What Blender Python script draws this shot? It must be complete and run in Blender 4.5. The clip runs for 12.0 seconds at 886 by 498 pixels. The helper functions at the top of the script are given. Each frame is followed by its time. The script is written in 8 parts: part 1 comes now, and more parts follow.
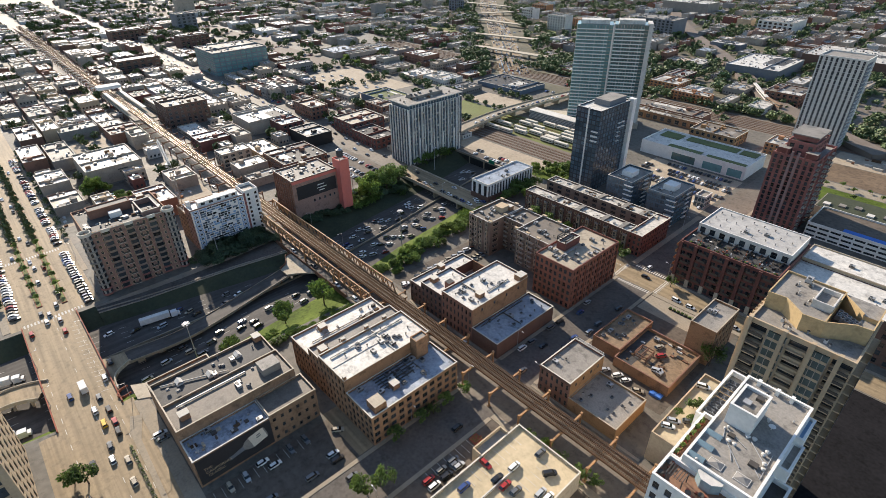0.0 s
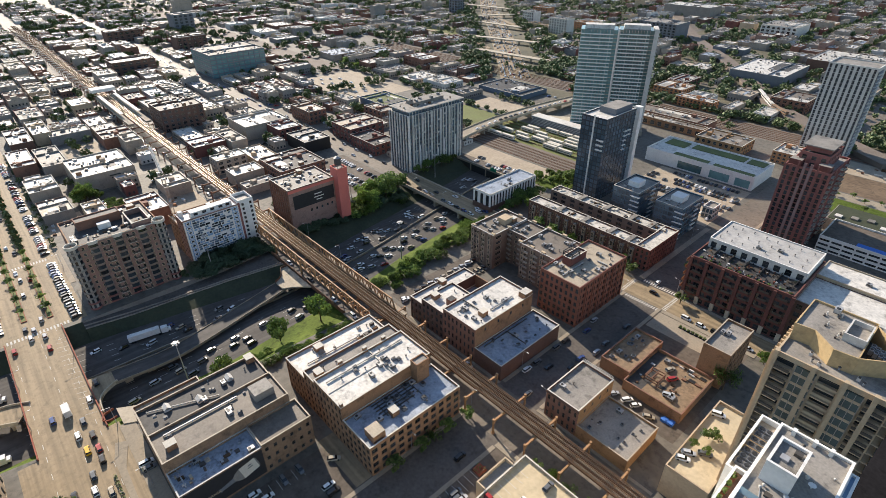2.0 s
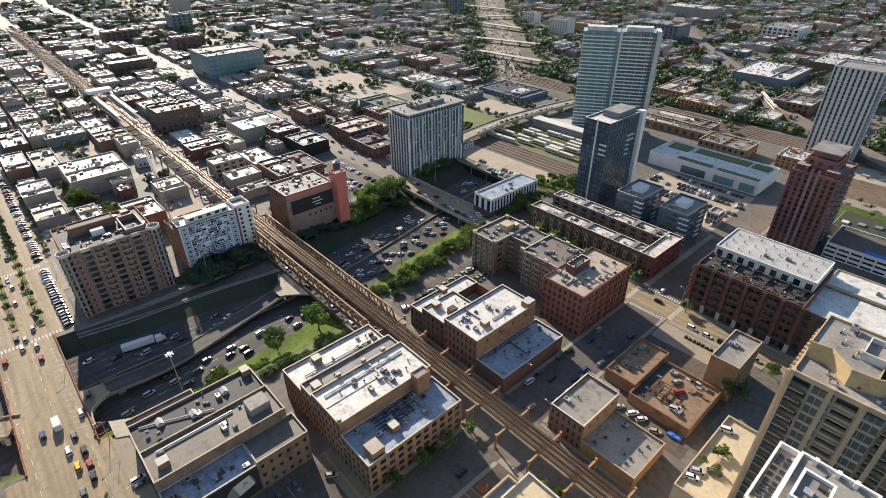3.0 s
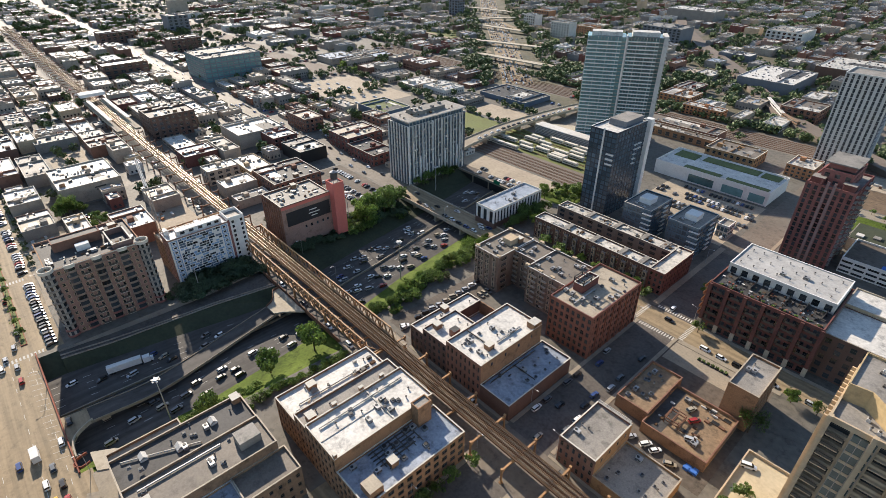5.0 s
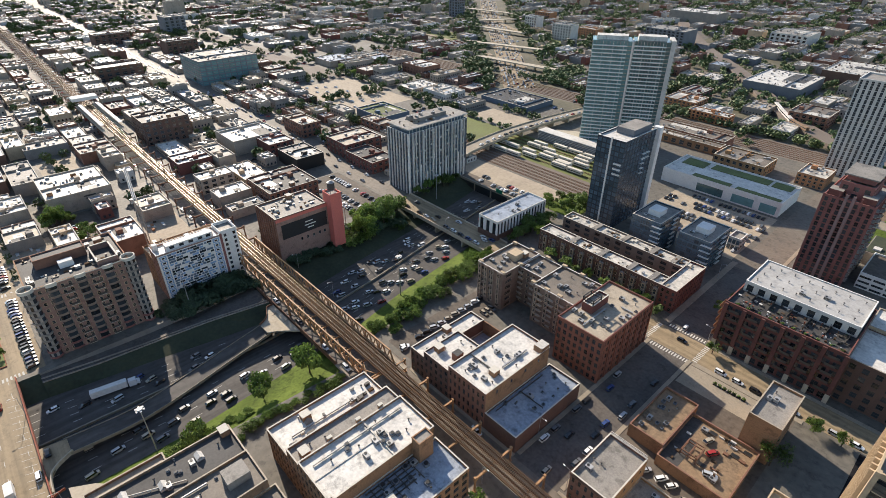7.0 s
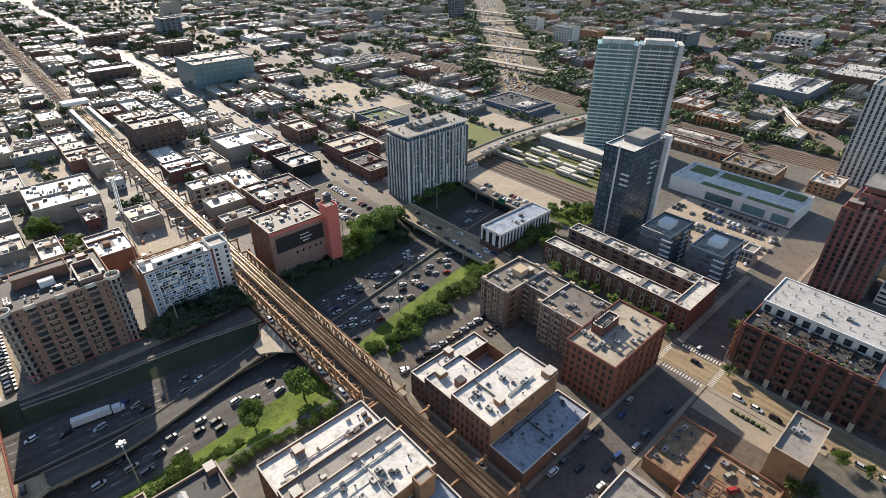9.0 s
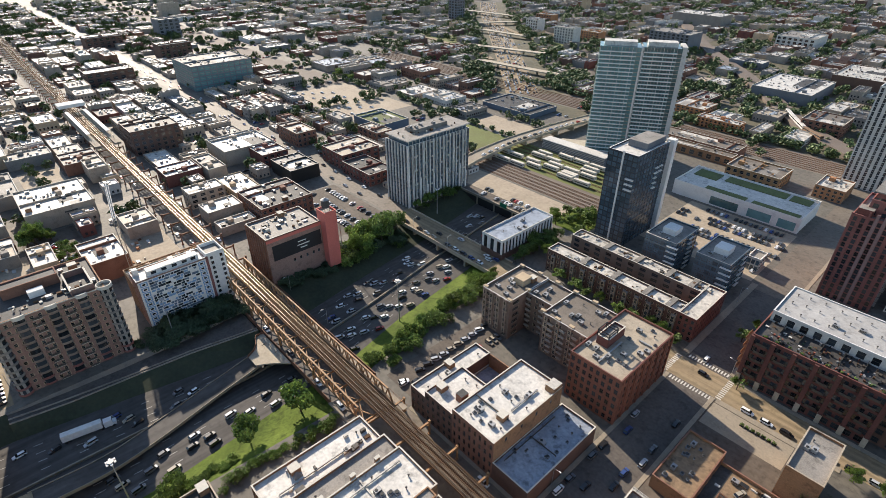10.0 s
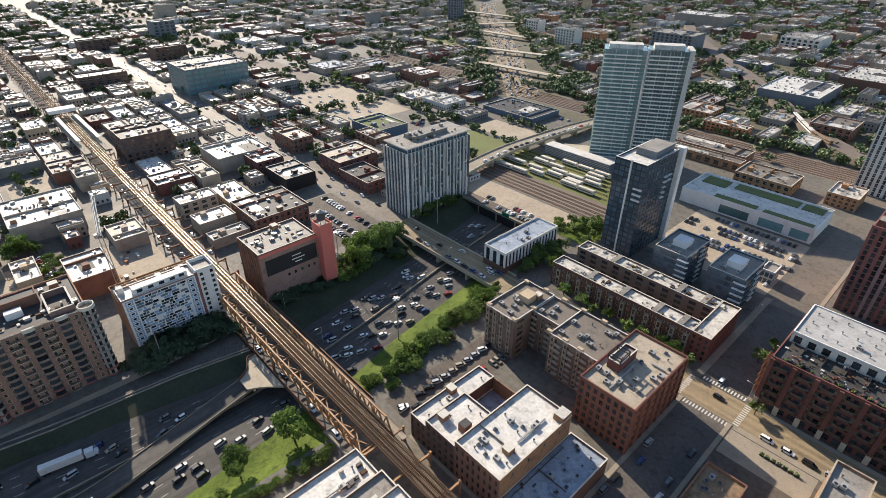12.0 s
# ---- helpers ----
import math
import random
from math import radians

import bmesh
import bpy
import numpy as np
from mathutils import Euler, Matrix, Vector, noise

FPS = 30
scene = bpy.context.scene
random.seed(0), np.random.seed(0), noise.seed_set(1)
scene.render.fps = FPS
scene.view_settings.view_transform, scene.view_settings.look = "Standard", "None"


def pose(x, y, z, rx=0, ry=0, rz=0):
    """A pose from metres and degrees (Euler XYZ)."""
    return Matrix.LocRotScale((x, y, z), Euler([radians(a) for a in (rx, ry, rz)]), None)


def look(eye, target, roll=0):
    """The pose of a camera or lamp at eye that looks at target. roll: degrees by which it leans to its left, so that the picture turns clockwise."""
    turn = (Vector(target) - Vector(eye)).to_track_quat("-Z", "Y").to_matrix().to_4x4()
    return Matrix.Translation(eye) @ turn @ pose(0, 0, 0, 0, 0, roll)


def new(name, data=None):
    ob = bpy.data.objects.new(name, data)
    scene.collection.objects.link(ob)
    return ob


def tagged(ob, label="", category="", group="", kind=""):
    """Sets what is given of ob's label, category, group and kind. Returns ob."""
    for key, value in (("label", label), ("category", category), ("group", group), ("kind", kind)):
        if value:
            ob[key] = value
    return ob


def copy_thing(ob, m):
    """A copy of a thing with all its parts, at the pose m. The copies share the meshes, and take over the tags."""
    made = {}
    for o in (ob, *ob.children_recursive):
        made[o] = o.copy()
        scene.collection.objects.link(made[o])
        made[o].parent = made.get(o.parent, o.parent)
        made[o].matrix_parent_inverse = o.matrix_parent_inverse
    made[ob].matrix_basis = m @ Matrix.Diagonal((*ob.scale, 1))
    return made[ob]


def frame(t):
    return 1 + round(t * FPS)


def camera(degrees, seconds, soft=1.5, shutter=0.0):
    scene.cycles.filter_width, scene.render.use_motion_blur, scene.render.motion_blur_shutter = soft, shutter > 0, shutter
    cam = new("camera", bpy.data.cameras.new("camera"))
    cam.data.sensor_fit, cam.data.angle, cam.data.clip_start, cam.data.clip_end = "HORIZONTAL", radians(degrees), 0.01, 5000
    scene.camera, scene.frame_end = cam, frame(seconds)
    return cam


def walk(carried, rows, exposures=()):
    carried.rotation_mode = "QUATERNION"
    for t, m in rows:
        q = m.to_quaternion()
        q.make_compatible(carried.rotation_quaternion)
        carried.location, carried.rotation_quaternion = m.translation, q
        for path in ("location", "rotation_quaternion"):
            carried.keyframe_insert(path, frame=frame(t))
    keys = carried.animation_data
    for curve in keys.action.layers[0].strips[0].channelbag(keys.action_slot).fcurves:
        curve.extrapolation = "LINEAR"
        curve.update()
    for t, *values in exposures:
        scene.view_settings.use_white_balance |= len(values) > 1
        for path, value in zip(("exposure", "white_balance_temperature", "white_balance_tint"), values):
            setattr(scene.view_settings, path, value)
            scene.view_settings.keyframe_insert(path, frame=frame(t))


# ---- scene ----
cam = camera(79.9, 12.0, soft=0.8)
PATH = [
    (0.0, (-3.192, 9.446, 159.380), (-4.4573, 10.5790, 158.3229), -0.75),
    (0.5, (-5.534, 11.029, 159.537), (-6.7984, 12.1636, 158.4805), -0.64),
    (1.0, (-7.941, 12.673, 159.684), (-9.2037, 13.8087, 158.6281), -0.54),
    (1.5, (-10.406, 14.374, 159.821), (-11.6680, 15.5111, 158.7658), -0.44),
    (2.0, (-12.925, 16.129, 159.948), (-14.1860, 17.2675, 158.8936), -0.35),
    (2.5, (-15.492, 17.934, 160.066), (-16.7524, 19.0744, 159.0115), -0.27),
    (3.0, (-18.102, 19.787, 160.174), (-19.3619, 20.9286, 159.1195), -0.20),
    (3.5, (-20.751, 21.684, 160.271), (-22.0091, 22.8267, 159.2176), -0.13),
    (4.0, (-23.431, 23.621, 160.359), (-24.6888, 24.7654, 159.3059), -0.06),
    (4.5, (-26.139, 25.596, 160.437), (-27.3957, 26.7413, 159.3842), -0.00),
    (5.0, (-28.868, 27.605, 160.505), (-30.1245, 28.7511, 159.4526), 0.05),
    (5.5, (-31.614, 29.644, 160.563), (-32.8699, 30.7914, 159.5111), 0.09),
    (6.0, (-34.371, 31.711, 160.612), (-35.6266, 32.8590, 159.5598), 0.13),
    (6.5, (-37.134, 33.802, 160.650), (-38.3892, 34.9505, 159.5985), 0.16),
    (7.0, (-39.898, 35.913, 160.679), (-41.1526, 37.0624, 159.6273), 0.18),
    (7.5, (-42.657, 38.041, 160.697), (-43.9113, 39.1916, 159.6463), 0.20),
    (8.0, (-45.407, 40.184, 160.706), (-46.6601, 41.3347, 159.6553), 0.22),
    (8.5, (-48.141, 42.337, 160.705), (-49.3937, 43.4882, 159.6545), 0.22),
    (9.0, (-50.854, 44.497, 160.694), (-52.1067, 45.6490, 159.6437), 0.22),
    (9.5, (-53.541, 46.661, 160.673), (-54.7940, 47.8136, 159.6230), 0.21),
    (10.0, (-56.198, 48.826, 160.642), (-57.4501, 49.9787, 159.5925), 0.20),
    (10.5, (-58.818, 50.987, 160.602), (-60.0699, 52.1409, 159.5520), 0.18),
    (11.0, (-61.396, 53.143, 160.551), (-62.6479, 54.2970, 159.5017), 0.16),
    (11.5, (-63.927, 55.290, 160.491), (-65.1789, 56.4436, 159.4414), 0.12),
    (12.0, (-66.406, 57.423, 160.420), (-67.6575, 58.5773, 159.3713), 0.08),
]
walk(cam, [(t, look(eye, target, roll)) for t, eye, target, roll in PATH])

# ---- light ----
SUN = Vector((-0.861, 0.194, 0.469)).normalized()
world = bpy.data.worlds.new("sky")
scene.world = world
world.use_nodes = True
wn = world.node_tree.nodes
sky = wn.new("ShaderNodeTexSky")
sky.sky_type = "NISHITA"
sky.sun_disc = False
sky.sun_elevation = math.asin(SUN.z)
sky.sun_rotation = math.atan2(SUN.x, SUN.y)
sky.dust_density, sky.ozone_density = 0.4, 1.8
world.node_tree.links.new(sky.outputs[0], wn["Background"].inputs[0])
wn["Background"].inputs[1].default_value = 0.112
sun_data = bpy.data.lights.new("sun", "SUN")
sun_data.energy, sun_data.angle, sun_data.color = 4.8, radians(0.6), (1.0, 0.88, 0.738)
sun = new("sun", sun_data)
sun.matrix_world = look(SUN * 400, (0, 0, 0))
scene.view_settings.exposure = 0.76


# ---- materials ----
def mat(name, base, rough=0.85, metal=0.0, vary=0.25, fine=1.5, coarse=0.06, bump=0.0, tint=None, stain=0.0, obj=0.0, island=0.0, spec=0.4, streak=None):
    """A weathered surface: fine grain, broad patches, optional dark stains, long wheel streaks and variation from piece to piece."""
    m = bpy.data.materials.new(name)
    m.use_nodes = True
    nt = m.node_tree
    n, l = nt.nodes, nt.links
    bs = n["Principled BSDF"]
    bs.inputs["Roughness"].default_value, bs.inputs["Metallic"].default_value = rough, metal
    bs.inputs["Specular IOR Level"].default_value = spec
    geo = n.new("ShaderNodeNewGeometry")
    val = None

    def add(a, b, op="ADD"):
        q = n.new("ShaderNodeMath")
        q.operation = op
        for i, s in enumerate((a, b)):
            if isinstance(s, (int, float)):
                q.inputs[i].default_value = s
            else:
                l.new(s, q.inputs[i])
        return q.outputs[0]
    tex = []
    for sc, det in ((fine, 5.0), (coarse, 4.0)):
        t = n.new("ShaderNodeTexNoise")
        t.inputs["Scale"].default_value, t.inputs["Detail"].default_value = sc, det
        l.new(geo.outputs["Position"], t.inputs["Vector"])
        tex.append(t.outputs["Fac"])
    val = add(add(tex[0], tex[1]), -1.0)
    val = add(val, 2.0 * vary, "MULTIPLY")
    if obj:
        oi = n.new("ShaderNodeObjectInfo")
        val = add(val, add(add(oi.outputs["Random"], -0.5), 2 * obj, "MULTIPLY"))
    if island:
        val = add(val, add(add(geo.outputs["Random Per Island"], -0.5), 2 * island, "MULTIPLY"))
    val = add(val, 1.0)
    if stain:
        t = n.new("ShaderNodeTexNoise")
        t.inputs["Scale"].default_value, t.inputs["Detail"].default_value, t.inputs["Roughness"].default_value = 0.28, 6.0, 0.7
        l.new(geo.outputs["Position"], t.inputs["Vector"])
        r = n.new("ShaderNodeMapRange")
        r.inputs[1].default_value, r.inputs[2].default_value = 0.52, 0.66
        r.inputs[3].default_value, r.inputs[4].default_value = 1.0, 1.0 - stain
        l.new(t.outputs["Fac"], r.inputs[0])
        val = add(val, r.outputs[0], "MULTIPLY")
    if streak:
        sq = n.new("ShaderNodeVectorMath")
        sq.operation = "MULTIPLY"
        sq.inputs[1].default_value = streak
        l.new(geo.outputs["Position"], sq.inputs[0])
        t = n.new("ShaderNodeTexNoise")
        t.inputs["Scale"].default_value, t.inputs["Detail"].default_value = 1.0, 3.0
        l.new(sq.outputs[0], t.inputs["Vector"])
        r = n.new("ShaderNodeMapRange")
        r.inputs[1].default_value, r.inputs[2].default_value = 0.35, 0.7
        r.inputs[3].default_value, r.inputs[4].default_value = 1.15, 0.72
        l.new(t.outputs["Fac"], r.inputs[0])
        val = add(val, r.outputs[0], "MULTIPLY")
    mix = n.new("ShaderNodeMix")
    mix.data_type = "RGBA"
    mix.inputs[6].default_value, mix.inputs[7].default_value = (*base, 1), (*(tint or base), 1)
    l.new(tex[1], mix.inputs[0])
    sc = n.new("ShaderNodeVectorMath")
    sc.operation = "SCALE"
    l.new(mix.outputs[2], sc.inputs[0])
    l.new(val, sc.inputs["Scale"])
    l.new(sc.outputs[0], bs.inputs["Base Color"])
    if bump:
        b = n.new("ShaderNodeBump")
        b.inputs["Strength"].default_value, b.inputs["Distance"].default_value = bump, 0.1
        l.new(tex[0], b.inputs["Height"])
        l.new(b.outputs[0], bs.inputs["Normal"])
    return m


M = dict(
    ground=mat("ground", (0.15, 0.13, 0.105), rough=0.75, vary=0.5, fine=0.35, coarse=0.03, tint=(0.115, 0.108, 0.088), stain=0.4),
    asphalt=mat("asphalt", (0.098, 0.087, 0.077), rough=0.75, vary=0.4, fine=0.8, coarse=0.05, tint=(0.135, 0.116, 0.098), stain=0.3, spec=0.2),
    street=mat("street_concrete", (0.3, 0.226, 0.134), rough=0.72, vary=0.22, fine=0.6, coarse=0.03, tint=(0.25, 0.19, 0.117), stain=0.25, spec=0.3, streak=(0.02, 0.55, 1.0)),
    freeway=mat("freeway_asphalt", (0.092, 0.084, 0.076), rough=0.72, vary=0.25, fine=0.4, coarse=0.04, stain=0.2, spec=0.12, streak=(0.5, 0.02, 1.0)),
    lot=mat("lot_asphalt", (0.098, 0.083, 0.068), rough=0.78, vary=0.45, fine=0.5, coarse=0.05, tint=(0.14, 0.113, 0.088), stain=0.35, spec=0.2),
    concrete=mat("concrete", (0.42, 0.36, 0.27), vary=0.25, fine=0.9, coarse=0.08, stain=0.2),
    walk=mat("pavement_concrete", (0.285, 0.24, 0.178), vary=0.25, fine=1.2, coarse=0.09, stain=0.2),
    paint=mat("road_paint", (0.52, 0.5, 0.45), vary=0.3, fine=2.0),
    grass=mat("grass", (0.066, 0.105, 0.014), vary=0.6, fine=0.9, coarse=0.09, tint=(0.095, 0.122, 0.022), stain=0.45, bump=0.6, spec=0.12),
    drygrass=mat("dry_grass", (0.16, 0.16, 0.05), vary=0.4, fine=0.6, coarse=0.05, tint=(0.10, 0.13, 0.03)),
    leaf=mat("leaf", (0.105, 0.185, 0.038), vary=0.4, fine=0.6, coarse=0.1, island=0.45, obj=0.3, rough=0.6, tint=(0.14, 0.185, 0.042)),
    farleaf=mat("far_leaf", (0.08, 0.12, 0.042), vary=0.4, fine=0.5, coarse=0.05, island=0.45, rough=0.7, tint=(0.1, 0.13, 0.045)),
    ivy=mat("ivy_leaf", (0.05, 0.078, 0.036), vary=0.35, fine=0.8, coarse=0.1, island=0.4, rough=0.7),
    scrub=mat("scrub", (0.085, 0.088, 0.048), vary=0.5, fine=0.25, coarse=0.03, tint=(0.13, 0.105, 0.07), stain=0.4),
    bark=mat("bark", (0.09, 0.065, 0.045), fine=3.0),
    brick=mat("red_brick", (0.155, 0.052, 0.045), vary=0.28, fine=2.5, coarse=0.15, tint=(0.17, 0.072, 0.052), stain=0.25, bump=0.3),
    darkbrick=mat("dark_brick", (0.13, 0.075, 0.055), vary=0.25, fine=2.5, coarse=0.15, stain=0.2, bump=0.3),
    brownbrick=mat("brown_brick", (0.2, 0.095, 0.062), vary=0.3, fine=2.5, coarse=0.12, tint=(0.24, 0.125, 0.085), stain=0.25, bump=0.3),
    tanbrick=mat("tan_brick", (0.33, 0.195, 0.105), vary=0.38, fine=2.0, coarse=0.12, tint=(0.24, 0.125, 0.068), stain=0.45, bump=0.3),
    yellowbrick=mat("yellow_brick", (0.37, 0.225, 0.11), vary=0.3, fine=2.0, coarse=0.12, tint=(0.3, 0.17, 0.08), stain=0.35, bump=0.3),
    cream=mat("cream_panel", (0.45, 0.345, 0.225), vary=0.2, fine=1.2, coarse=0.08, stain=0.15),
    greybrick=mat("grey_brick", (0.24, 0.215, 0.185), vary=0.25, fine=2.0, coarse=0.12, stain=0.2),
    pink=mat("pink_stucco", (0.62, 0.17, 0.13), vary=0.15, fine=1.5, coarse=0.08),
    stucco=mat("salmon_stucco", (0.31, 0.195, 0.152), vary=0.3, fine=1.5, coarse=0.08, stain=0.35),
    white=mat("white_paint", (0.72, 0.7, 0.655), vary=0.16, fine=1.0, coarse=0.1, stain=0.12),
    whiteroof=mat("white_membrane_roof", (0.57, 0.54, 0.485), vary=0.36, fine=0.9, coarse=0.16, stain=0.45, rough=0.6, spec=0.35, island=0.16),
    greyroof=mat("grey_gravel_roof", (0.25, 0.228, 0.198), rough=0.66, vary=0.42, fine=1.8, coarse=0.1, stain=0.4, island=0.28, spec=0.3),
    tanroof=mat("tan_gravel_roof", (0.36, 0.30, 0.22), rough=0.66, vary=0.35, fine=1.8, coarse=0.1, stain=0.4, island=0.2, spec=0.45),
    darkroof=mat("tar_roof", (0.07, 0.066, 0.062), rough=0.66, vary=0.4, fine=1.4, coarse=0.1, stain=0.3, island=0.3, spec=0.22),
    coping=mat("coping_stone", (0.55, 0.51, 0.43), vary=0.2, fine=1.5),
    glass=mat("window_glass", (0.03, 0.036, 0.041), rough=0.12, vary=0.3, obj=0.7, spec=0.8),
    tealglass=mat("teal_glass", (0.105, 0.2, 0.2), rough=0.2, vary=0.4, fine=0.35, obj=0.4, spec=0.8),
    blueglass=mat("blue_glass", (0.075, 0.12, 0.155), rough=0.12, vary=0.3, fine=0.4, obj=0.4, spec=0.9),
    blackglass=mat("black_cladding", (0.045, 0.056, 0.07), rough=0.25, vary=0.3, fine=0.5, obj=0.3, spec=0.7),
    frame=mat("window_frame", (0.30, 0.27, 0.23), rough=0.6),
    darkframe=mat("dark_window_frame", (0.07, 0.06, 0.05), rough=0.6),
    steel=mat("galvanised_steel", (0.36, 0.355, 0.345), rough=0.55, metal=0.4, vary=0.25, obj=0.2),
    lsteel=mat("ochre_bridge_steel", (0.43, 0.245, 0.11), rough=0.65, vary=0.4, fine=0.8, tint=(0.27, 0.145, 0.07), stain=0.5),
    rust=mat("rusty_steel", (0.17, 0.085, 0.05), rough=0.8, vary=0.35, fine=1.0),
    wood=mat("weathered_ties", (0.105, 0.064, 0.038), rough=0.9, vary=0.35, fine=2.0, island=0.3, spec=0.12),
    rail=mat("rail_steel", (0.3, 0.24, 0.185), rough=0.32, metal=0.9, vary=0.15),
    black=mat("black_paint", (0.02, 0.02, 0.02), rough=0.5),
    rubber=mat("tyre_rubber", (0.02, 0.02, 0.02), rough=0.8),
    carglass=mat("car_glass", (0.015, 0.018, 0.02), rough=0.08, vary=0.1, spec=0.8),
    greenroof=mat("planted_roof", (0.125, 0.135, 0.045), vary=0.45, fine=0.8, coarse=0.1, tint=(0.09, 0.12, 0.035)),
    ballast=mat("rail_ballast", (0.165, 0.132, 0.105), vary=0.3, fine=1.2, coarse=0.05),
    dirt=mat("dirt", (0.36, 0.295, 0.215), vary=0.3, fine=0.5, coarse=0.06, stain=0.2),
    oldroof=mat("patched_roof", (0.52, 0.485, 0.42), rough=0.55, vary=0.5, fine=0.7, coarse=0.2, stain=0.65, spec=0.38),
    sundeck=mat("tan_deck_concrete", (0.50, 0.405, 0.26), vary=0.2, fine=0.8, coarse=0.1, stain=0.15),
    # grass with the west bank's shade put into its colour, also on the annex roof
    shadegrass=mat("shaded_rough_grass", (0.034, 0.047, 0.024), vary=0.45, fine=0.7, coarse=0.08, tint=(0.05, 0.052, 0.027)),
    redrail=mat("red_oxide_railing", (0.27, 0.085, 0.05), vary=0.2),
    paleblue=mat("pale_blue_panel", (0.21, 0.34, 0.50), rough=0.5, vary=0.15),
    orange=mat("orange_brick", (0.40, 0.19, 0.09), vary=0.3, fine=2.0, stain=0.3),
    bluetarp=mat("blue_tarpaulin", (0.05, 0.16, 0.5), vary=0.2),
    bluegrey=mat("blue_grey_panel", (0.10, 0.14, 0.19), rough=0.5, vary=0.15),
    brownroof=mat("brown_gravel_roof", (0.165, 0.138, 0.108), rough=0.66, vary=0.4, fine=1.6, coarse=0.12, stain=0.35, spec=0.45),
    paleroof=mat("pale_grey_roof", (0.385, 0.372, 0.35), vary=0.28, fine=1.2, coarse=0.12, stain=0.25),
    render=mat("grey_render", (0.33, 0.285, 0.23), vary=0.3, fine=1.5, coarse=0.1, stain=0.3),
    greypanel=mat("grey_panel", (0.23, 0.215, 0.195), vary=0.3, fine=1.2, coarse=0.1),
    oldstreet=mat("worn_street", (0.165, 0.138, 0.108), rough=0.7, vary=0.35, fine=0.5, coarse=0.05, stain=0.35, spec=0.3),
    sandroof=mat("sandy_roof", (0.27, 0.19, 0.112), rough=0.7, vary=0.5, fine=0.9, coarse=0.15, stain=0.6, tint=(0.2, 0.125, 0.07)),
    buff=mat("buff_brick", (0.37, 0.305, 0.235), vary=0.28, fine=2.0, coarse=0.12, stain=0.3),
    signgreen=mat("green_sign", (0.01, 0.16, 0.08), rough=0.4, vary=0.1),
    # asphalt made near-black so its colour carries the towers' deep shadow
    shadeasphalt=mat("shade_asphalt", (0.016, 0.015, 0.016), rough=0.95, vary=0.6, fine=0.8, coarse=0.06, stain=0.4, spec=0.08),
    paleteal=mat("pale_teal_railing", (0.46, 0.6, 0.6), rough=0.3, vary=0.15),
    redtower=mat("rose_brick", (0.245, 0.1, 0.085), vary=0.28, fine=2.0, coarse=0.12, stain=0.25),
    taupe=mat("taupe_brick", (0.26, 0.195, 0.15), vary=0.25, fine=2.0, coarse=0.12, stain=0.2),
    rosebrick=mat("rose_brown_brick", (0.315, 0.205, 0.16), vary=0.3, fine=2.0, coarse=0.12, tint=(0.27, 0.15, 0.115), stain=0.25),
    offwhite=mat("off_white_concrete", (0.55, 0.525, 0.48), vary=0.22, fine=1.2, coarse=0.1, stain=0.2),
    slate=mat("slate_cladding", (0.15, 0.16, 0.175), vary=0.25, fine=1.2, coarse=0.1),
    bluetar=mat("coated_roof", (0.29, 0.325, 0.375), rough=0.5, vary=0.45, fine=1.0, coarse=0.16, stain=0.55, spec=0.38),
    umber=mat("umber_brick", (0.185, 0.125, 0.09), vary=0.3, fine=2.0, coarse=0.12, tint=(0.22, 0.155, 0.115), stain=0.25, bump=0.3),
    mauve=mat("mauve_panel", (0.27, 0.17, 0.155), vary=0.25, fine=1.5, coarse=0.1),
    soil=mat("brown_soil", (0.13, 0.085, 0.05), vary=0.5, fine=0.4, coarse=0.05, tint=(0.165, 0.115, 0.07), stain=0.4),
    warehouse=mat("weathered_tan_wall", (0.27, 0.185, 0.115), vary=0.4, fine=1.2, coarse=0.1, tint=(0.2, 0.115, 0.07), stain=0.5, bump=0.3),
    russet=mat("russet_brick", (0.25, 0.105, 0.065), vary=0.3, fine=2.2, coarse=0.12, tint=(0.2, 0.075, 0.05), stain=0.25, bump=0.3),
    ochrewall=mat("ochre_stucco", (0.46, 0.33, 0.17), vary=0.25, fine=1.2, coarse=0.1, stain=0.25),
    deckwood=mat("timber_decking", (0.2, 0.105, 0.06), rough=0.7, vary=0.4, fine=2.0, coarse=0.2, tint=(0.27, 0.15, 0.09)),
    greenglass=mat("green_tinted_glass", (0.062, 0.088, 0.082), rough=0.15, vary=0.5, fine=0.5, spec=0.8),
    skyglass=mat("pale_skylight_glass", (0.24, 0.32, 0.34), rough=0.2, vary=0.2, spec=0.7),
    oxblood=mat("oxblood_brick", (0.115, 0.042, 0.037), vary=0.3, fine=2.2, coarse=0.12, tint=(0.14, 0.06, 0.045), stain=0.25, bump=0.3),
    billboard=mat("dark_billboard", (0.025, 0.024, 0.026), vary=0.3, fine=0.6, rough=0.6),
)
lt = M["leaf"].node_tree
thin = lt.nodes.new("ShaderNodeBsdfTranslucent")
both = lt.nodes.new("ShaderNodeMixShader")
both.inputs[0].default_value = 0.42
lt.links.new(lt.nodes["Principled BSDF"].inputs["Base Color"].links[0].from_socket, thin.inputs["Color"])
lt.links.new(lt.nodes["Principled BSDF"].outputs[0], both.inputs[1])
lt.links.new(thin.outputs[0], both.inputs[2])
lt.links.new(both.outputs[0], lt.nodes["Material Output"].inputs["Surface"])
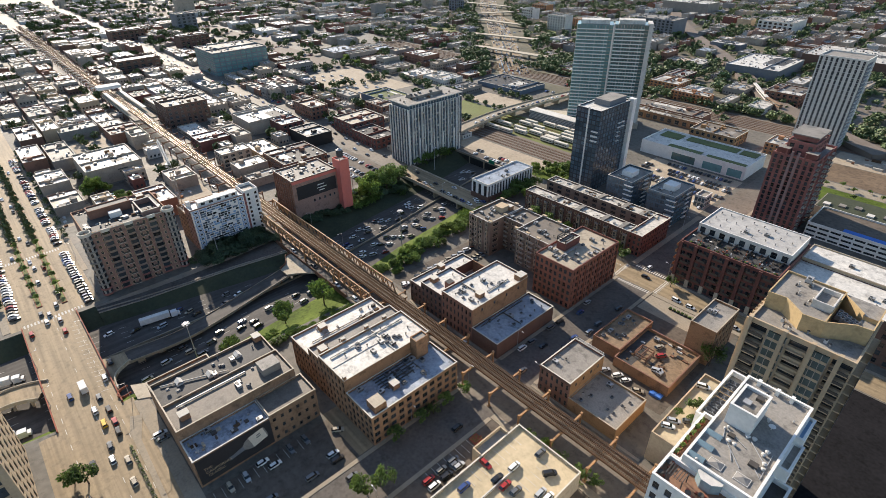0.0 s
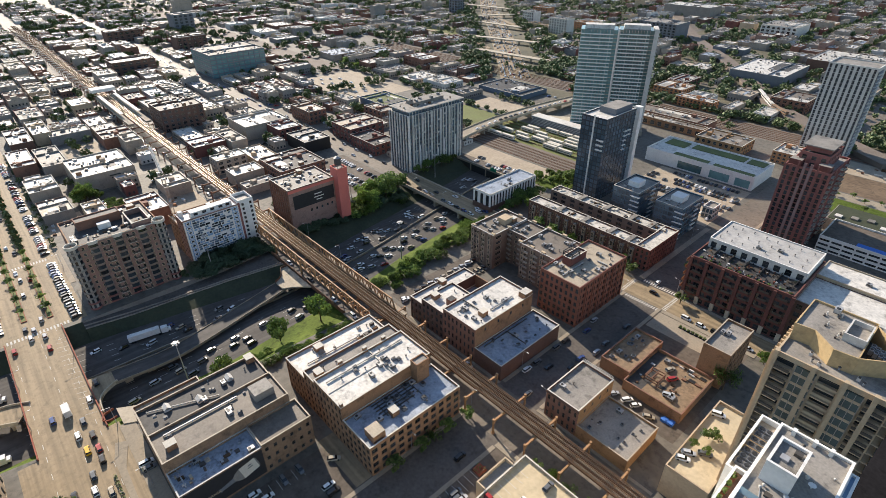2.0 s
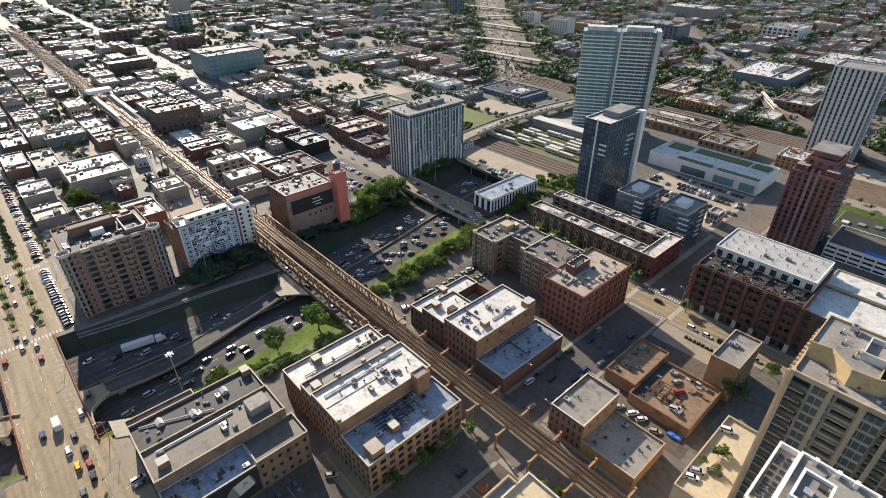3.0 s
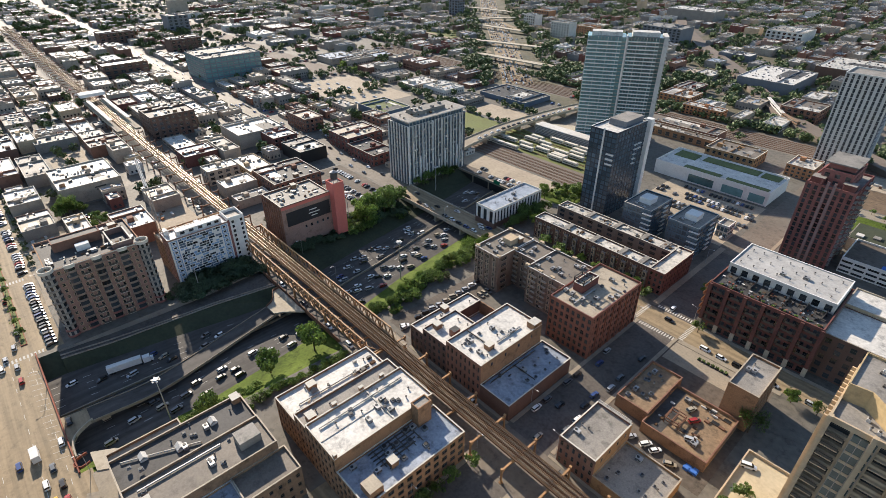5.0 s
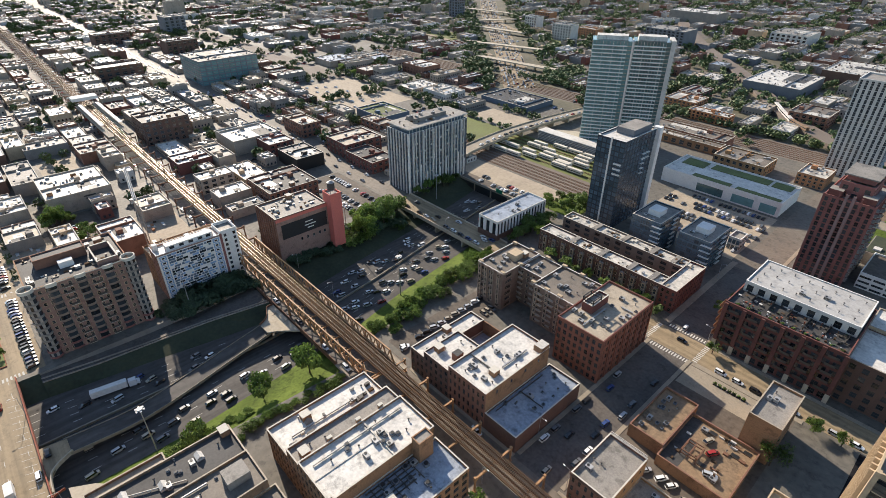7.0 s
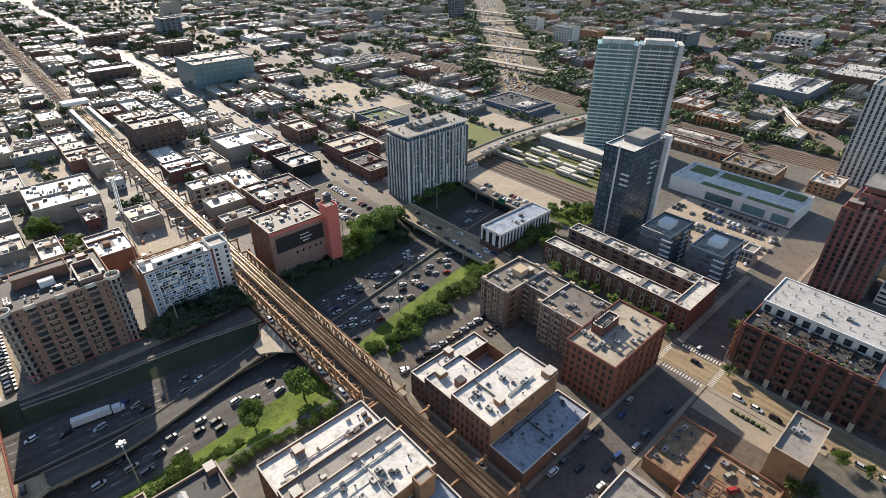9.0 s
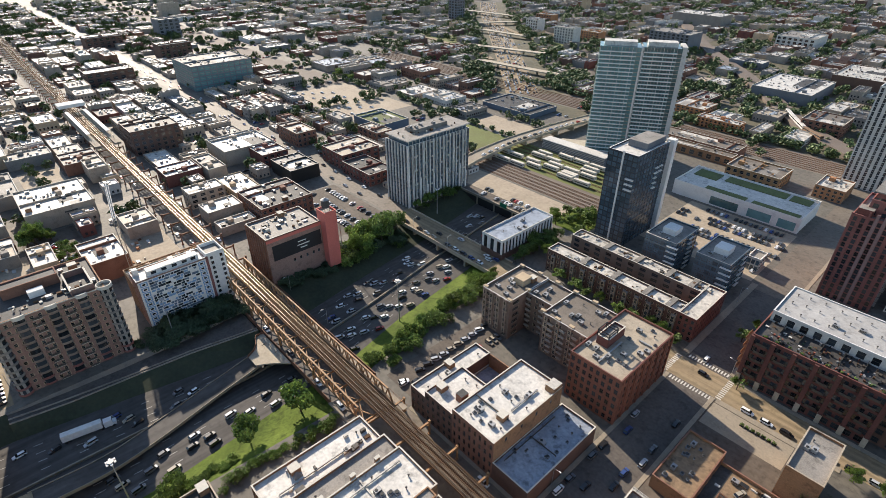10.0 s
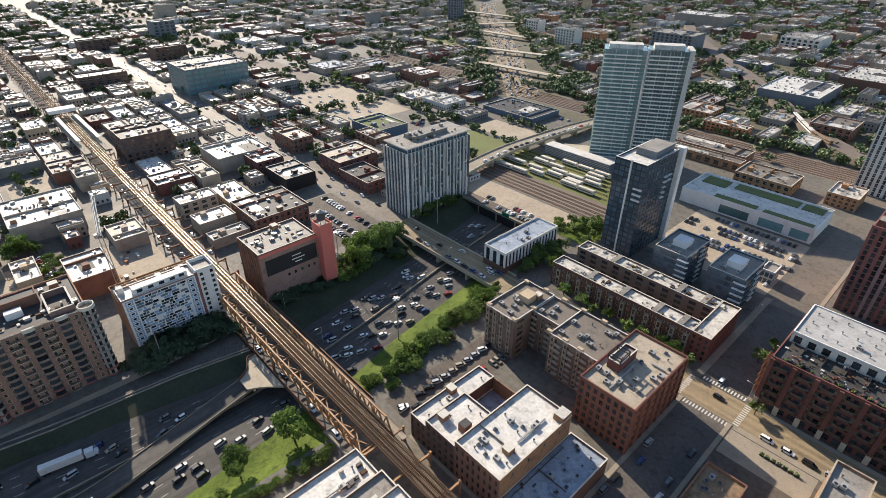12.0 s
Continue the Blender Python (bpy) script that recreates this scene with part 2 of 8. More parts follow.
CARS = [mat("car_paint_" + n, c, rough=0.28, vary=0.05, spec=0.6) for n, c in (
    ("white", (0.75, 0.75, 0.73)), ("silver", (0.42, 0.43, 0.44)), ("black", (0.02, 0.02, 0.022)), ("grey", (0.12, 0.125, 0.13)),
    ("red", (0.35, 0.03, 0.025)), ("blue", (0.04, 0.07, 0.2)), ("beige", (0.38, 0.33, 0.25)), ("yellow", (0.75, 0.42, 0.03)))]


# ---- mesh tools ----
class Mesh:
    """Collects faces with material slots and makes one mesh of them."""

    def __init__(self, *mats):
        self.v, self.f, self.mi, self.mats = [], [], [], [M[m] if isinstance(m, str) else m for m in mats]

    def face(self, pts, mi=0):
        i = len(self.v)
        self.v += [tuple(p) for p in pts]
        self.f.append(tuple(range(i, i + len(pts))))
        self.mi.append(mi)

    def box(self, x0, y0, z0, x1, y1, z1, mi=0, bottom=True):
        i = len(self.v)
        self.v += [(x0, y0, z0), (x1, y0, z0), (x1, y1, z0), (x0, y1, z0), (x0, y0, z1), (x1, y0, z1), (x1, y1, z1), (x0, y1, z1)]
        fs = [(4, 5, 6, 7), (0, 1, 5, 4), (1, 2, 6, 5), (2, 3, 7, 6), (3, 0, 4, 7)] + ([(3, 2, 1, 0)] if bottom else [])
        self.f += [tuple(i + k for k in q) for q in fs]
        self.mi += [mi] * len(fs)

    def prism(self, poly, z0, z1, mi=0, top=None):
        """poly runs anticlockwise."""
        i, k = len(self.v), len(poly)
        self.v += [(x, y, z0) for x, y in poly] + [(x, y, z1) for x, y in poly]
        for a in range(k):
            b = (a + 1) % k
            self.f.append((i + a, i + b, i + k + b, i + k + a))
            self.mi.append(mi)
        self.f.append(tuple(i + k + a for a in range(k)))
        self.mi.append(mi if top is None else top)
        self.f.append(tuple(i + a for a in reversed(range(k))))
        self.mi.append(mi)

    def beam(self, a, b, w, h=None, mi=0):
        """A square bar from a to b."""
        a, b = Vector(a), Vector(b)
        d = (b - a).normalized()
        up = Vector((0, 0, 1)) if abs(d.z) < 0.95 else Vector((1, 0, 0))
        r = d.cross(up).normalized() * (w / 2)
        u = r.cross(d).normalized() * ((h or w) / 2)
        i = len(self.v)
        for p in (a, b):
            self.v += [tuple(p - r - u), tuple(p + r - u), tuple(p + r + u), tuple(p - r + u)]
        fs = [(0, 1, 5, 4), (1, 2, 6, 5), (2, 3, 7, 6), (3, 0, 4, 7), (3, 2, 1, 0), (4, 5, 6, 7)]
        self.f += [tuple(i + k for k in q) for q in fs]
        self.mi += [mi] * 6

    def cyl(self, x, y, z0, z1, r0, r1=None, n=10, mi=0):
        r1 = r0 if r1 is None else r1
        i = len(self.v)
        for r, z in ((r0, z0), (r1, z1)):
            self.v += [(x + r * math.cos(2 * math.pi * k / n), y + r * math.sin(2 * math.pi * k / n), z) for k in range(n)]
        for k in range(n):
            j = (k + 1) % n
            self.f.append((i + k, i + j, i + n + j, i + n + k))
        self.f += [tuple(i + n + k for k in range(n)), tuple(i + k for k in reversed(range(n)))]
        self.mi += [mi] * (n + 2)

    def data(self, name):
        me = bpy.data.meshes.new(name)
        seen, at = {}, []
        for p in self.v:
            at.append(seen.setdefault((round(p[0], 3), round(p[1], 3), round(p[2], 3)), len(seen)))
        me.from_pydata(list(seen), [], [tuple(at[i] for i in q) for q in self.f])
        for m in self.mats:
            me.materials.append(m)
        me.polygons.foreach_set("material_index", self.mi)
        me.update()
        return me


def place(name, me, parent=None, m=None, label="", category="", group="", kind=""):
    ob = new(name, me if isinstance(me, bpy.types.Mesh) else me.data(name))
    if parent is not None:
        ob.parent = parent
        if m is None:
            m = parent_world(parent).inverted()
    if m is not None:
        ob.matrix_basis = m
    return tagged(ob, label, category, group, kind)


def parent_world(ob):
    m = ob.matrix_basis.copy()
    while ob.parent:
        ob = ob.parent
        m = ob.matrix_basis @ m
    return m


def root(name, x, y, z, label, category, group=""):
    ob = new(name)
    ob.empty_display_size = 0.5
    ob.matrix_basis = pose(x, y, z)
    return tagged(ob, label, category, group)


# ---- windows and facades ----
WINDOWS = {}
# mesh that takes the windows of a building too far off to pick them apart
FAR_WINDOWS = []


def window_mesh(w, h, style):
    key = (round(w, 2), round(h, 2), style)
    if key not in WINDOWS:
        glass, fr, mull = dict(dark=("glass", "darkframe", 1), light=("glass", "frame", 1), white=("glass", "white", 1), trim=("glass", "cream", 1), strip=("glass", "frame", 3),
                               blue=("blueglass", "darkframe", 2), teal=("tealglass", "frame", 2), black=("blackglass", "darkframe", 1), loft=("glass", "darkframe", 2))[style]
        b = Mesh(glass, fr)
        t = 0.24 if style == "trim" else min(0.10, w * 0.08)
        xs, zs = [0, t], [0, t, h * 0.5 - 0.04, h * 0.5 + 0.04, h - t, h]
        for k in range(1, mull):
            xs += [w * k / mull - 0.04, w * k / mull + 0.04]
        xs += [w - t, w]
        pane = lambda i, j: 0 <= i < len(xs) - 1 and i % 2 == 1 and j in (1, 3)
        for i in range(len(xs) - 1):
            for j in range(5):
                y = 0.0 if pane(i, j) else -0.06
                x0, x1, q0, q1 = xs[i], xs[i + 1], zs[j], zs[j + 1]
                b.face([(x0, y, q0), (x1, y, q0), (x1, y, q1), (x0, y, q1)], 0 if pane(i, j) else 1)
                if pane(i, j):
                    for p, q in (((x0, q0), (x1, q0)), ((x1, q0), (x1, q1)), ((x1, q1), (x0, q1)), ((x0, q1), (x0, q0))):
                        b.face([(p[0], -0.06, p[1]), (q[0], -0.06, q[1]), (q[0], 0, q[1]), (p[0], 0, p[1])], 1)
        WINDOWS[key] = b.data("window")
    return WINDOWS[key]


def facade(b, parent, a, c, z0, z1, floors, cols, wf=0.5, hf=0.6, style="dark", depth=0.25, g=1.0, skip=(), mi=0, edge=0.0):
    """A wall from a to c (seen from outside: left to right) with real openings, and a window in each. g: the ground floor's height against the others."""
    a, c = Vector((*a, 0)), Vector((*c, 0))
    L = (c - a).length
    u = (c - a) / L
    nrm = Vector((u.y, -u.x, 0))
    if not cols or not floors:
        b.face([a + Vector((0, 0, z0)), c + Vector((0, 0, z0)), c + Vector((0, 0, z1)), a + Vector((0, 0, z1))], mi)
        return
    fh = (z1 - z0 - 0.8) / (floors - 1 + g)
    cw = (L - 2 * edge) / cols
    ww, wh = cw * wf, fh * hf

    def P(s, z, d=0.0):
        p = a + u * s - nrm * d
        return (p.x, p.y, z)

    def Q(s0, s1, q0, q1):
        b.face([P(s0, q0), P(s1, q0), P(s1, q1), P(s0, q1)], mi)
    zc = z0
    rot = Matrix.Rotation(math.atan2(u.y, u.x), 4, "Z")
    inv = parent_world(parent).inverted()
    for k in range(floors):
        f = fh * (g if k == 0 else 1.0)
        h = f - (fh - wh)
        lo = zc + (f - h) * 0.45
        Q(0, L, zc, lo)
        s = 0.0
        for j in range(cols):
            if (j, k) in skip or j in skip:
                continue
            s0 = edge + j * cw + (cw - ww) / 2
            Q(s, s0, lo, lo + h)
            s = s0 + ww
            for q in ([P(s0, lo), P(s0, lo, depth), P(s0, lo + h, depth), P(s0, lo + h)], [P(s, lo, depth), P(s, lo), P(s, lo + h), P(s, lo + h, depth)],
                      [P(s0, lo), P(s, lo), P(s, lo, depth), P(s0, lo, depth)], [P(s0, lo + h, depth), P(s, lo + h, depth), P(s, lo + h), P(s0, lo + h)]):
                b.face(q, mi)
            if FAR_WINDOWS:
                e = depth - 0.03
                FAR_WINDOWS[-1].face([P(s0, lo, e), P(s, lo, e), P(s, lo + h, e), P(s0, lo + h, e)], 0)
                FAR_WINDOWS[-1].face([P(s0, lo + h * 0.48, e - 0.03), P(s, lo + h * 0.48, e - 0.03), P(s, lo + h * 0.54, e - 0.03), P(s0, lo + h * 0.54, e - 0.03)], 1)
                continue
            place("window", window_mesh(ww, h, style), parent, inv @ Matrix.Translation(P(s0, lo, depth)) @ rot)
        Q(s, L, lo, lo + h)
        zc_next = zc + f
        Q(0, L, lo + h, zc_next)
        zc = zc_next
    Q(0, L, zc, z1)


def flat_top(parent, x0, y0, x1, y1, h, roof, cope="coping", par=0.9, t=0.35, wall="brick", z0=0):
    """Roof surface behind a parapet with a coping."""
    place("roof", roof_mesh(x0 + t, y0 + t, x1 - t, y1 - t, h - par, roof), parent)
    b = Mesh(wall)
    for q in ((x0 + t, y0 + t, x1 - t, y0 + t), (x1 - t, y1 - t, x0 + t, y1 - t), (x0 + t, y1 - t, x0 + t, y0 + t), (x1 - t, y0 + t, x1 - t, y1 - t)):
        b.face([(q[2], q[3], h - par), (q[0], q[1], h - par), (q[0], q[1], h), (q[2], q[3], h)])
    place("parapet", b, parent)
    b = Mesh(cope)
    o, H = 0.06, h + 0.12
    out = [(x0 - o, y0 - o), (x1 + o, y0 - o), (x1 + o, y1 + o), (x0 - o, y1 + o)]
    inn = [(x0 + t + o, y0 + t + o), (x1 - t - o, y0 + t + o), (x1 - t - o, y1 - t - o), (x0 + t + o, y1 - t - o)]
    for i in range(4):
        j = (i + 1) % 4
        b.face([(*out[i], h), (*out[j], h), (*out[j], H), (*out[i], H)])
        b.face([(*out[i], H), (*out[j], H), (*inn[j], H), (*inn[i], H)])
        b.face([(*inn[j], h), (*inn[i], h), (*inn[i], H), (*inn[j], H)])
    place("coping", b, parent)


def roof_mesh(x0, y0, x1, y1, z, mt):
    b = Mesh(mt)
    b.face([(x0, y0, z), (x1, y0, z), (x1, y1, z), (x0, y1, z)])
    return b


def block(parent, x0, y0, x1, y1, h, floors, S=0, E=0, N=0, W=0, wall="brick", roof="greyroof", cope="coping", wf=0.5, hf=0.6, style="dark", z0=0.0, par=0.9, g=1.0, name="wall", depth=0.25, edge=0.0):
    """A rectangular volume of a building: walls with openings, roof, parapet."""
    b = Mesh(wall)
    kw = dict(wf=wf, hf=hf, style=style, g=g, depth=depth, edge=edge)
    facade(b, parent, (x0, y0), (x1, y0), z0, h, floors, S, **kw)
    facade(b, parent, (x1, y0), (x1, y1), z0, h, floors, E, **kw)
    facade(b, parent, (x1, y1), (x0, y1), z0, h, floors, N, **kw)
    facade(b, parent, (x0, y1), (x0, y0), z0, h, floors, W, **kw)
    place(name, b, parent)
    flat_top(parent, x0, y0, x1, y1, h, roof, cope, par, wall=wall)

# ---- ground, freeway, streets ----
# y, foot and top of the west bank, foot and top of the east bank
TRENCH = [(-400, -272, -262, -215, -205), (-20, -273, -264, -207, -199), (20, -271.5, -261.5, -205, -193), (60, -271.5, -255, -205, -190.5), (114, -271.2, -245.5, -211, -188.5),
          (140, -280, -256, -214, -198), (170, -284, -261.4, -221, -202), (225, -296, -269.7, -229, -211), (290, -300, -284, -238, -236)]
FLOOR = -6.0
b = Mesh("ground")
far = 6000
for (ya, wa, _, _, ea), (yb, wb, _, _, eb) in zip(TRENCH, TRENCH[1:]):
    b.face([(-far, ya, 0), (wa, ya, 0), (wb, yb, 0), (-far, yb, 0)])
    b.face([(ea, ya, 0), (far, ya, 0), (far, yb, 0), (eb, yb, 0)])
b.face([(-far, -far, 0), (far, -far, 0), (far, -400, 0), (-far, -400, 0)])
b.face([(-far, 290, 0), (far, 290, 0), (far, far, 0), (-far, far, 0)])
place("ground", b, label="dry urban ground of worn concrete and earth", kind="structure")
# west slope takes the grass darkened for shade, east slope the plain grass
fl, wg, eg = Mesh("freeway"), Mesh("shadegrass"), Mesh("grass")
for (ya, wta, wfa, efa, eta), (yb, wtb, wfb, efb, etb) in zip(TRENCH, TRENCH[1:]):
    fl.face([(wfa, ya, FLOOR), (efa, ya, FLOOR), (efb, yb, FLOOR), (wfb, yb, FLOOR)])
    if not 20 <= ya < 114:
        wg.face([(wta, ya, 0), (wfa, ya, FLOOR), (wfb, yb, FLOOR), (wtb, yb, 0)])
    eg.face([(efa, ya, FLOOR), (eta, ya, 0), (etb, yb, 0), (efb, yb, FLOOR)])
# retaining wall, slip road shelf and grass slope of the west bank: y, wall, outer edge of the shelf, its height, foot
SHELF = [(20, -271.5, -265.4, -0.9, -261.5), (40, -271.5, -263.8, -2.2, -258.2), (60, -271.5, -263.2, -2.8, -255), (86, -271.4, -260.6, -2.6, -250.2), (114, -271.2, -253.4, -0.9, -245.5)]
sw, sr = Mesh("greybrick"), Mesh("asphalt")
for (ya, ta, ra, za, fa), (yb, tb, rb, zb, fb) in zip(SHELF, SHELF[1:]):
    sw.face([(ta, ya, 0), (ta, ya, za), (tb, yb, zb), (tb, yb, 0)])
    sr.face([(ta, ya, za), (ra, ya, za), (rb, yb, zb), (tb, yb, zb)])
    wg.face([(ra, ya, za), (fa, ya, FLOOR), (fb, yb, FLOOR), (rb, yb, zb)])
place("wall_retaining", sw, label="concrete retaining wall above the slip road", kind="structure")
place("road_frontage", sr, label="narrow shaded slip road beside the freeway", kind="structure")
freeway = place("road", fl, label="wide depressed freeway of dark worn asphalt", kind="structure")
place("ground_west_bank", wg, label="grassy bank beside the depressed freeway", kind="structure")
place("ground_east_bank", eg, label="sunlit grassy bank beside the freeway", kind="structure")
# black panel behind the piers stands for the darkness inside the covered freeway
b = Mesh("black", "walk")
b.box(-301, 290.4, FLOOR, -235, 291, -0.7)
b.box(-301, 290, -0.7, -235, 291, 0.9, 1)
for x in (-284, -268, -252):
    b.box(x, 289.9, FLOOR, x + 0.8, 290.5, -0.7, 1)
b.box(-301, -401, FLOOR, -204, -400, 0.9, 1)
place("wall_portal", b, label="concrete portal of the covered freeway with a black panel for its dark mouth", kind="structure")


def sheet(name, mt, x0, y0, x1, y1, z, label):
    return place(name, roof_mesh(x0, y0, x1, y1, z, mt), label=label, kind="structure")


def edge(y, k):
    for p, q in zip(TRENCH, TRENCH[1:]):
        if p[0] <= y <= q[0]:
            f = (y - p[0]) / (q[0] - p[0])
            return p[k] + (q[k] - p[k]) * f


# lane lines of the freeway, one stripe each
for k, f in enumerate((0.12, 0.2, 0.28, 0.36, 0.62, 0.7, 0.78, 0.88)):
    b = Mesh("paint")
    y = -60.0
    while y < 286:
        L = 3.0
        xa = edge(y, 2) + (edge(y, 3) - edge(y, 2)) * f
        xb = edge(y + L, 2) + (edge(y + L, 3) - edge(y + L, 2)) * f
        b.face([(xa - 0.1, y, FLOOR + 0.02), (xa + 0.1, y, FLOOR + 0.02), (xb + 0.1, y + L, FLOOR + 0.02), (xb - 0.1, y + L, FLOOR + 0.02)])
        y += 12.0
    place("lane_line", b, freeway)

# bridges over the freeway
def bridge(y0, y1, x0, x1, label, mt="street", rail="concrete"):
    r = root("road_bridge", (x0 + x1) / 2, (y0 + y1) / 2, 0, label, "bridge")
    b = Mesh(mt)
    b.box(x0, y0 + 0.4, -1.4, x1, y1 - 0.4, 0.03)
    place("deck", b, r)
    for y in (y0, y1 - 0.4):
        b = Mesh(rail)
        b.box(x0, y, -1.4, x1, y + 0.4, 1.0)
        place("railing", b, r)
    for x in ((x0 + x1) / 2 - 1, x0 + (x1 - x0) * 0.25, x0 + (x1 - x0) * 0.75):
        b = Mesh("concrete")
        b.box(x, y0 + 1, FLOOR, x + 1.2, y1 - 1, -1.4)
        place("pier", b, r)
    return r


bridge(-10, 12.5, -275, -196, "wide sunlit concrete road bridge over the freeway", rail="redrail")
lake_bridge = bridge(114.6, 137, -280, -193, "asphalt road bridge under the elevated railway", "asphalt", "rust")
fulton_bridge = bridge(227, 244, -301, -211, "pale concrete road bridge over the freeway")
sheet("road_randolph", "street", -1500, -14, -275, 23, 0.02, "wide pale concrete avenue")
sheet("road_randolph_east", "street", -196, -16, 200, 16, 0.02, "wide pale concrete avenue")
sheet("road_lake", "oldstreet", -1500, 116, -280, 135, 0.02, "street under the elevated railway")
sheet("road_lake_east", "oldstreet", -193, 115, 200, 136, 0.02, "street under the elevated railway")
sheet("road_fulton", "oldstreet", -1500, 229, -301, 242, 0.02, "grey street between low blocks")
sheet("road_fulton_east", "street", -211, 229, 200, 243, 0.02, "pale concrete street")
sheet("road_cross_south", "asphalt", -111, 16, -93, 115, 0.024, "pale concrete side street")
sheet("road_cross", "asphalt", -111, 136, -93, 229, 0.024, "pale concrete side street")
sheet("road_cross_north", "asphalt", -111, 243, -93, 318, 0.024, "shaded asphalt side street")
sheet("road_cross_far", "oldstreet", -111, 318, -93, 700, 0.024, "pale concrete side street")
sheet("pavement_lot_south", "lot", -92, 20, -30, 114, 0.028, "asphalt parking lot with faded stalls")
sheet("pavement_lot_middle", "lot", -92, 160, -50, 228, 0.028, "worn asphalt yard")
sheet("pavement_lot_lane", "lot", -134, 16, -112, 72, 0.028, "asphalt parking lot in shade")
# paler strip imitates the sunbeam through the gap between the warehouses
sheet("pavement_alley", "street", -137, 66.6, -112.4, 72.9, 0.05, "alley between warehouses, its pale concrete standing in for a sunbeam")
sheet("pavement_parking", "lot", -190, 140, -171, 214, 0.02, "gravelly parking strip beside the loft building")
sheet("pavement_fulton_lot", "lot", -366, 176, -300, 227, 0.02, "open asphalt parking lot")
# street sheet whose near-black colour stands in for tower shadow
sheet("road_dark_street", "shadeasphalt", -29.5, 16.5, 160, 228, 0.036, "shaded asphalt street between towers")
sheet("pavement_plaza", "asphalt", -92, 244, -47, 246, 0.03, "shaded pavement before the brick lofts")
sheet("ground_soil_field", "soil", -82, 441, 260, 478, 0.02, "bare brown soil field beside the tracks")
sheet("pavement_sandy_lot", "dirt", -86, 479, 260, 508, 0.024, "sandy builders' yard beside the tracks")
sheet("pavement_park_walk", "walk", -80, 427.5, 260, 439, 0.024, "pale concrete promenade with young trees")
sheet("grass_park", "grass", -76, 402, 260, 426.5, 0.02, "green park strip behind the garage")
sheet("pavement_shop_lot", "dirt", -180, 324, -114.5, 393, 0.02, "sunlit concrete parking lot")
sheet("pavement_rail_lot", "lot", -300, 292, -226, 318, 0.02, "gravel parking strip over the covered freeway")


# ---- buildings ----
def building(name, label, cat, x, y, *blocks, group=""):
    r = root(name, x, y, 0, label, cat, group)
    for args, kw in blocks:
        block(r, *args, **kw)
    return r


def B(*a, **k):
    return a, k


loft = building("loft_building", "tan brick loft building with white roofs beside the railway", "building", -140, 93,
    B(-168.3, 73, -154, 113, 15, 4, S=6, E=0, wall="tanbrick", roof="whiteroof", wf=0.45),
    B(-154, 73, -146, 113, 18.5, 5, S=3, wall="tanbrick", roof="greyroof", wf=0.45),
    B(-146, 73, -128, 113, 20, 5, S=7, E=0, wall="tanbrick", roof="whiteroof", wf=0.5),
    B(-128, 73, -112, 113.5, 14.3, 4, S=6, E=11, wall="tanbrick", roof="bluetar", wf=0.62, hf=0.62, style="loft"))
bl = building("warehouse", "brown brick warehouse with dark flat roofs", "building", -157, 42,
    B(-177.5, 21, -163, 64, 16.5, 3, wall="warehouse", roof="darkroof", cope="tanroof"),
    B(-163, 21, -148.6, 64, 17.5, 3, S=0, E=0, wall="warehouse", roof="brownroof", cope="tanroof"),
    B(-148.6, 21, -137.5, 47.6, 13, 3, S=0, E=0, wall="warehouse", roof="bluetar", cope="offwhite"),
    B(-148.6, 47.6, -137.5, 66, 13.8, 3, S=3, E=6, wall="warehouse", roof="brownroof", cope="tanroof", hf=0.4, wf=0.4),
    B(-184, 21, -177.5, 44, 13.5, 2, wall="warehouse", roof="tanroof", cope="tanroof"))
b1 = building("loft_building", "red brick loft building with bright white roof", "building", -145, 155,
    B(-169.6, 137, -161.5, 172, 12, 3, S=3, wall="darkbrick", roof="whiteroof"),
    B(-161.5, 137, -147, 156, 15, 4, S=5, wall="darkbrick", roof="whiteroof"),
    B(-161.5, 156, -147, 172, 6, 2, wall="greybrick", roof="bluetar"),
    B(-147, 137, -127.5, 173.5, 17.7, 4, S=8, E=0, wall="brownbrick", roof="whiteroof", wf=0.45),
    B(-127.5, 137, -112.5, 175, 8.2, 2, S=0, E=0, wall="darkbrick", roof="bluetar"))
b2 = building("office_building", "six-storey red brick office building with red parapet", "building", -123, 206,
    B(-134.2, 187, -112.4, 225, 22.3, 6, S=8, E=14, wall="russet", roof="tanroof", wf=0.55, hf=0.62, cope="brick", style="loft"),
    B(-131, 199, -126, 211, 25.5, 1, wall="brick", roof="greyroof", z0=21.4))
c1 = building("apartment_building", "stepped grey and brown brick apartment building", "building", -160, 208,
    B(-187, 194, -171, 221, 21, 6, S=3, E=3, wall="umber", roof="brownroof", style="trim", wf=0.5, cope="offwhite"),
    B(-171, 206, -157, 221, 20.4, 6, S=4, wall="umber", roof="brownroof", style="trim", wf=0.5, cope="offwhite"),
    B(-157, 199, -134.3, 221, 21, 6, S=4, E=0, wall="umber", roof="brownroof", style="trim", wf=0.5, cope="offwhite"))
c2 = building("courtyard_building", "grey brick row around a long courtyard", "building", -155, 268,
    B(-195.3, 253, -122, 262, 13, 4, S=26, wall="darkbrick", roof="oldroof", wf=0.55, style="trim"),
    B(-195.3, 275, -122, 284, 13, 4, S=11, wall="umber", roof="oldroof", wf=0.5),
    B(-122, 253, -114, 284, 13, 4, S=3, E=11, wall="brick", roof="oldroof", wf=0.5))
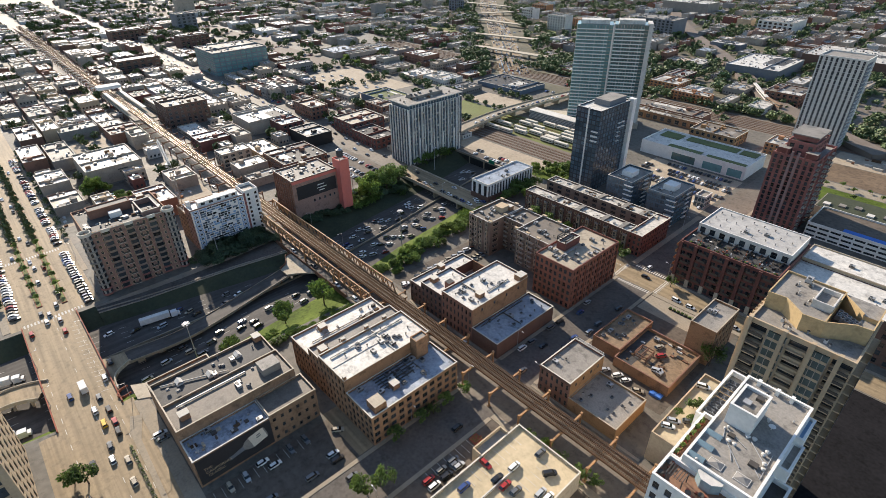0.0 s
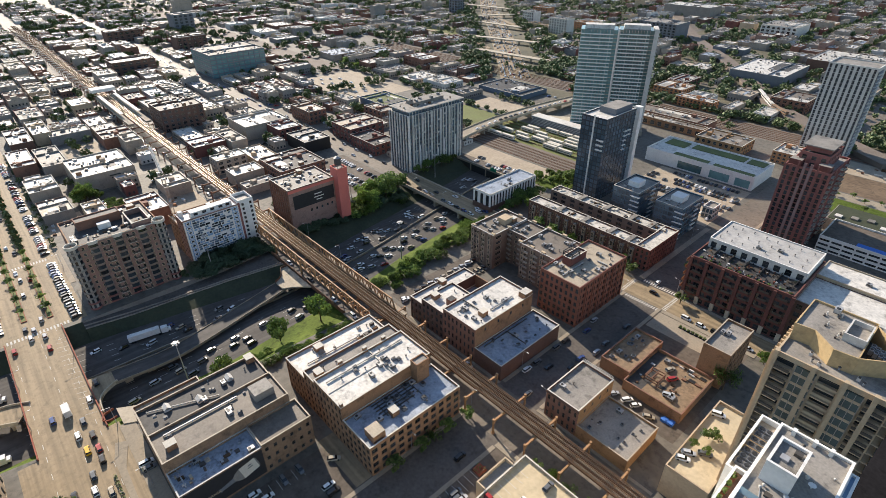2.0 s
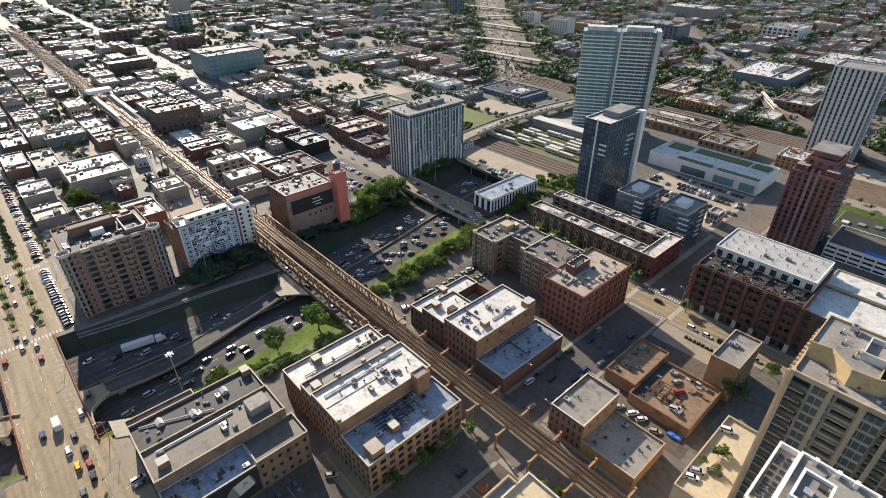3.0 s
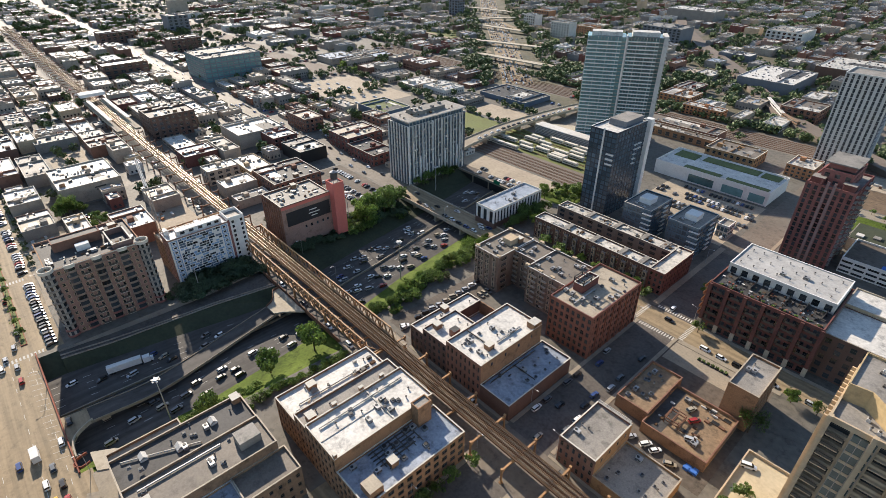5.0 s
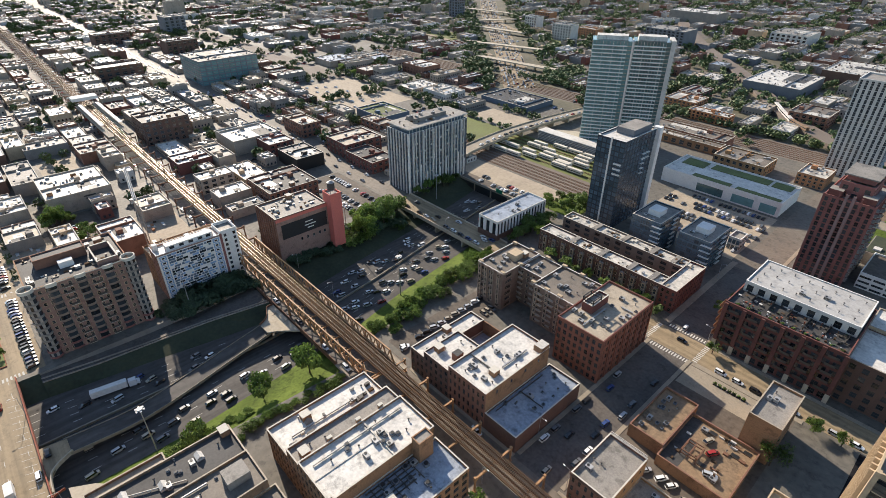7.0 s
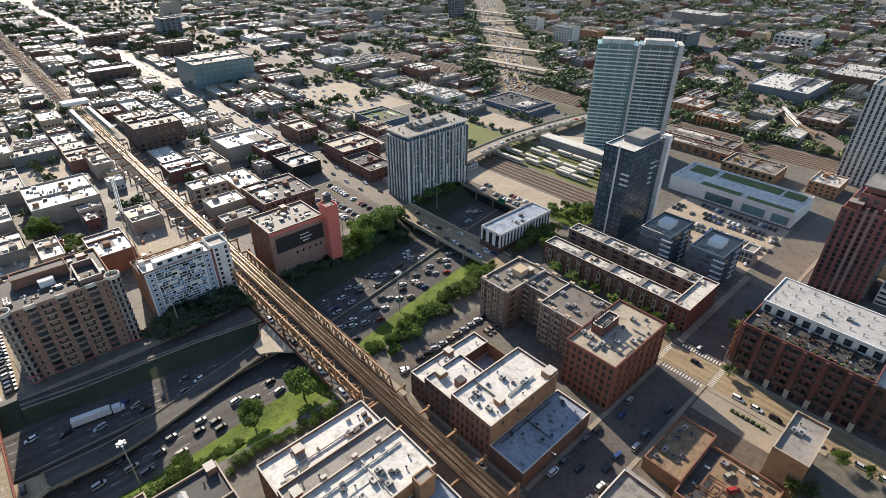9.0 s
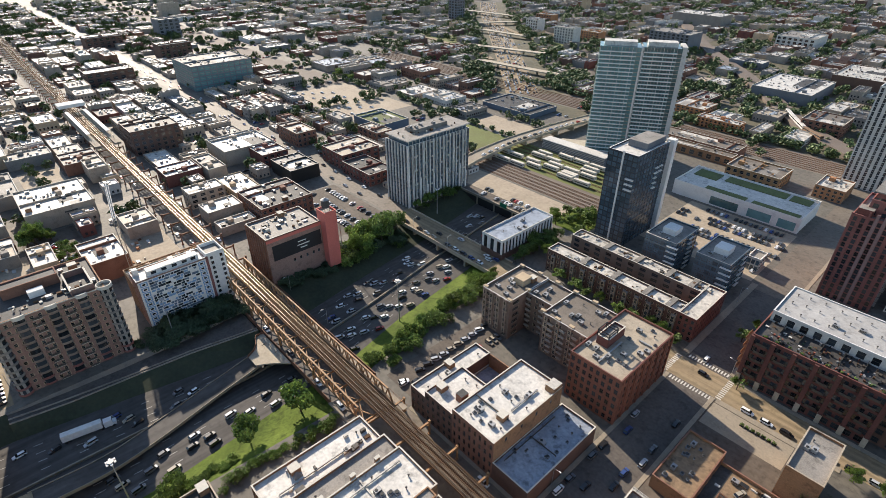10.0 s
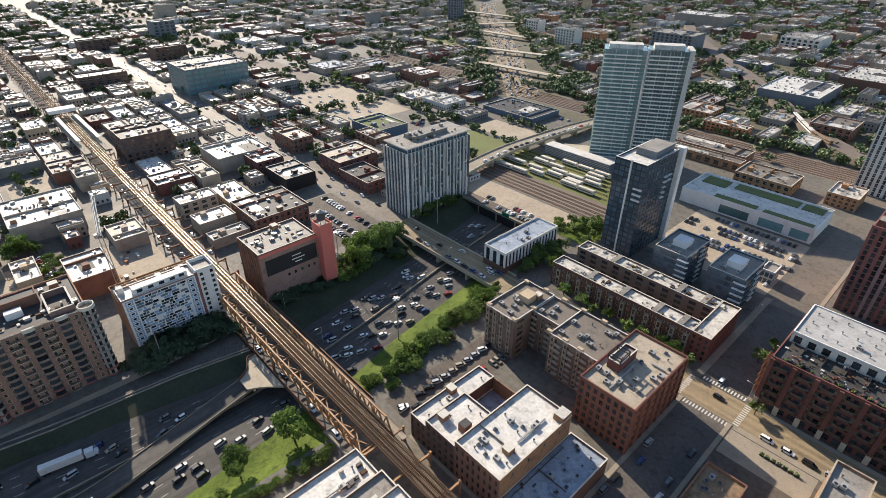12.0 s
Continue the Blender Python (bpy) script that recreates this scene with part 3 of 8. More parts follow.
bt = building("loft_building", "dark red brick lofts with white rooftop storey", "building", -70, 266,
    B(-91, 246, -46, 286, 24.2, 6, S=12, E=0, W=0, wall="oxblood", roof="darkroof", wf=0.72, hf=0.68, style="loft", par=1.0, cope="brick"),
    B(-90, 261, -47, 285.4, 28.4, 1, S=9, wall="offwhite", roof="paleroof", z0=23.2, cope="white", wf=0.55, hf=0.7, par=0.4))
bt2 = building("store_building", "long low building with white roofs", "building", -18, 278,
    B(-45.9, 250, 15, 276, 20.8, 5, S=14, wall="darkbrick", roof="whiteroof", wf=0.5, cope="tanroof", par=0.5),
    B(-45.9, 276, 15, 293, 22, 4, S=0, wall="cream", roof="whiteroof", cope="tanroof", par=0.5))
kiosk = building("brick_building", "narrow tan brick building with rooftop equipment", "building", -56, 209,
    B(-61, 198, -50.5, 220, 18, 4, S=0, E=7, wall="tanbrick", roof="greyroof", wf=0.5, cope="tanroof"))
sm = building("brick_building", "small dark brick building with pale flat roof", "building", -83, 148,
    B(-90, 137, -76, 159.3, 13, 3, S=6, E=0, wall="brownbrick", roof="greyroof", wf=0.45))
lowe = building("workshop", "low tan workshop with grey flat roof", "building", -66, 147,
    B(-76, 137, -55.5, 157.5, 6, 1, S=0, E=0, wall="yellowbrick", roof="greyroof", cope="tanroof"))
yl = building("workshop", "low tan brick workshop", "building", -83, 187, B(-90, 174, -77, 201, 6, 1, wall="tanbrick", roof="sandroof", cope="brownbrick"))
y2 = building("workshop", "low yellow brick building with sandy roof", "building", -65, 183, B(-77, 170, -53, 197, 5, 1, wall="tanbrick", roof="sandroof", par=1.2, cope="brownbrick"))
deck = building("parking_garage", "concrete parking garage with sunlit top deck", "garage", -60, 90,
    B(-79, 40, -53, 112, 9, 2, wall="concrete", roof="sundeck", par=1.1))
white_t = building("apartment_tower", "white apartment tower with stepped roof terraces", "tower", -16, 98,
    B(-20.5, 83.5, -8, 112.7, 75.5, 24, wall="white", roof="greyroof", cope="white", par=0.45),
    B(-22.8, 83.5, -20.5, 98, 73.6, 23, wall="white", roof="deckwood", cope="white", par=1.0),
    B(-22.8, 77.3, -8.6, 83.5, 73.6, 23, S=6, wall="white", roof="deckwood", wf=0.5, cope="white", par=1.0),
    B(-24.3, 98, -20.5, 115.5, 72.4, 23, wall="white", roof="tanroof", cope="white", par=1.2),
    B(-8, 96, -6, 104, 73, 23, wall="white", roof="greyroof", cope="white", par=0.4),
    B(-8, 86, -4.6, 96, 70, 22, E=3, wall="white", roof="darkroof", cope="white", par=1.0),
    B(-8, 104, -6.6, 111, 74.4, 23, wall="white", roof="paleblue", cope="white", par=0.4),
    B(-18.9, 97, -14, 104.4, 80, 1, wall="white", roof="greyroof", z0=74.6, cope="white", par=0.6))
beige = building("apartment_tower", "beige concrete apartment tower with recessed balconies", "tower", -18, 156,
    B(-30.5, 144.5, -6, 168, 68, 21, S=5, E=0, W=0, wall="cream", roof="greyroof", wf=0.88, hf=0.66, depth=1.0, par=0.6, cope="cream"))
podium = building("parking_garage", "low tan parking deck with planted trees", "garage", -38, 158,
    B(-44.7, 139, -31, 178, 13.5, 3, wall="cream", roof="sundeck", par=1.0, cope="cream"))
brown = building("apartment_building", "brown brick apartment block with rounded corner bays", "building", -293, 47,
    B(-309, 28, -278, 66, 34.5, 11, S=9, E=14, wall="rosebrick", roof="darkroof", wf=0.56, style="trim", cope="tanbrick"),
    B(-301.5, 34, -295, 53.6, 38, 1, wall="brownbrick", roof="darkroof", z0=33.6, cope="brownbrick", par=0.4))
mosaic = building("hotel_building", "white block with a mosaic of blue and dark panels", "building", -297, 97,
    B(-297.5, 78, -286.6, 109, 26, 9, S=3, E=0, wall="rosebrick", roof="whiteroof", wf=0.5, hf=0.55, cope="white"),
    B(-297.5, 109, -286.6, 117.5, 27.5, 9, E=0, wall="white", roof="greyroof", cope="white", par=1.6),
    B(-313, 78, -297.5, 117.5, 19.5, 6, S=5, wall="tanbrick", roof="tanroof", cope="tanbrick"))
pinkb = building("warehouse", "salmon pink warehouse with a dark billboard", "building", -291, 153,
    B(-303, 136, -280.2, 167, 27, 7, S=8, E=0, wall="brownbrick", roof="greyroof", wf=0.6, hf=0.66, style="light"),
    B(-283, 167, -275, 174, 33, 8, wall="pink", roof="greyroof", cope="pink"))
wt = building("apartment_tower", "white residential slab with vertical fins", "tower", -311, 270,
    B(-322.5, 243.7, -300.5, 297.4, 42.6, 13, S=7, E=18, wall="slate", roof="greyroof", wf=0.74, hf=0.86, style="blue", par=0.6, cope="white"))
b = Mesh("blueglass")
b.box(-321.2, 245, 42, -302, 296, 45.4)
place("top_storey", b, wt, label="set-back glazed top storey")
b = Mesh("greyroof", "offwhite")
b.prism([(-322.9, 243.3), (-300.1, 243.3), (-300.1, 297.8), (-322.9, 297.8)], 45.4, 46, 1, 0)
place("roof_slab", b, wt)
for k in range(18):
    b = Mesh("offwhite")
    b.box(-302, 245.6 + 2.9 * k, 42.2, -301.8, 245.9 + 2.9 * k, 45.4)
    place("mullion", b, wt)
blacka = building("apartment_tower", "slim black glass apartment tower with white edge", "tower", -192, 319,
    B(-198, 303, -180, 339, 56, 18, S=6, E=11, wall="blackglass", roof="whiteroof", wf=0.85, hf=0.8, style="blue", cope="white"))
g1 = building("apartment_building", "blue glass apartment block with white balconies", "building", -152, 304,
    B(-162, 292, -145, 317, 22, 7, S=6, E=8, wall="blueglass", roof="greyroof", wf=0.85, hf=0.7, style="blue"))
g2 = building("apartment_building", "blue glass apartment block with white balconies", "building", -127, 308,
    B(-136, 296, -119, 321, 20, 6, S=6, E=8, wall="blueglass", roof="greyroof", wf=0.85, hf=0.7, style="blue"))
shop = building("store_building", "long white store with planted green roof", "building", -156, 414,
    B(-196, 396, -116, 432, 10, 2, S=0, E=0, wall="white", roof="whiteroof", cope="white"))
red_t = building("apartment_tower", "red brick apartment tower with stepped crown", "tower", -77, 354,
    B(-88, 338, -66, 371, 46, 16, S=7, E=8, wall="redtower", roof="greyroof", wf=0.5, hf=0.8, cope="redtower"),
    B(-84, 343, -70, 366, 53, 2, S=3, E=5, wall="redtower", roof="greyroof", z0=45, cope="redtower"))
FAR_WINDOWS.append(Mesh("glass", "frame"))
cream_t = building("apartment_tower", "cream apartment tower with dark window bands", "tower", -106, 512,
    B(-121, 500, -90, 525, 70, 22, S=9, E=0, wall="offwhite", roof="greyroof", wf=0.46, hf=0.9, cope="white"))
place("window_row", FAR_WINDOWS.pop(), cream_t, kind="stuff")
b = Mesh("slate", "offwhite")
b.box(-90, 502.5, 2, -89.6, 516, 67)
for k in range(22):
    b.box(-89.6, 502.8, 3 + 2.95 * k, -88.6, 515.7, 3.35 + 2.95 * k, 1)
place("balcony_stack", b, cream_t, label="dark recessed balcony stack")
striped = building("office_building", "low office with black and white striped wall", "building", -225, 263,
    B(-232, 241, -217, 286, 12.5, 1, S=3, E=16, wall="white", roof="bluetar", wf=0.55, hf=0.9, depth=0.4))
office = building("office_tower", "tall ribbed concrete office tower at the avenue", "tower", -175, -35,
    B(-196, -52, -156, -20, 40, 8, N=7, E=4, wall="cream", roof="greyroof", wf=0.45, hf=0.8))
gar = building("parking_garage", "long white parking garage with open decks", "garage", -40, 358,
    B(-61, 345, -8, 373, 9, 3, S=9, E=0, wall="white", roof="lot", cope="white", wf=0.85, hf=0.45))
b = Mesh("bluetarp")
b.box(-44, 347.5, 8.12, -12, 351.5, 8.3)
place("tarpaulin", b, gar, label="bright blue tarpaulin")
garden = root("garage_annex", -36, 385, 0, "low annex with a dark planted roof", "building")
b = Mesh("greybrick")
b.box(-66, 374, 0, -8, 399, 7.4)
place("wall", b, garden)
b = Mesh("shadegrass")
b.box(-65.4, 374.6, 7.4, -8.6, 398.4, 7.7)
place("planted_roof", b, garden)
for k in range(7):
    b = Mesh("offwhite" if k % 3 == 0 else "greyroof")
    b.box(-63 + 7.6 * k, 378 + 3 * (k % 3), 7.7, -59.4 + 7.6 * k, 382 + 3 * (k % 3), 8.6)
    place("roof_light", b, garden)
low = building("pavilion", "small pale glass pavilion beside the apartment blocks", "building", -119, 339,
    B(-122.5, 334.5, -116, 344.5, 8, 2, S=3, E=4, wall="offwhite", roof="greyroof", wf=0.8, hf=0.75, style="blue", cope="white"))
teal = root("apartment_tower", -250, 433, 0, "tall teal glass apartment tower with stacked balconies", "tower")
# two tower halves, floor by floor
U, NV = Vector((0.843, 0.538, 0)), Vector((-0.538, 0.843, 0))
O = Vector((-279, 410, 0))


def tp(s, d, z):
    p = O + U * s + NV * d
    return (p.x, p.y, z)


def tbox(b, s0, s1, d0, d1, z0, z1, mi=0):
    lo = [tp(s0, d0, 0)[:2], tp(s1, d0, 0)[:2], tp(s1, d1, 0)[:2], tp(s0, d1, 0)[:2]]
    b.prism(lo, z0, z1, mi)


for s0, s1, top in ((0, 29.2, 84.5), (30.6, 57, 85)):
    b = Mesh("tealglass")
    tbox(b, s0, s1, 0, 18, 0, top)
    place("wall", b, teal)
    b = Mesh("whiteroof")
    tbox(b, s0 + 3, s1 - 3, 4, 14, top, top + 3.0)
    place("penthouse", b, teal)
    for k in range(28):
        z = 4.5 + k * (top - 5.5) / 28
        b = Mesh("white", "paleteal", "frame")
        tbox(b, s0 + 0.3, s1 - 3.2, -1.4, 0, z, z + 0.5)
        tbox(b, s0 + 0.4, s1 - 3.3, -1.38, -1.3, z + 0.5, z + 0.95, 1)
        tbox(b, s1 - 3.0, s1, -0.35, 0, z, z + 0.5, 2)
        place("balcony", b, teal)
    for k in range(11):
        b = Mesh("greypanel" if k % 3 else "offwhite")
        q = s0 + 0.4 + k * (s1 - s0 - 3.8) / 10
        tbox(b, q - 0.14, q + 0.14, -0.45, 0, 3, top - 0.3)
        place("mullion", b, teal)
b = Mesh("white")
tbox(b, 29.2, 30.6, 0.5, 16, 0, 84)
place("fin", b, teal)
b = Mesh("offwhite")
tbox(b, 57, 60.3, 0.5, 17.5, 0, 86)
place("end_wall", b, teal, label="bare concrete end wall")
for k in range(28):
    z = 4.5 + k * 2.9
    b = Mesh("coping")
    tbox(b, 60.3, 61.7, 3, 15, z, z + 0.35)
    place("balcony", b, teal)
b = Mesh("concrete")
tbox(b, -20, 62, -3, 22, 0, 4.2)
place("podium", b, teal, label="concrete parking podium")

# ---- elevated railway ----
TY, DECK = 124.9, 8.0
rail_line = root("elevated_railway", -200, TY, 0, "rusty steel elevated railway with two tracks over the street", "railway")
XW, XE = -1250, 60
for y in (-2.9, -1.0, 1.0, 2.9):
    b = Mesh("rust")
    b.box(XW, TY + y - 0.2, DECK - 1.3, XE, TY + y + 0.2, DECK - 0.2)
    place("girder", b, rail_line)
for y in (-1.78 - 0.72, -1.78 + 0.72, 1.78 - 0.72, 1.78 + 0.72):
    b = Mesh("rail")
    b.box(XW, TY + y - 0.05, DECK, XE, TY + y + 0.05, DECK + 0.18)
    place("rail", b, rail_line)
for y in (-3.55, -0.17, 3.2):
    b = Mesh("wood")
    b.box(XW, TY + y, DECK + 0.01, XE, TY + y + 0.35, DECK + 0.1)
    place("walkway", b, rail_line)
tie = Mesh("wood")
tie.box(-0.14, -3.3, -0.2, 0.14, 3.3, 0.0)
tie_me = tie.data("tie")
inv = parent_world(rail_line).inverted()
x = -206.4
for k in range(175):
    place("tie", tie_me, rail_line, inv @ pose(x, TY, DECK))
    x += 0.72
b = Mesh("wood")
x = XW
while x < XE:
    if not -206.8 < x < -80.7:
        b.box(x - 0.14, TY - 3.3, DECK - 0.2, x + 0.14, TY + 3.3, DECK)
    x += 0.72 if x > -420 else 1.2
place("tie_row", b, rail_line, kind="stuff")
# bents
bent_col, bent_cap = Mesh("lsteel"), Mesh("lsteel")
bent_col.box(-0.28, -0.28, 0, 0.28, 0.28, DECK - 2.0)
bent_col.box(-0.55, -0.55, 0, 0.55, 0.55, 0.5)
bent_cap.box(-0.35, -9.2, DECK - 2.1, 0.35, 9.2, DECK - 1.3)
for y in (-9.2, 8.4):
    bent_cap.box(-0.45, y, DECK - 1.3, 0.45, y + 0.8, DECK - 0.7)
for y, e in ((-9.0, -6.6), (9.0, 6.6)):
    bent_cap.beam((0, y, DECK - 3.6), (0, e, DECK - 2.0), 0.25)
col_me, cap_me = bent_col.data("column"), bent_cap.data("cross_girder")
xs = [-170 + 14.6 * k for k in range(16)] + [-306 - 16.0 * k for k in range(58)]
cap_west, col_west = cap_me.copy(), col_me.copy()
for me in (cap_west, col_west):
    me.materials[0] = M["rust"]
for x in xs:
    cg = place("cross_girder", cap_me if x > -300 else cap_west, rail_line, inv @ pose(x, TY, 0))
    for y in (-8.8, 8.8):
        place("column", col_me if x > -300 else col_west, cg, pose(0, y, 0))
# trusses over the freeway
T0, T1, PANELS = -300.0, -172.0, 52
ZL, ZU = 5.6, 11.4
for y in (116.2, 129.8):
    b = Mesh("lsteel")
    b.box(T0, y - 0.3, ZL - 0.4, T1, y + 0.3, ZL + 0.4)
    truss = place("truss", b, rail_line, label="ochre riveted steel truss")
    st = (T1 - T0) / PANELS
    b = Mesh("lsteel")
    b.box(T0 + st, y - 0.3, ZU - 0.28, T1 - st, y + 0.3, ZU + 0.28)
    place("top_chord", b, truss)
    for k in range(PANELS + 1):
        x = T0 + k * st
        if 0 < k < PANELS and k % 4 == 0:
            b = Mesh("lsteel")
            b.beam((x, y, ZL + 0.4), (x, y, ZU - 0.3), 0.4)
            place("post", b, truss)
        if k < PANELS:
            b = Mesh("lsteel")
            if k == 0:
                b.beam((x, y, ZL), (x + st, y, ZU), 0.5)
            elif k == PANELS - 1:
                b.beam((x, y, ZU), (x + st, y, ZL), 0.5)
            elif k % 2:
                b.beam((x, y, ZU), (x + st, y, ZL), 0.5)
            else:
                b.beam((x, y, ZL), (x + st, y, ZU), 0.42)
            place("diagonal", b, truss)
    for k in range(PANELS + 1):
        x = T0 + k * st
        if k % 4 == 0:
            b = Mesh("lsteel")
            b.box(x - 0.25, 116.5, ZL - 0.5, x + 0.25, 129.5, ZL + 0.2)
            place("floor_beam", b, truss) if y < TY else None
    for k in range(0, PANELS, 4):
        x = T0 + k * st
        for q0, q1 in ((x, x + 4 * st), (x + 4 * st, x)):
            b = Mesh("lsteel")
            b.beam((q0, 116.6 if y < TY else 128.6, ZL - 0.1), (q1, 121.2 if y < TY else 129.5, ZL - 0.1), 0.34, 0.25)
            place("lateral_brace", b, truss)
b = Mesh("lsteel")
b.box(-262, 128.0, DECK - 0.25, -172, 129.45, DECK - 0.1)
place("side_walkway", b, rail_line, label="sunlit ochre plank walkway")
b = Mesh("lsteel", "dirt", "rust")
b.box(-234, 130.2, ZL + 0.7, -166, 132.2, ZL + 0.9, 1)
for k in range(18):
    b.box(-233 + 3.9 * k, 130.1, ZL - 0.1, -232.7 + 3.9 * k, 132.3, ZL + 0.7)
    b.beam((-233 + 3.9 * k, 132.25, ZL + 0.9), (-233 + 3.9 * k, 132.25, ZL + 2.0), 0.08)
b.box(-234, 132.2, ZL + 1.9, -166, 132.3, ZL + 2.0, 2)
place("service_walkway", b, rail_line, label="sunlit tan service walkway outside the truss")
# street piers under the bridge
for x in (-299, -264, -236, -207, -172):
    for y in (116.2, 129.8):
        b = Mesh("lsteel")
        b.box(x - 0.4, y - 0.4, 0.03, x + 0.4, y + 0.4, ZL - 0.4)
        place("column", b, rail_line)
# station canopies
station = root("railway_station", -590, TY, 0, "elevated station with bright white platform canopies", "station")
for y0, y1 in ((TY - 9.5, TY - 5.0), (TY + 5.0, TY + 9.5)):
    b = Mesh("walk")
    b.box(-652, y0, DECK - 0.6, -535, y1, DECK + 0.9)
    place("platform", b, station)
    b = Mesh("white")
    b.box(-640, (y0 + y1) / 2 - 1.5, DECK + 4.2, -560, (y0 + y1) / 2 + 1.5, DECK + 4.5)
    place("canopy", b, station)
    for k in range(12):
        b = Mesh("steel")
        xx = -645 + k * 9
        b.box(xx, (y0 + y1) / 2 - 0.12, DECK + 0.9, xx + 0.24, (y0 + y1) / 2 + 0.12, DECK + 4.2)
        place("post", b, station)
b = Mesh("white")
b.box(-660, TY - 11, DECK + 5.5, -648, TY + 11, DECK + 8.5)
place("transfer_bridge", b, station)

# ---- ramp from the street down to the freeway ----
PTS = [(-238, 113, -0.05), (-236, 103, -1.2), (-233.4, 84, -3.0), (-229.4, 66, -3.6), (-225.4, 50, -3.1), (-223.6, 40, -2.3), (-223, 29, -1.1), (-222.8, 20, -0.2)]
ramp = root("ramp", -222, 64, -3, "curved concrete ramp between street bridges", "ramp")


def ribbon(b, pts, off0, off1, z0, z1, mi=0):
    ring = []
    for i, p in enumerate(pts):
        a, c = Vector(pts[max(i - 1, 0)]), Vector(pts[min(i + 1, len(pts) - 1)])
        d = (c - a)
        d.z = 0
        d.normalize()
        n = Vector((-d.y, d.x, 0))
        q = Vector(p)
        ring.append([tuple(q + n * o + Vector((0, 0, z))) for o, z in ((off0, z0), (off1, z0), (off1, z1), (off0, z1))])
    for r0, r1 in zip(ring, ring[1:]):
        for k in range(4):
            j = (k + 1) % 4
            b.face([r0[k], r0[j], r1[j], r1[k]], mi)
    b.face(ring[0], mi)
    b.face(ring[-1], mi)


def smooth(pts, n=6):
    out = []
    for i in range(len(pts) - 1):
        p = [Vector(pts[max(min(i + k, len(pts) - 1), 0)]) for k in (-1, 0, 1, 2)]
        for j in range(n):
            t = j / n
            out.append(tuple(0.5 * ((2 * p[1]) + (p[2] - p[0]) * t + (2 * p[0] - 5 * p[1] + 4 * p[2] - p[3]) * t * t + (3 * p[1] - p[0] - 3 * p[2] + p[3]) * t ** 3)))
    return out + [tuple(pts[-1])]


SP = smooth(PTS)
for nm, o0, o1, z0, z1 in (("deck", -4.1, 4.1, -0.9, 0), ("parapet", 4.1, 4.35, -0.9, 0.4), ("parapet", -4.35, -4.1, -0.9, 0.4)):
    b = Mesh("walk" if nm == "parapet" else "freeway")
    ribbon(b, SP, o0, o1, z0, z1)
    place(nm, b, ramp)
for k in range(3, len(SP) - 3, 5):
    b = Mesh("concrete")
    p = SP[k]
    b.box(p[0] - 0.5, p[1] - 1.5, FLOOR, p[0] + 0.5, p[1] + 1.5, p[2] - 0.9)
    place("pier", b, ramp)
b = Mesh("street")
b.prism([(-228, 12.4), (-204, 12.4), (-204.3, 13), (-211.8, 13.6), (-215.4, 15.8), (-217.6, 19), (-218.9, 21), (-226.6, 21), (-227.4, 16)], -0.8, 0.0)
place("flare", b, ramp)
b = Mesh("concrete")
ribbon(b, smooth([(-204.3, 13.0, 0), (-211.8, 13.6, 0), (-215.4, 15.8, 0), (-217.6, 19, 0), (-219.2, 21.5, -0.2)]), -0.2, 0.2, -0.8, 0.9)
place("flare_wall", b, ramp)
b = Mesh("concrete")
b.prism([(-249.2, 114.2), (-248.6, 110.6), (-243.5, 108.2), (-240.5, 105.6), (-238.6, 102.4), (-231.8, 102.4), (-230.2, 105.5), (-227.6, 109.2), (-224, 113.2), (-223, 114.2)], -0.7, 0.03)
place("apron", b, ramp, label="sunlit fan-shaped concrete apron")
b = Mesh("rust")
ribbon(b, smooth([(-249.0, 114, 0), (-248.6, 110.6, 0), (-243.6, 108.1, 0), (-240.6, 105.5, 0), (-238.9, 102.2, 0)]), -0.1, 0.1, 0.03, 1.1)
place("railing", b, ramp, label="curved rusty railing beside the apron")
b = Mesh("concrete")
b.prism([(-203, 17), (-193, 17), (-186, 30), (-192, 31), (-199, 24)], -0.5, 0.5)
place("kerb_island", b, label="curved concrete kerb at the ramp head", kind="structure")
for o, nm, lb in ((0.25, "wall_frontage", "low pale concrete wall along the slip road"), (3.0, "wall_frontage_kerb", "pale concrete kerb wall of the slip road")):
    b = Mesh("render")
    ribbon(b, [(q[2] - o * (0.6 if q[0] > 50 else 1.0), q[0], q[3]) for q in SHELF], -0.16, 0.16, 0, 0.6)
    place(nm, b, label=lb, kind="structure")

# ---- west bank wall and median barrier ----
b = Mesh("walk")
ribbon(b, [(-237, -60, FLOOR), (-235, 30, FLOOR), (-233, 100, FLOOR), (-236, 140, FLOOR), (-240.5, 170, FLOOR), (-246, 199, FLOOR), (-251, 225, FLOOR), (-262, 289, FLOOR)], -0.3, 0.3, 0, 1.0)
place("wall_median", b, label="concrete median barrier of the freeway", kind="structure")

# ---- road viaduct and rail yard north of the white slab ----
via = root("road_viaduct", -322, 380, 0, "concrete road viaduct crossing the rail yard", "bridge")
VP = smooth([(-317, 298, 6), (-323, 322, 6.2), (-328, 370, 6.2), (-327, 410, 6.2), (-324, 452, 6), (-321, 500, 4)])
for nm, o0, o1, z0, z1, mt in (("deck", -6, 6, -1.2, 0, "walk"), ("railing", 6, 6.4, -1.2, 1.0, "concrete"), ("railing", -6.4, -6, -1.2, 1.0, "concrete")):
    b = Mesh(mt)
    ribbon(b, VP, o0, o1, z0, z1)
    place(nm, b, via)
for k in range(6, len(VP) - 6, 3):
    b = Mesh("concrete")
    p = VP[k]
    b.box(p[0] - 4.5, p[1] - 0.6, 0, p[0] + 4.5, p[1] + 0.6, p[2] - 1.2)
    place("pier", b, via)
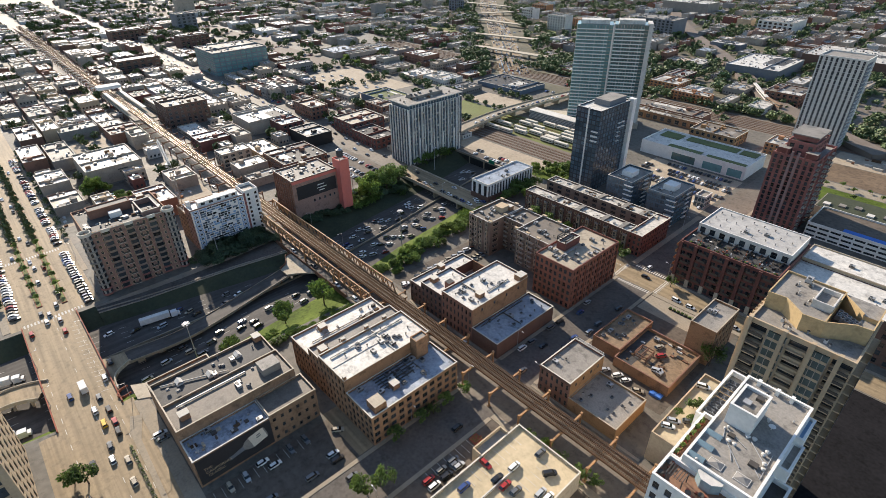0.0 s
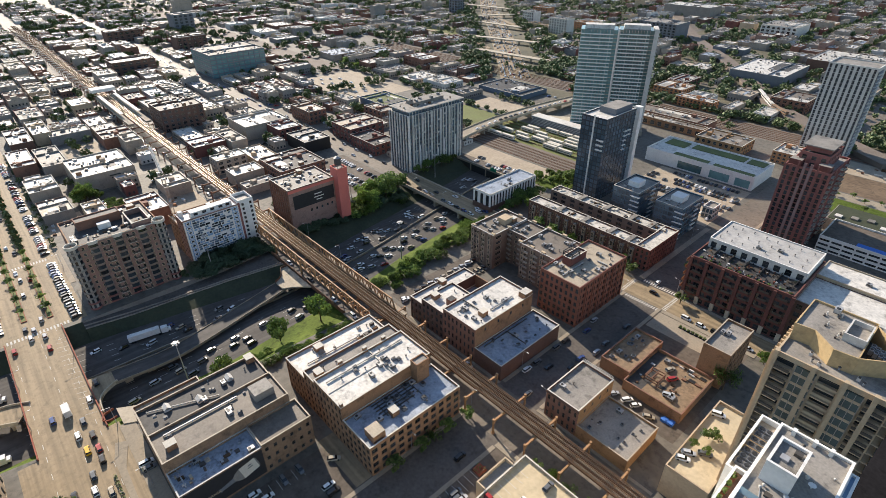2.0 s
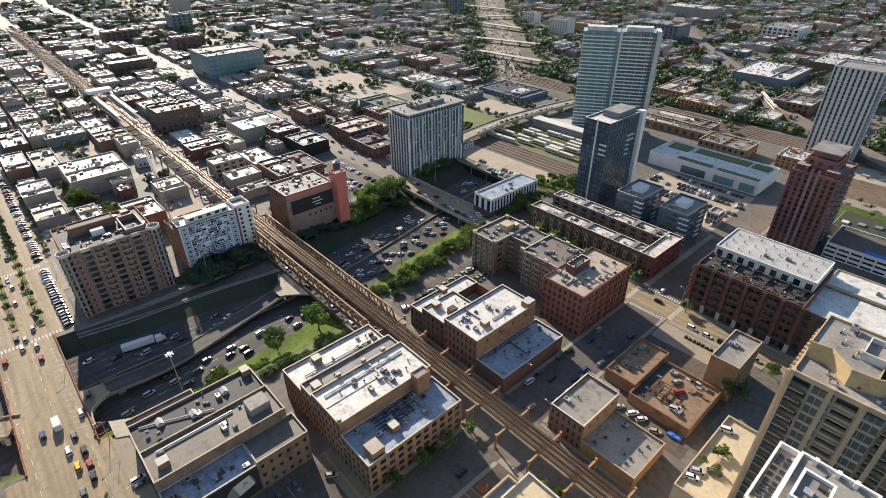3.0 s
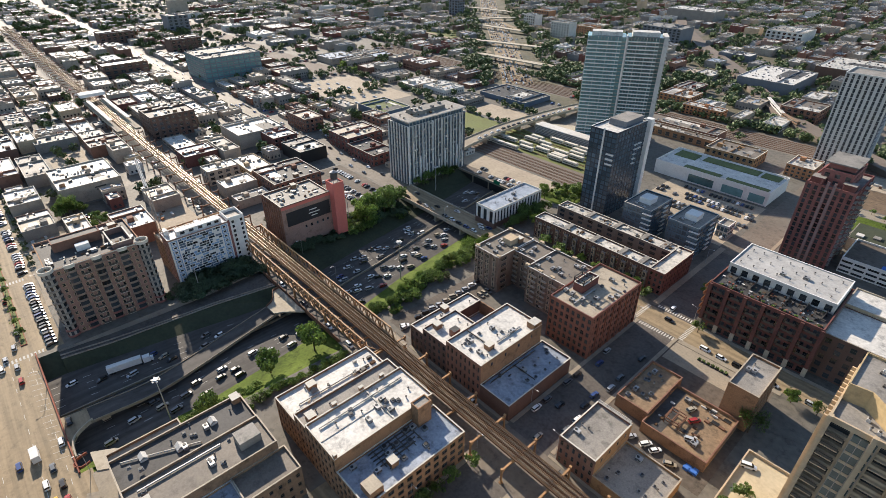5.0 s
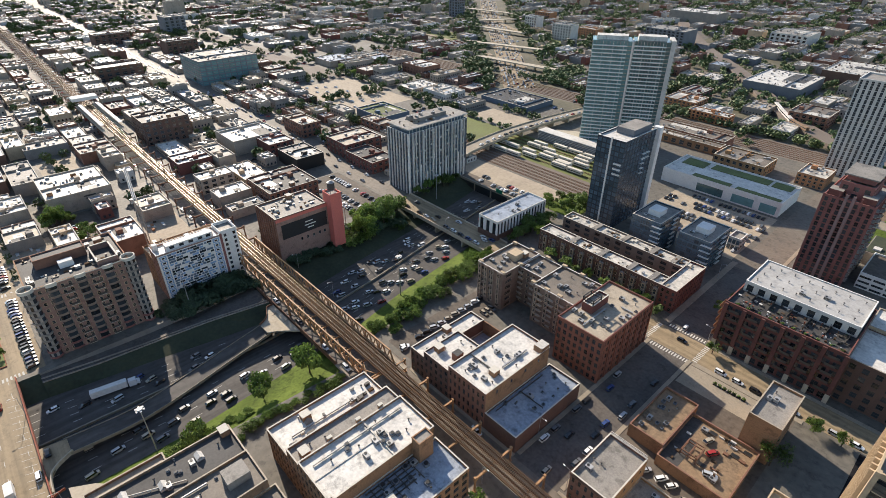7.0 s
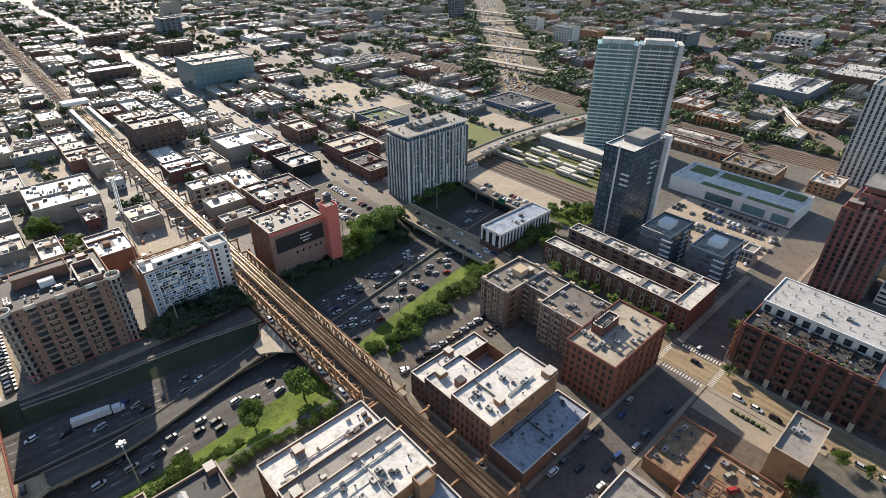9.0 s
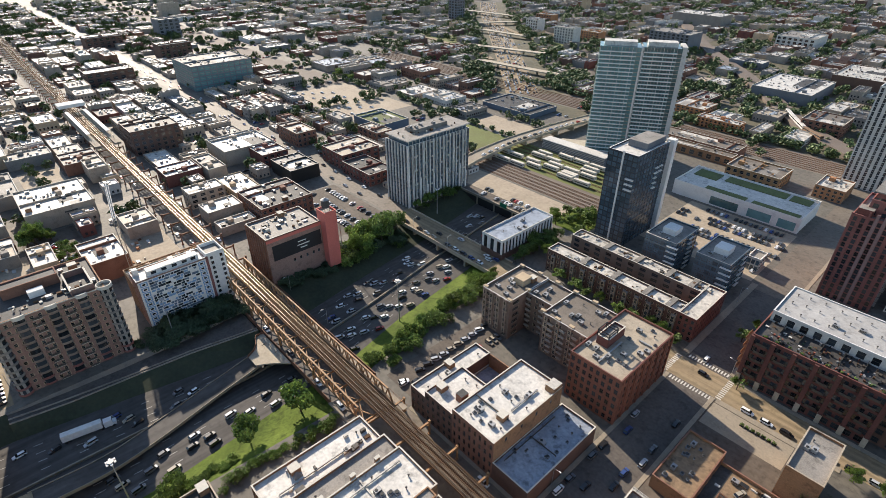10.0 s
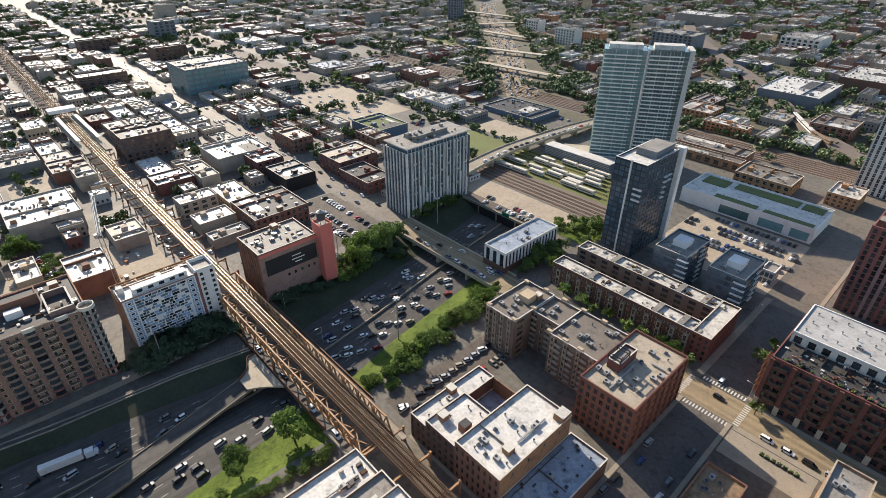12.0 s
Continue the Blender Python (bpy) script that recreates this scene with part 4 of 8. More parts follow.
sheet("ground_rail_bed", "ballast", -352, 326, -204, 352, 0.012, "brown ballast bed of the rail yard")
sheet("ground_rail_bed_north", "ballast", -720, 509, -20, 544, 0.012, "brown ballast bed of the main line")
sheet("ground_rail_bed_middle", "drygrass", -345, 352, -225, 395, 0.014, "patchy grass and ballast between sidings")
sheet("pavement_rail_strip", "dirt", -326, 300, -212, 324, 0.03, "pale concrete strip beside the tracks")
sheet("pavement_bare_lot", "dirt", -398, 400, -338, 432, 0.02, "bare sandy lot beside the viaduct")
sheet("grass_verge", "drygrass", -396, 352, -346, 394, 0.02, "dry grass beside the tracks")
sheet("grass_verge_east", "drygrass", -300, 352, -240, 358, 0.024, "dry grass between sidings")
sheet("ground_lumber_yard", "dirt", -600, 318, -478, 392, 0.024, "bare pale yard with parked trailers")
TRACKS = [(-352, 328 + 4.6 * k, -206, 328 + 4.6 * k) for k in range(5)] + [(-720, 512 + 4.6 * k, -20, 512 + 4.6 * k) for k in range(7)] + [(-340, 358 + 6.5 * k, -228, 358 + 6.5 * k) for k in range(6)]
for xa, ya, xb, yb in TRACKS:
    tr = root("railway_track", (xa + xb) / 2, ya, 0, "straight railway track on brown ballast", "railway track", "tracks of the rail yard")
    for o in (-0.75, 0.75):
        b = Mesh("rust")
        b.box(xa, ya + o - 0.07, 0.1, xb, yb + o + 0.07, 0.28)
        place("rail", b, tr)
    b = Mesh("wood")
    x = xa
    while x < xb:
        b.box(x, ya - 1.3, 0.04, x + 0.4, ya + 1.3, 0.12)
        x += 1.6
    place("tie_row", b, tr, kind="stuff")
# parked passenger coaches
cb = Mesh("coping")
cb.box(-6.5, -1.6, 0.9, 6.5, 1.6, 3.2)
cb.prism([(-6.3, -1.35), (6.3, -1.35), (6.3, 1.35), (-6.3, 1.35)], 3.2, 3.7)
cw = Mesh("glass")
cw.box(-5.8, -1.63, 1.9, 5.8, 1.63, 2.5)
ct = Mesh("black")
ct.box(-1.6, -1.2, 0.28, 1.6, 1.2, 0.9)
coach = root("railway_coach", -260, 362, 0, "pale passenger coach parked on a siding", "train", "coaches on the sidings")
place("body", cb.data("body"), coach, pose(0, 0, 0))
place("window_band", cw.data("window_band"), coach, pose(0, 0, 0))
for x in (-4.2, 4.2):
    place("bogie", ct.data("bogie"), coach, pose(x, 0, 0))
rngc = random.Random(3)
for row, (xa, xb) in enumerate(((-290, -240), (-296, -240), (-298, -242), (-300, -246), (-300, -250), (-298, -252))):
    x = xa + rngc.uniform(0, 4)
    while x < xb:
        if rngc.random() < 0.85:
            copy_thing(coach, pose(x, 358 + 6.5 * row, 0))
        x += 14.6 + rngc.choice((0, 0, 3))
for x, y in ((-328, 351), (-314, 351.3), (-300, 351.6), (-326, 364.5), (-312, 364.5)):
    copy_thing(coach, pose(x, y, 0))
# long ribbed maintenance shed behind the coaches
shed = root("train_shed", -282, 401, 0, "long silver ribbed train shed beside the sidings", "shed")
b = Mesh("slate")
b.box(-311, 396.5, 0, -252, 406, 7.6)
place("wall", b, shed)
b = Mesh("offwhite")
b.prism([(-311.4, 396), (-251.6, 396), (-251.6, 406.4), (-311.4, 406.4)], 7.6, 8.2)
place("roof", b, shed)
for z in (0.9, 2.2, 3.5, 4.8, 6.1):
    b = Mesh("steel")
    b.box(-311.2, 396.2, z, -251.8, 396.5, z + 0.5)
    place("rib", b, shed)

# ---- facade details of the main buildings ----
rng = random.Random(7)
# mosaic front of the hotel: white facing, rows of blue and dark panels, framed squares along the edges
b = Mesh("white")
b.box(-286.6, 78.2, 0.3, -286.45, 108.4, 25.2)
place("facing", b, mosaic, label="white panel facing")
b = Mesh("redtower")
b.box(-286.6, 108.4, 0, -286.4, 109.6, 26.4)
place("strip", b, mosaic, label="rust red vertical strip")
for k in range(9):
    for y0 in (79.0, 104.6):
        z0 = 0.9 + k * 2.7
        for y, z, w, h, mt, d in ((y0, z0, 3.2, 2.3, "paleblue", 0.05), (y0 + 0.55, z0 + 0.45, 2.1, 1.4, "white", 0.08), (y0 + 0.95, z0 + 0.75, 1.3, 0.85, "glass", 0.11)):
            b = Mesh(mt)
            b.box(-286.45, y, z, -286.45 + d, y + w, z + h)
            place("panel", b, mosaic)
    for half in (0, 1):
        j = 0.0
        while j < 21.0:
            n = rng.choice((1.1, 1.1, 1.6, 2.2, 3.0))
            r, y0, z0 = rng.random(), 82.8 + j, 0.9 + k * 2.7 + 1.35 * half
            j += n + rng.choice((0.25, 0.25, 0.6))
            if r < 0.07 or y0 + n > 104.2:
                continue
            b = Mesh("glass" if r < 0.42 else ("paleblue" if r < 0.66 else "bluegrey"))
            b.box(-286.45, y0, z0, -286.36, y0 + n, z0 + rng.choice((0.95, 0.95, 1.1)))
            place("panel", b, mosaic)
for k in range(9):
    for y in (110.6, 115.2):
        b = Mesh("glass", "offwhite")
        z = 2.0 + k * 2.75
        b.box(-286.6, y, z, -286.52, y + 1.3, z + 1.5)
        b.box(-286.6, y - 0.15, z - 0.2, -286.45, y + 1.45, z, 1)
        place("window", b, mosaic)
b = Mesh("white", "whiteroof")
b.prism([(-292, 83.5), (-288, 83.5), (-288, 106), (-292, 106)], 25.1, 28.4, 0, 1)
pent = place("penthouse", b, mosaic, label="long white penthouse")
for y in (85, 89.5, 94, 98.5, 102.5):
    b = Mesh("glass")
    b.box(-288, y, 26.4, -287.95, y + 2.2, 27.8)
    place("window", b, pent)
for x, y, h in ((-294.5, 80, 3.0), (-294, 104, 2.4), (-296, 96, 2.0)):
    b = Mesh("white")
    b.box(x - 1.2, y - 1.1, 25.1, x + 1.2, y + 1.1, 25.1 + h)
    place("rooftop_box", b, mosaic)
# timber staging on the lower rear roof
for k in range(9):
    y = 80 + 4.4 * k
    b = Mesh("lsteel")
    b.box(-311, y, 18.6, -299, y + 0.35, 19.3 + 0.5 * (k % 3))
    place("timber_beam", b, mosaic)
for x in (-310, -304.5, -299.6):
    b = Mesh("lsteel")
    b.box(x, 80, 19.9, x + 0.3, 116, 20.2)
    place("timber_beam", b, mosaic)
# rounded bays of the brown apartment block
def half_round(b, x, y, r, z0, z1, mi=0, n=8):
    b.prism([(x, y - r)] + [(x + r * 0.42 * math.sin(math.pi * k / n), y - r * math.cos(math.pi * k / n)) for k in range(1, n)] + [(x, y + r)], z0, z1, mi)


for k in range(11):
    z = 0.4 + k * 3.06
    for y in (36.5, 47, 57.5):
        b = Mesh("taupe" if k > 1 else "redtower")
        half_round(b, -278, y, 2.0, z, z + 0.9)
        bay = place("bay", b, brown)
        b = Mesh("glass", "frame")
        n = 8
        ring = [(-278 + 1.8 * 0.42 * math.sin(math.pi * i / n), y - 1.8 * math.cos(math.pi * i / n)) for i in range(n + 1)]
        for i, (p, q) in enumerate(zip(ring, ring[1:])):
            b.face([(*p, z + 0.9), (*q, z + 0.9), (*q, z + 2.8), (*p, z + 2.8)], 1 if i in (0, 7) else 0)
        place("bay_window", b, bay)
    for y in (41.8, 52.3):
        b = Mesh("coping")
        b.box(-278, y - 1.6, z + 0.1, -276.9, y + 1.6, z + 0.3)
        bal = place("balcony", b, brown)
        b = Mesh("darkframe")
        b.box(-276.96, y - 1.6, z + 0.3, -276.9, y + 1.6, z + 1.2)
        place("railing", b, bal)
    for y in (28, 66):
        b = Mesh("redtower" if k < 2 else "greybrick")
        b.cyl(-278.6, y, z, z + 0.95, 2.6, n=14)
        bay = place("corner_bay", b, brown)
        b = Mesh("glass", "frame")
        b.cyl(-278.6, y, z + 0.95, z + 3.06, 2.35, n=14)
        for i in range(0, len(b.mi), 3):
            b.mi[i] = 1
        place("bay_window", b, bay)
for y in (36.5, 47, 57.5):
    b = Mesh("coping")
    half_round(b, -278, y, 2.1, 33.3, 34.9)
    place("bay_cap", b, brown)
for y in (28, 66):
    b = Mesh("coping")
    for i in range(18):
        p, q = 2 * math.pi * i / 18, 2 * math.pi * (i + 1) / 18
        c, d = Vector((math.cos(p), math.sin(p), 0)), Vector((math.cos(q), math.sin(q), 0))
        o, lo, hi = Vector((-278.6, y, 0)), Vector((0, 0, 34.1)), Vector((0, 0, 35.6))
        for r0, z0, r1, z1 in ((2.9, lo, 2.9, hi), (2.9, hi, 2.5, hi), (2.5, hi, 2.5, lo)):
            b.face([o + c * r0 + z0, o + d * r0 + z0, o + d * r1 + z1, o + c * r1 + z1])
    place("bay_parapet", b, brown, label="curved white ring parapet")
    b = Mesh("tanroof")
    b.cyl(-278.6, y, 34.06, 34.3, 2.5, n=14)
    place("bay_roof", b, brown)
# wall piers between the window bays
for y in (31.2, 33.6, 39.2, 44.4, 49.6, 54.9, 60.2, 62.8):
    b = Mesh("rosebrick")
    b.box(-278, y - 0.25, 0, -277.75, y + 0.25, 34.4)
    place("pilaster", b, brown)
for z, mt in ((6.3, "stucco"), (27.9, "taupe"), (31.0, "taupe"), (34.2, "coping")):
    b = Mesh(mt)
    b.box(-278, 30.4, z, -277.7, 63.6, z + 0.35)
    place("string_course", b, brown)
b = Mesh("white")
b.box(-292.5, 42, 33.6, -289.5, 47.5, 36.4)
place("rooftop_box", b, brown, label="white rooftop plant box")
b = Mesh("rosebrick", "coping")
for x0, y0, x1, y1 in ((-297, 54.6, -296.5, 63), (-297, 54.6, -280, 55.1), (-281, 55.1, -280.5, 63), (-297, 62.5, -281, 63)):
    b.box(x0, y0, 33.6, x1, y1, 36.2)
    b.box(x0 - 0.08, y0 - 0.08, 36.2, x1 + 0.08, y1 + 0.08, 36.4, 1)
place("terrace_parapet", b, brown)
# fins on the white slab
for k in range(19):
    y = 243.9 + k * 2.955
    for o, w, z0, z1 in ((0, 0.22, 0, 42.9),) + (((1.0, 0.14, 3.2, 42.4),) if k % 3 == 1 else ()) + (((0.75, 0.4, 0.5, 9.6 + 3.2 * (k % 4)),) if k % 2 else ()):
        if y + o < 297:
            b = Mesh("white")
            b.box(-300.5, y + o - w, z0, -299.7, y + o + w, z1)
            place("fin", b, wt)
for k in range(8):
    b = Mesh("white")
    x = -322.3 + k * 3.1
    b.box(x - 0.22, 242.9, 0, x + 0.22, 243.7, 42.9)
    place("fin", b, wt)
for k in range(13):
    z = 2.4 + 3.22 * k
    b = Mesh("greypanel")
    b.box(-300.5, 244, z, -300.3, 297.2, z + 0.22)
    b.box(-322.3, 243.4, z, -300.5, 243.7, z + 0.22)
    place("floor_band", b, wt)
for k in range(7):
    for f in range(4):
        b = Mesh("offwhite")
        y, z = 248 + 7.2 * k, 5.6 + 9.66 * f + 3.22 * (k % 3)
        b.box(-300.2, y, z, -299.2, y + 2.5, z + 0.2)
        b.box(-299.3, y, z + 0.2, -299.2, y + 2.5, z + 1.1)
        place("balcony", b, wt)
b = Mesh("greyroof")
b.box(-318, 256, 46, -308, 284, 48.5)
place("penthouse", b, wt)
# white edge of the black tower, balconies of its neighbours
for x0, y0, x1, y1 in ((-182, 337.4, -177.6, 341.2), (-189.0, 302.4, -188.2, 303.1)):
    b = Mesh("white")
    b.box(x0, y0, 0, x1, y1, 57)
    place("fin", b, blacka)
b = Mesh("slate", "greyroof")
b.prism([(-194, 316), (-182.5, 316), (-182.5, 336), (-194, 336)], 55.2, 59, 0, 1)
place("penthouse", b, blacka)
for k in range(3):
    b = Mesh("white")
    b.box(-184.9, 301.9, 41.6 - 3.1 * k, -180.2, 303.1, 42.3 - 3.1 * k)
    place("balcony", b, blacka)
for k in range(5):
    for y in ((325, 329.5) if k < 2 else (325,)):
        b = Mesh("white")
        b.box(-180.1, y, 43 - 3.1 * k, -178.9, y + 3.4, 43.4 - 3.1 * k)
        place("balcony", b, blacka)
for ob, x1, y0, n, h in ((g1, -145, 292, 7, 22), (g2, -119, 296, 6, 20)):
    for k in range(n):
        z = 1.2 + k * (h - 0.8) / n
        for q in ((x1 - 4.5, y0 - 1.3, x1 + 1.2, y0), (x1, y0 + 14, x1 + 1.0, y0 + 19)):
            b = Mesh("white")
            b.box(q[0], q[1], z, q[2], q[3], z + 0.3)
            b.box(q[2] - 0.08, q[1], z + 0.3, q[2], q[3], z + 0.9)
            place("balcony", b, ob)
    b = Mesh("white")
    b.box(x1 - 12, y0 + 8, h - 0.9, x1 - 5, y0 + 16, h + 2.4)
    place("penthouse", b, ob)
# planted roofs, glazing of the store
for x0, y0, x1, y1 in ((-192, 416, -176, 429), (-172, 420, -133, 430), (-131, 420, -119, 430), (-176, 398, -150, 404), (-146, 398, -118, 403)):
    b = Mesh("greenroof")
    b.box(x0, y0, 9.1, x1, y1, 9.5)
    place("planted_bed", b, shop)
for x0, x1 in ((-170, -152), (-146, -132), (-128, -118)):
    b = Mesh("tealglass")
    b.box(x0, 395.9, 1, x1, 396.05, 6.5)
    place("shop_window", b, shop)
# billboard on the salmon warehouse, painted wall sign on the brown one
b = Mesh("billboard")
b.box(-280, 138.5, 13.8, -279.7, 166, 22.4)
bill = place("billboard", b, pinkb, label="dark advertising panel with pale lettering bars")
b = Mesh("white")
for y, z, L in ((152, 17.6, 7), (153.5, 15.8, 4), (152.5, 19.6, 5)):
    b.face([(-279.69, y, z), (-279.69, y + L, z), (-279.69, y + L, z + 0.6), (-279.69, y, z + 0.6)])
place("lettering_bars", b, bill, kind="stuff")
b = Mesh("stucco")
b.box(-280.2, 136, 0, -280, 167, 24.7)
place("rendered_wall", b, pinkb, label="faded salmon rendered end wall")
for y in (149, 152.6, 156.4, 160.2, 163.4):
    b = Mesh("glass", "frame")
    b.box(-280, y, 9.6, -279.95, y + 1.1, 11.2)
    b.box(-280, y - 0.15, 9.4, -279.9, y + 1.25, 9.6, 1)
    place("window", b, pinkb)
b = Mesh("pink")
b.box(-280.2, 136, 24.7, -279.95, 167, 26.4)
place("painted_band", b, pinkb)
for k in range(9):
    b = Mesh("brownbrick")
    x = -302.9 + 2.8 * k
    b.box(x - 0.35, 135.6, 0, x + 0.35, 136, 26.2)
    place("pilaster", b, pinkb)
b = Mesh("billboard")
b.box(-137.5, 21.4, 1.0, -137.35, 47.4, 12.4)
mural = place("wall_sign", b, bl, label="dark painted wall advertisement")
b = Mesh("greypanel", "coping", "slate")
bx0, ax, nx = Vector((0, 45.4, 8.4)), Vector((0, -0.97, -0.22)), Vector((0, -0.22, 0.97))
prof = [(0.0, 2.0), (0.5, 2.7), (6.0, 2.9), (7.6, 2.2), (8.8, 1.05), (13.2, 0.75), (13.3, 0.95), (14.0, 0.95)]
for (p, u), (q, v) in zip(prof, prof[1:]):
    i = 1 if 1.0 < q < 6.5 else 0
    b.face([Vector((-137.33, 0, 0)) + bx0 + ax * d + nx * w for d, w in ((p, u), (q, v), (q, -v), (p, -u))], 2 if p > 8 else i)
for d, w, L in ((2.0, 0.9, 1.4), (2.0, -0.1, 1.8)):
    b.face([Vector((-137.31, 0, 0)) + bx0 + ax * (d + p) + nx * (w + q) for p, q in ((0, 0), (L, 0), (L, 0.5), (0, 0.5))], 2)
place("painted_bottle", b, mural)
for i, word in enumerate(("THE", "CALIFORNIA", "CLASSIC")):
    cu = bpy.data.curves.new("lettering", "FONT")
    cu.body, cu.size, cu.extrude = word, 1.55, 0.01
    cu.materials.append(M["cream"])
    ob = new("lettering", cu)
    ob.parent = mural
    ob.matrix_basis = parent_world(mural).inverted() @ pose(-137.33, 23.2 + 0.4 * i, 6.6 - 1.7 * i, 90, 0, 90)
# steel fire stairs and pilasters
for k in range(7):
    x = -90.4 + k * 7.4
    b = Mesh("oxblood")
    b.box(x - 0.75, 245.1, 4.2, x + 0.75, 246, 23.8)
    pil = place("pilaster", b, bt)
    b = Mesh("concrete")
    b.box(x - 0.85, 244.9, 0, x + 0.85, 246, 4.2)
    place("plinth", b, pil)
for k in range(5):
    b = Mesh("lsteel")
    z = 4.6 + 3.75 * k
    b.box(-93, 247, z, -91, 254, z + 0.15)
    bal = place("fire_balcony", b, bt)
    b = Mesh("lsteel")
    b.box(-93, 247, z + 0.15, -92.9, 254, z + 1.1)
    place("railing", b, bal)
for k in range(8):
    b = Mesh("russet")
    y = 187.3 + k * 5.34
    b.box(-112.4, y - 0.35, 0, -112.0, y + 0.35, 21.2)
    place("pilaster", b, b2)
for x in (-30.2, -21.8, -15.2, -9.2):
    b = Mesh("cream")
    b.box(x - 0.5, 143.3, 0, x + 0.5, 144.5, 68.9)
    place("pilaster", b, beige)
# ribs and balconies of the red tower
for k in range(8):
    x, w = -88 + 22 / 7 * k, 1.3 if k in (3, 4) else 0.62
    b = Mesh("mauve" if k in (3, 4) else "redtower")
    b.box(x - w / 2, 337.6, 0, x + w / 2, 338, 46.4 if k in (0, 1, 6, 7) else 48.6)
    place("rib", b, red_t)
for y in (338.3, 346.2, 354.4, 362.6, 370.7):
    b = Mesh("redtower")
    b.box(-66, y - 0.4, 0, -65.6, y + 0.4, 46.2)
    place("rib", b, red_t)
for k in range(15):
    for y in (340.2, 356.6, 364.8):
        b = Mesh("coping", "darkframe")
        z = 3.0 + 2.86 * k
        b.box(-66, y, z, -64.6, y + 4.4, z + 0.22)
        b.box(-64.66, y, z + 0.22, -64.6, y + 4.4, z + 1.1, 1)
        place("balcony", b, red_t)
b = Mesh("greyroof", "redtower")
b.box(-84.5, 344.5, 55.9, -69.8, 364.5, 56.5)
b.box(-83, 346.5, 53, -71, 363, 55.9, 1)
place("roof_slab", b, red_t)
# steps of the red tower's crown
for x0, y0, x1, y1, h in ((-87, 339, -81, 345, 49), (-73, 339, -67, 345, 49)):
    b = Mesh("brick", "greyroof")
    b.prism([(x0, y0), (x1, y0), (x1, y1), (x0, y1)], 45, h, 0, 1)
    place("turret", b, red_t)
# raised party walls on the courtyard row
for x in (-176, -158, -141, -129):
    for y0, y1 in ((253.4, 261.6), (275.4, 283.6)):
        b = Mesh("greyroof")
        b.box(x, y0, 12.1, x + 2.6, y1, 13.3)
        place("party_wall", b, c2)
for k in range(12):
    x = -192 + k * 6.1
    b = Mesh("greybrick")
    b.box(x, 252.1, 0.6, x + 2.2, 253, 10.5)
    bay = place("bay", b, c2)
    for z, h in ((1.2, 4.6), (6.6, 3.2)):
        place("window", window_mesh(1.8, h, "trim"), bay, Matrix.Translation((x + 0.2, 252.06, z)))
# cream window bays and stacked balconies of the stepped apartments
for x, y in ((-185.6, 194), (-181.6, 194), (-177.6, 194), (-173.6, 194), (-155, 199), (-149, 199), (-143, 199), (-137, 199)):
    b = Mesh("taupe", "cream")
    b.box(x - 1.0, y - 0.35, 2.6, x + 1.0, y, 20.9)
    b.box(x - 1.1, y - 0.45, 14.6, x + 1.1, y, 14.9, 1)
    b.box(x - 1.1, y - 0.45, 5.4, x + 1.1, y, 5.7, 1)
    bay = place("bay", b, c1)
    for k in range(6):
        place("window", window_mesh(1.5, 2.1, "trim"), bay, Matrix.Translation((x - 0.75, y - 0.4, 3.1 + 2.95 * k)))
for x, y in ((-169.4, 206), (-162, 206), (-152, 199), (-146, 199), (-140, 199), (-158.6, 206)):
    for k in range(6):
        z = 2.9 + 2.95 * k
        b = Mesh("cream", "frame")
        b.box(x - 1.3, y - 1.3, z - 0.2, x + 1.3, y, z)
        b.box(x - 1.3, y - 1.3, z, x + 1.3, y - 1.24, z + 1.0, 1)
        place("balcony", b, c1)
# corner turrets of the cream parapet
for x, y in ((-186, 195), (-172, 195), (-171.5, 207), (-157.5, 200), (-150, 200), (-143, 200), (-186, 220), (-176, 221.3), (-166, 221.3), (-156, 221.3), (-146, 221.3)):
    b = Mesh("cream")
    b.box(x - 1.2, y - 0.7, 20.4, x + 1.2, y + 0.7, 21.6)
    place("parapet_step", b, c1)
b = Mesh("cream")
b.box(-180.5, 207.5, 20.1, -175, 213.5, 23.4)
place("lift_house", b, c1)

# faded sign on the long buff wall
sign = root("wall_sign", -426, 76, 7, "faded dark sign bars on a buff wall", "sign")
for z, y0, y1 in ((8.0, 73, 80), (6.4, 74, 82)):
    b = Mesh("darkframe")
    b.box(-425.98, y0, z, -425.9, y1, z + 0.9)
    place("bar", b, sign)

# water tank on the salmon tower
tank = root("water_tank", -279, 170.5, 33, "dark rooftop water tank with domed lid", "tank")
b = Mesh("darkroof")
b.cyl(-279, 170.5, 34.5, 38.5, 2.1, n=16)
place("drum", b, tank)
b = Mesh("steel")
b.cyl(-279, 170.5, 38.5, 39.6, 2.2, 0.3, n=16)
place("lid", b, tank)
for x, y in ((-280.4, 169.1), (-277.6, 169.1), (-280.4, 171.9), (-277.6, 171.9)):
    b = Mesh("steel")
    b.box(x - 0.12, y - 0.12, 32.1, x + 0.12, y + 0.12, 34.5)
    place("leg", b, tank)

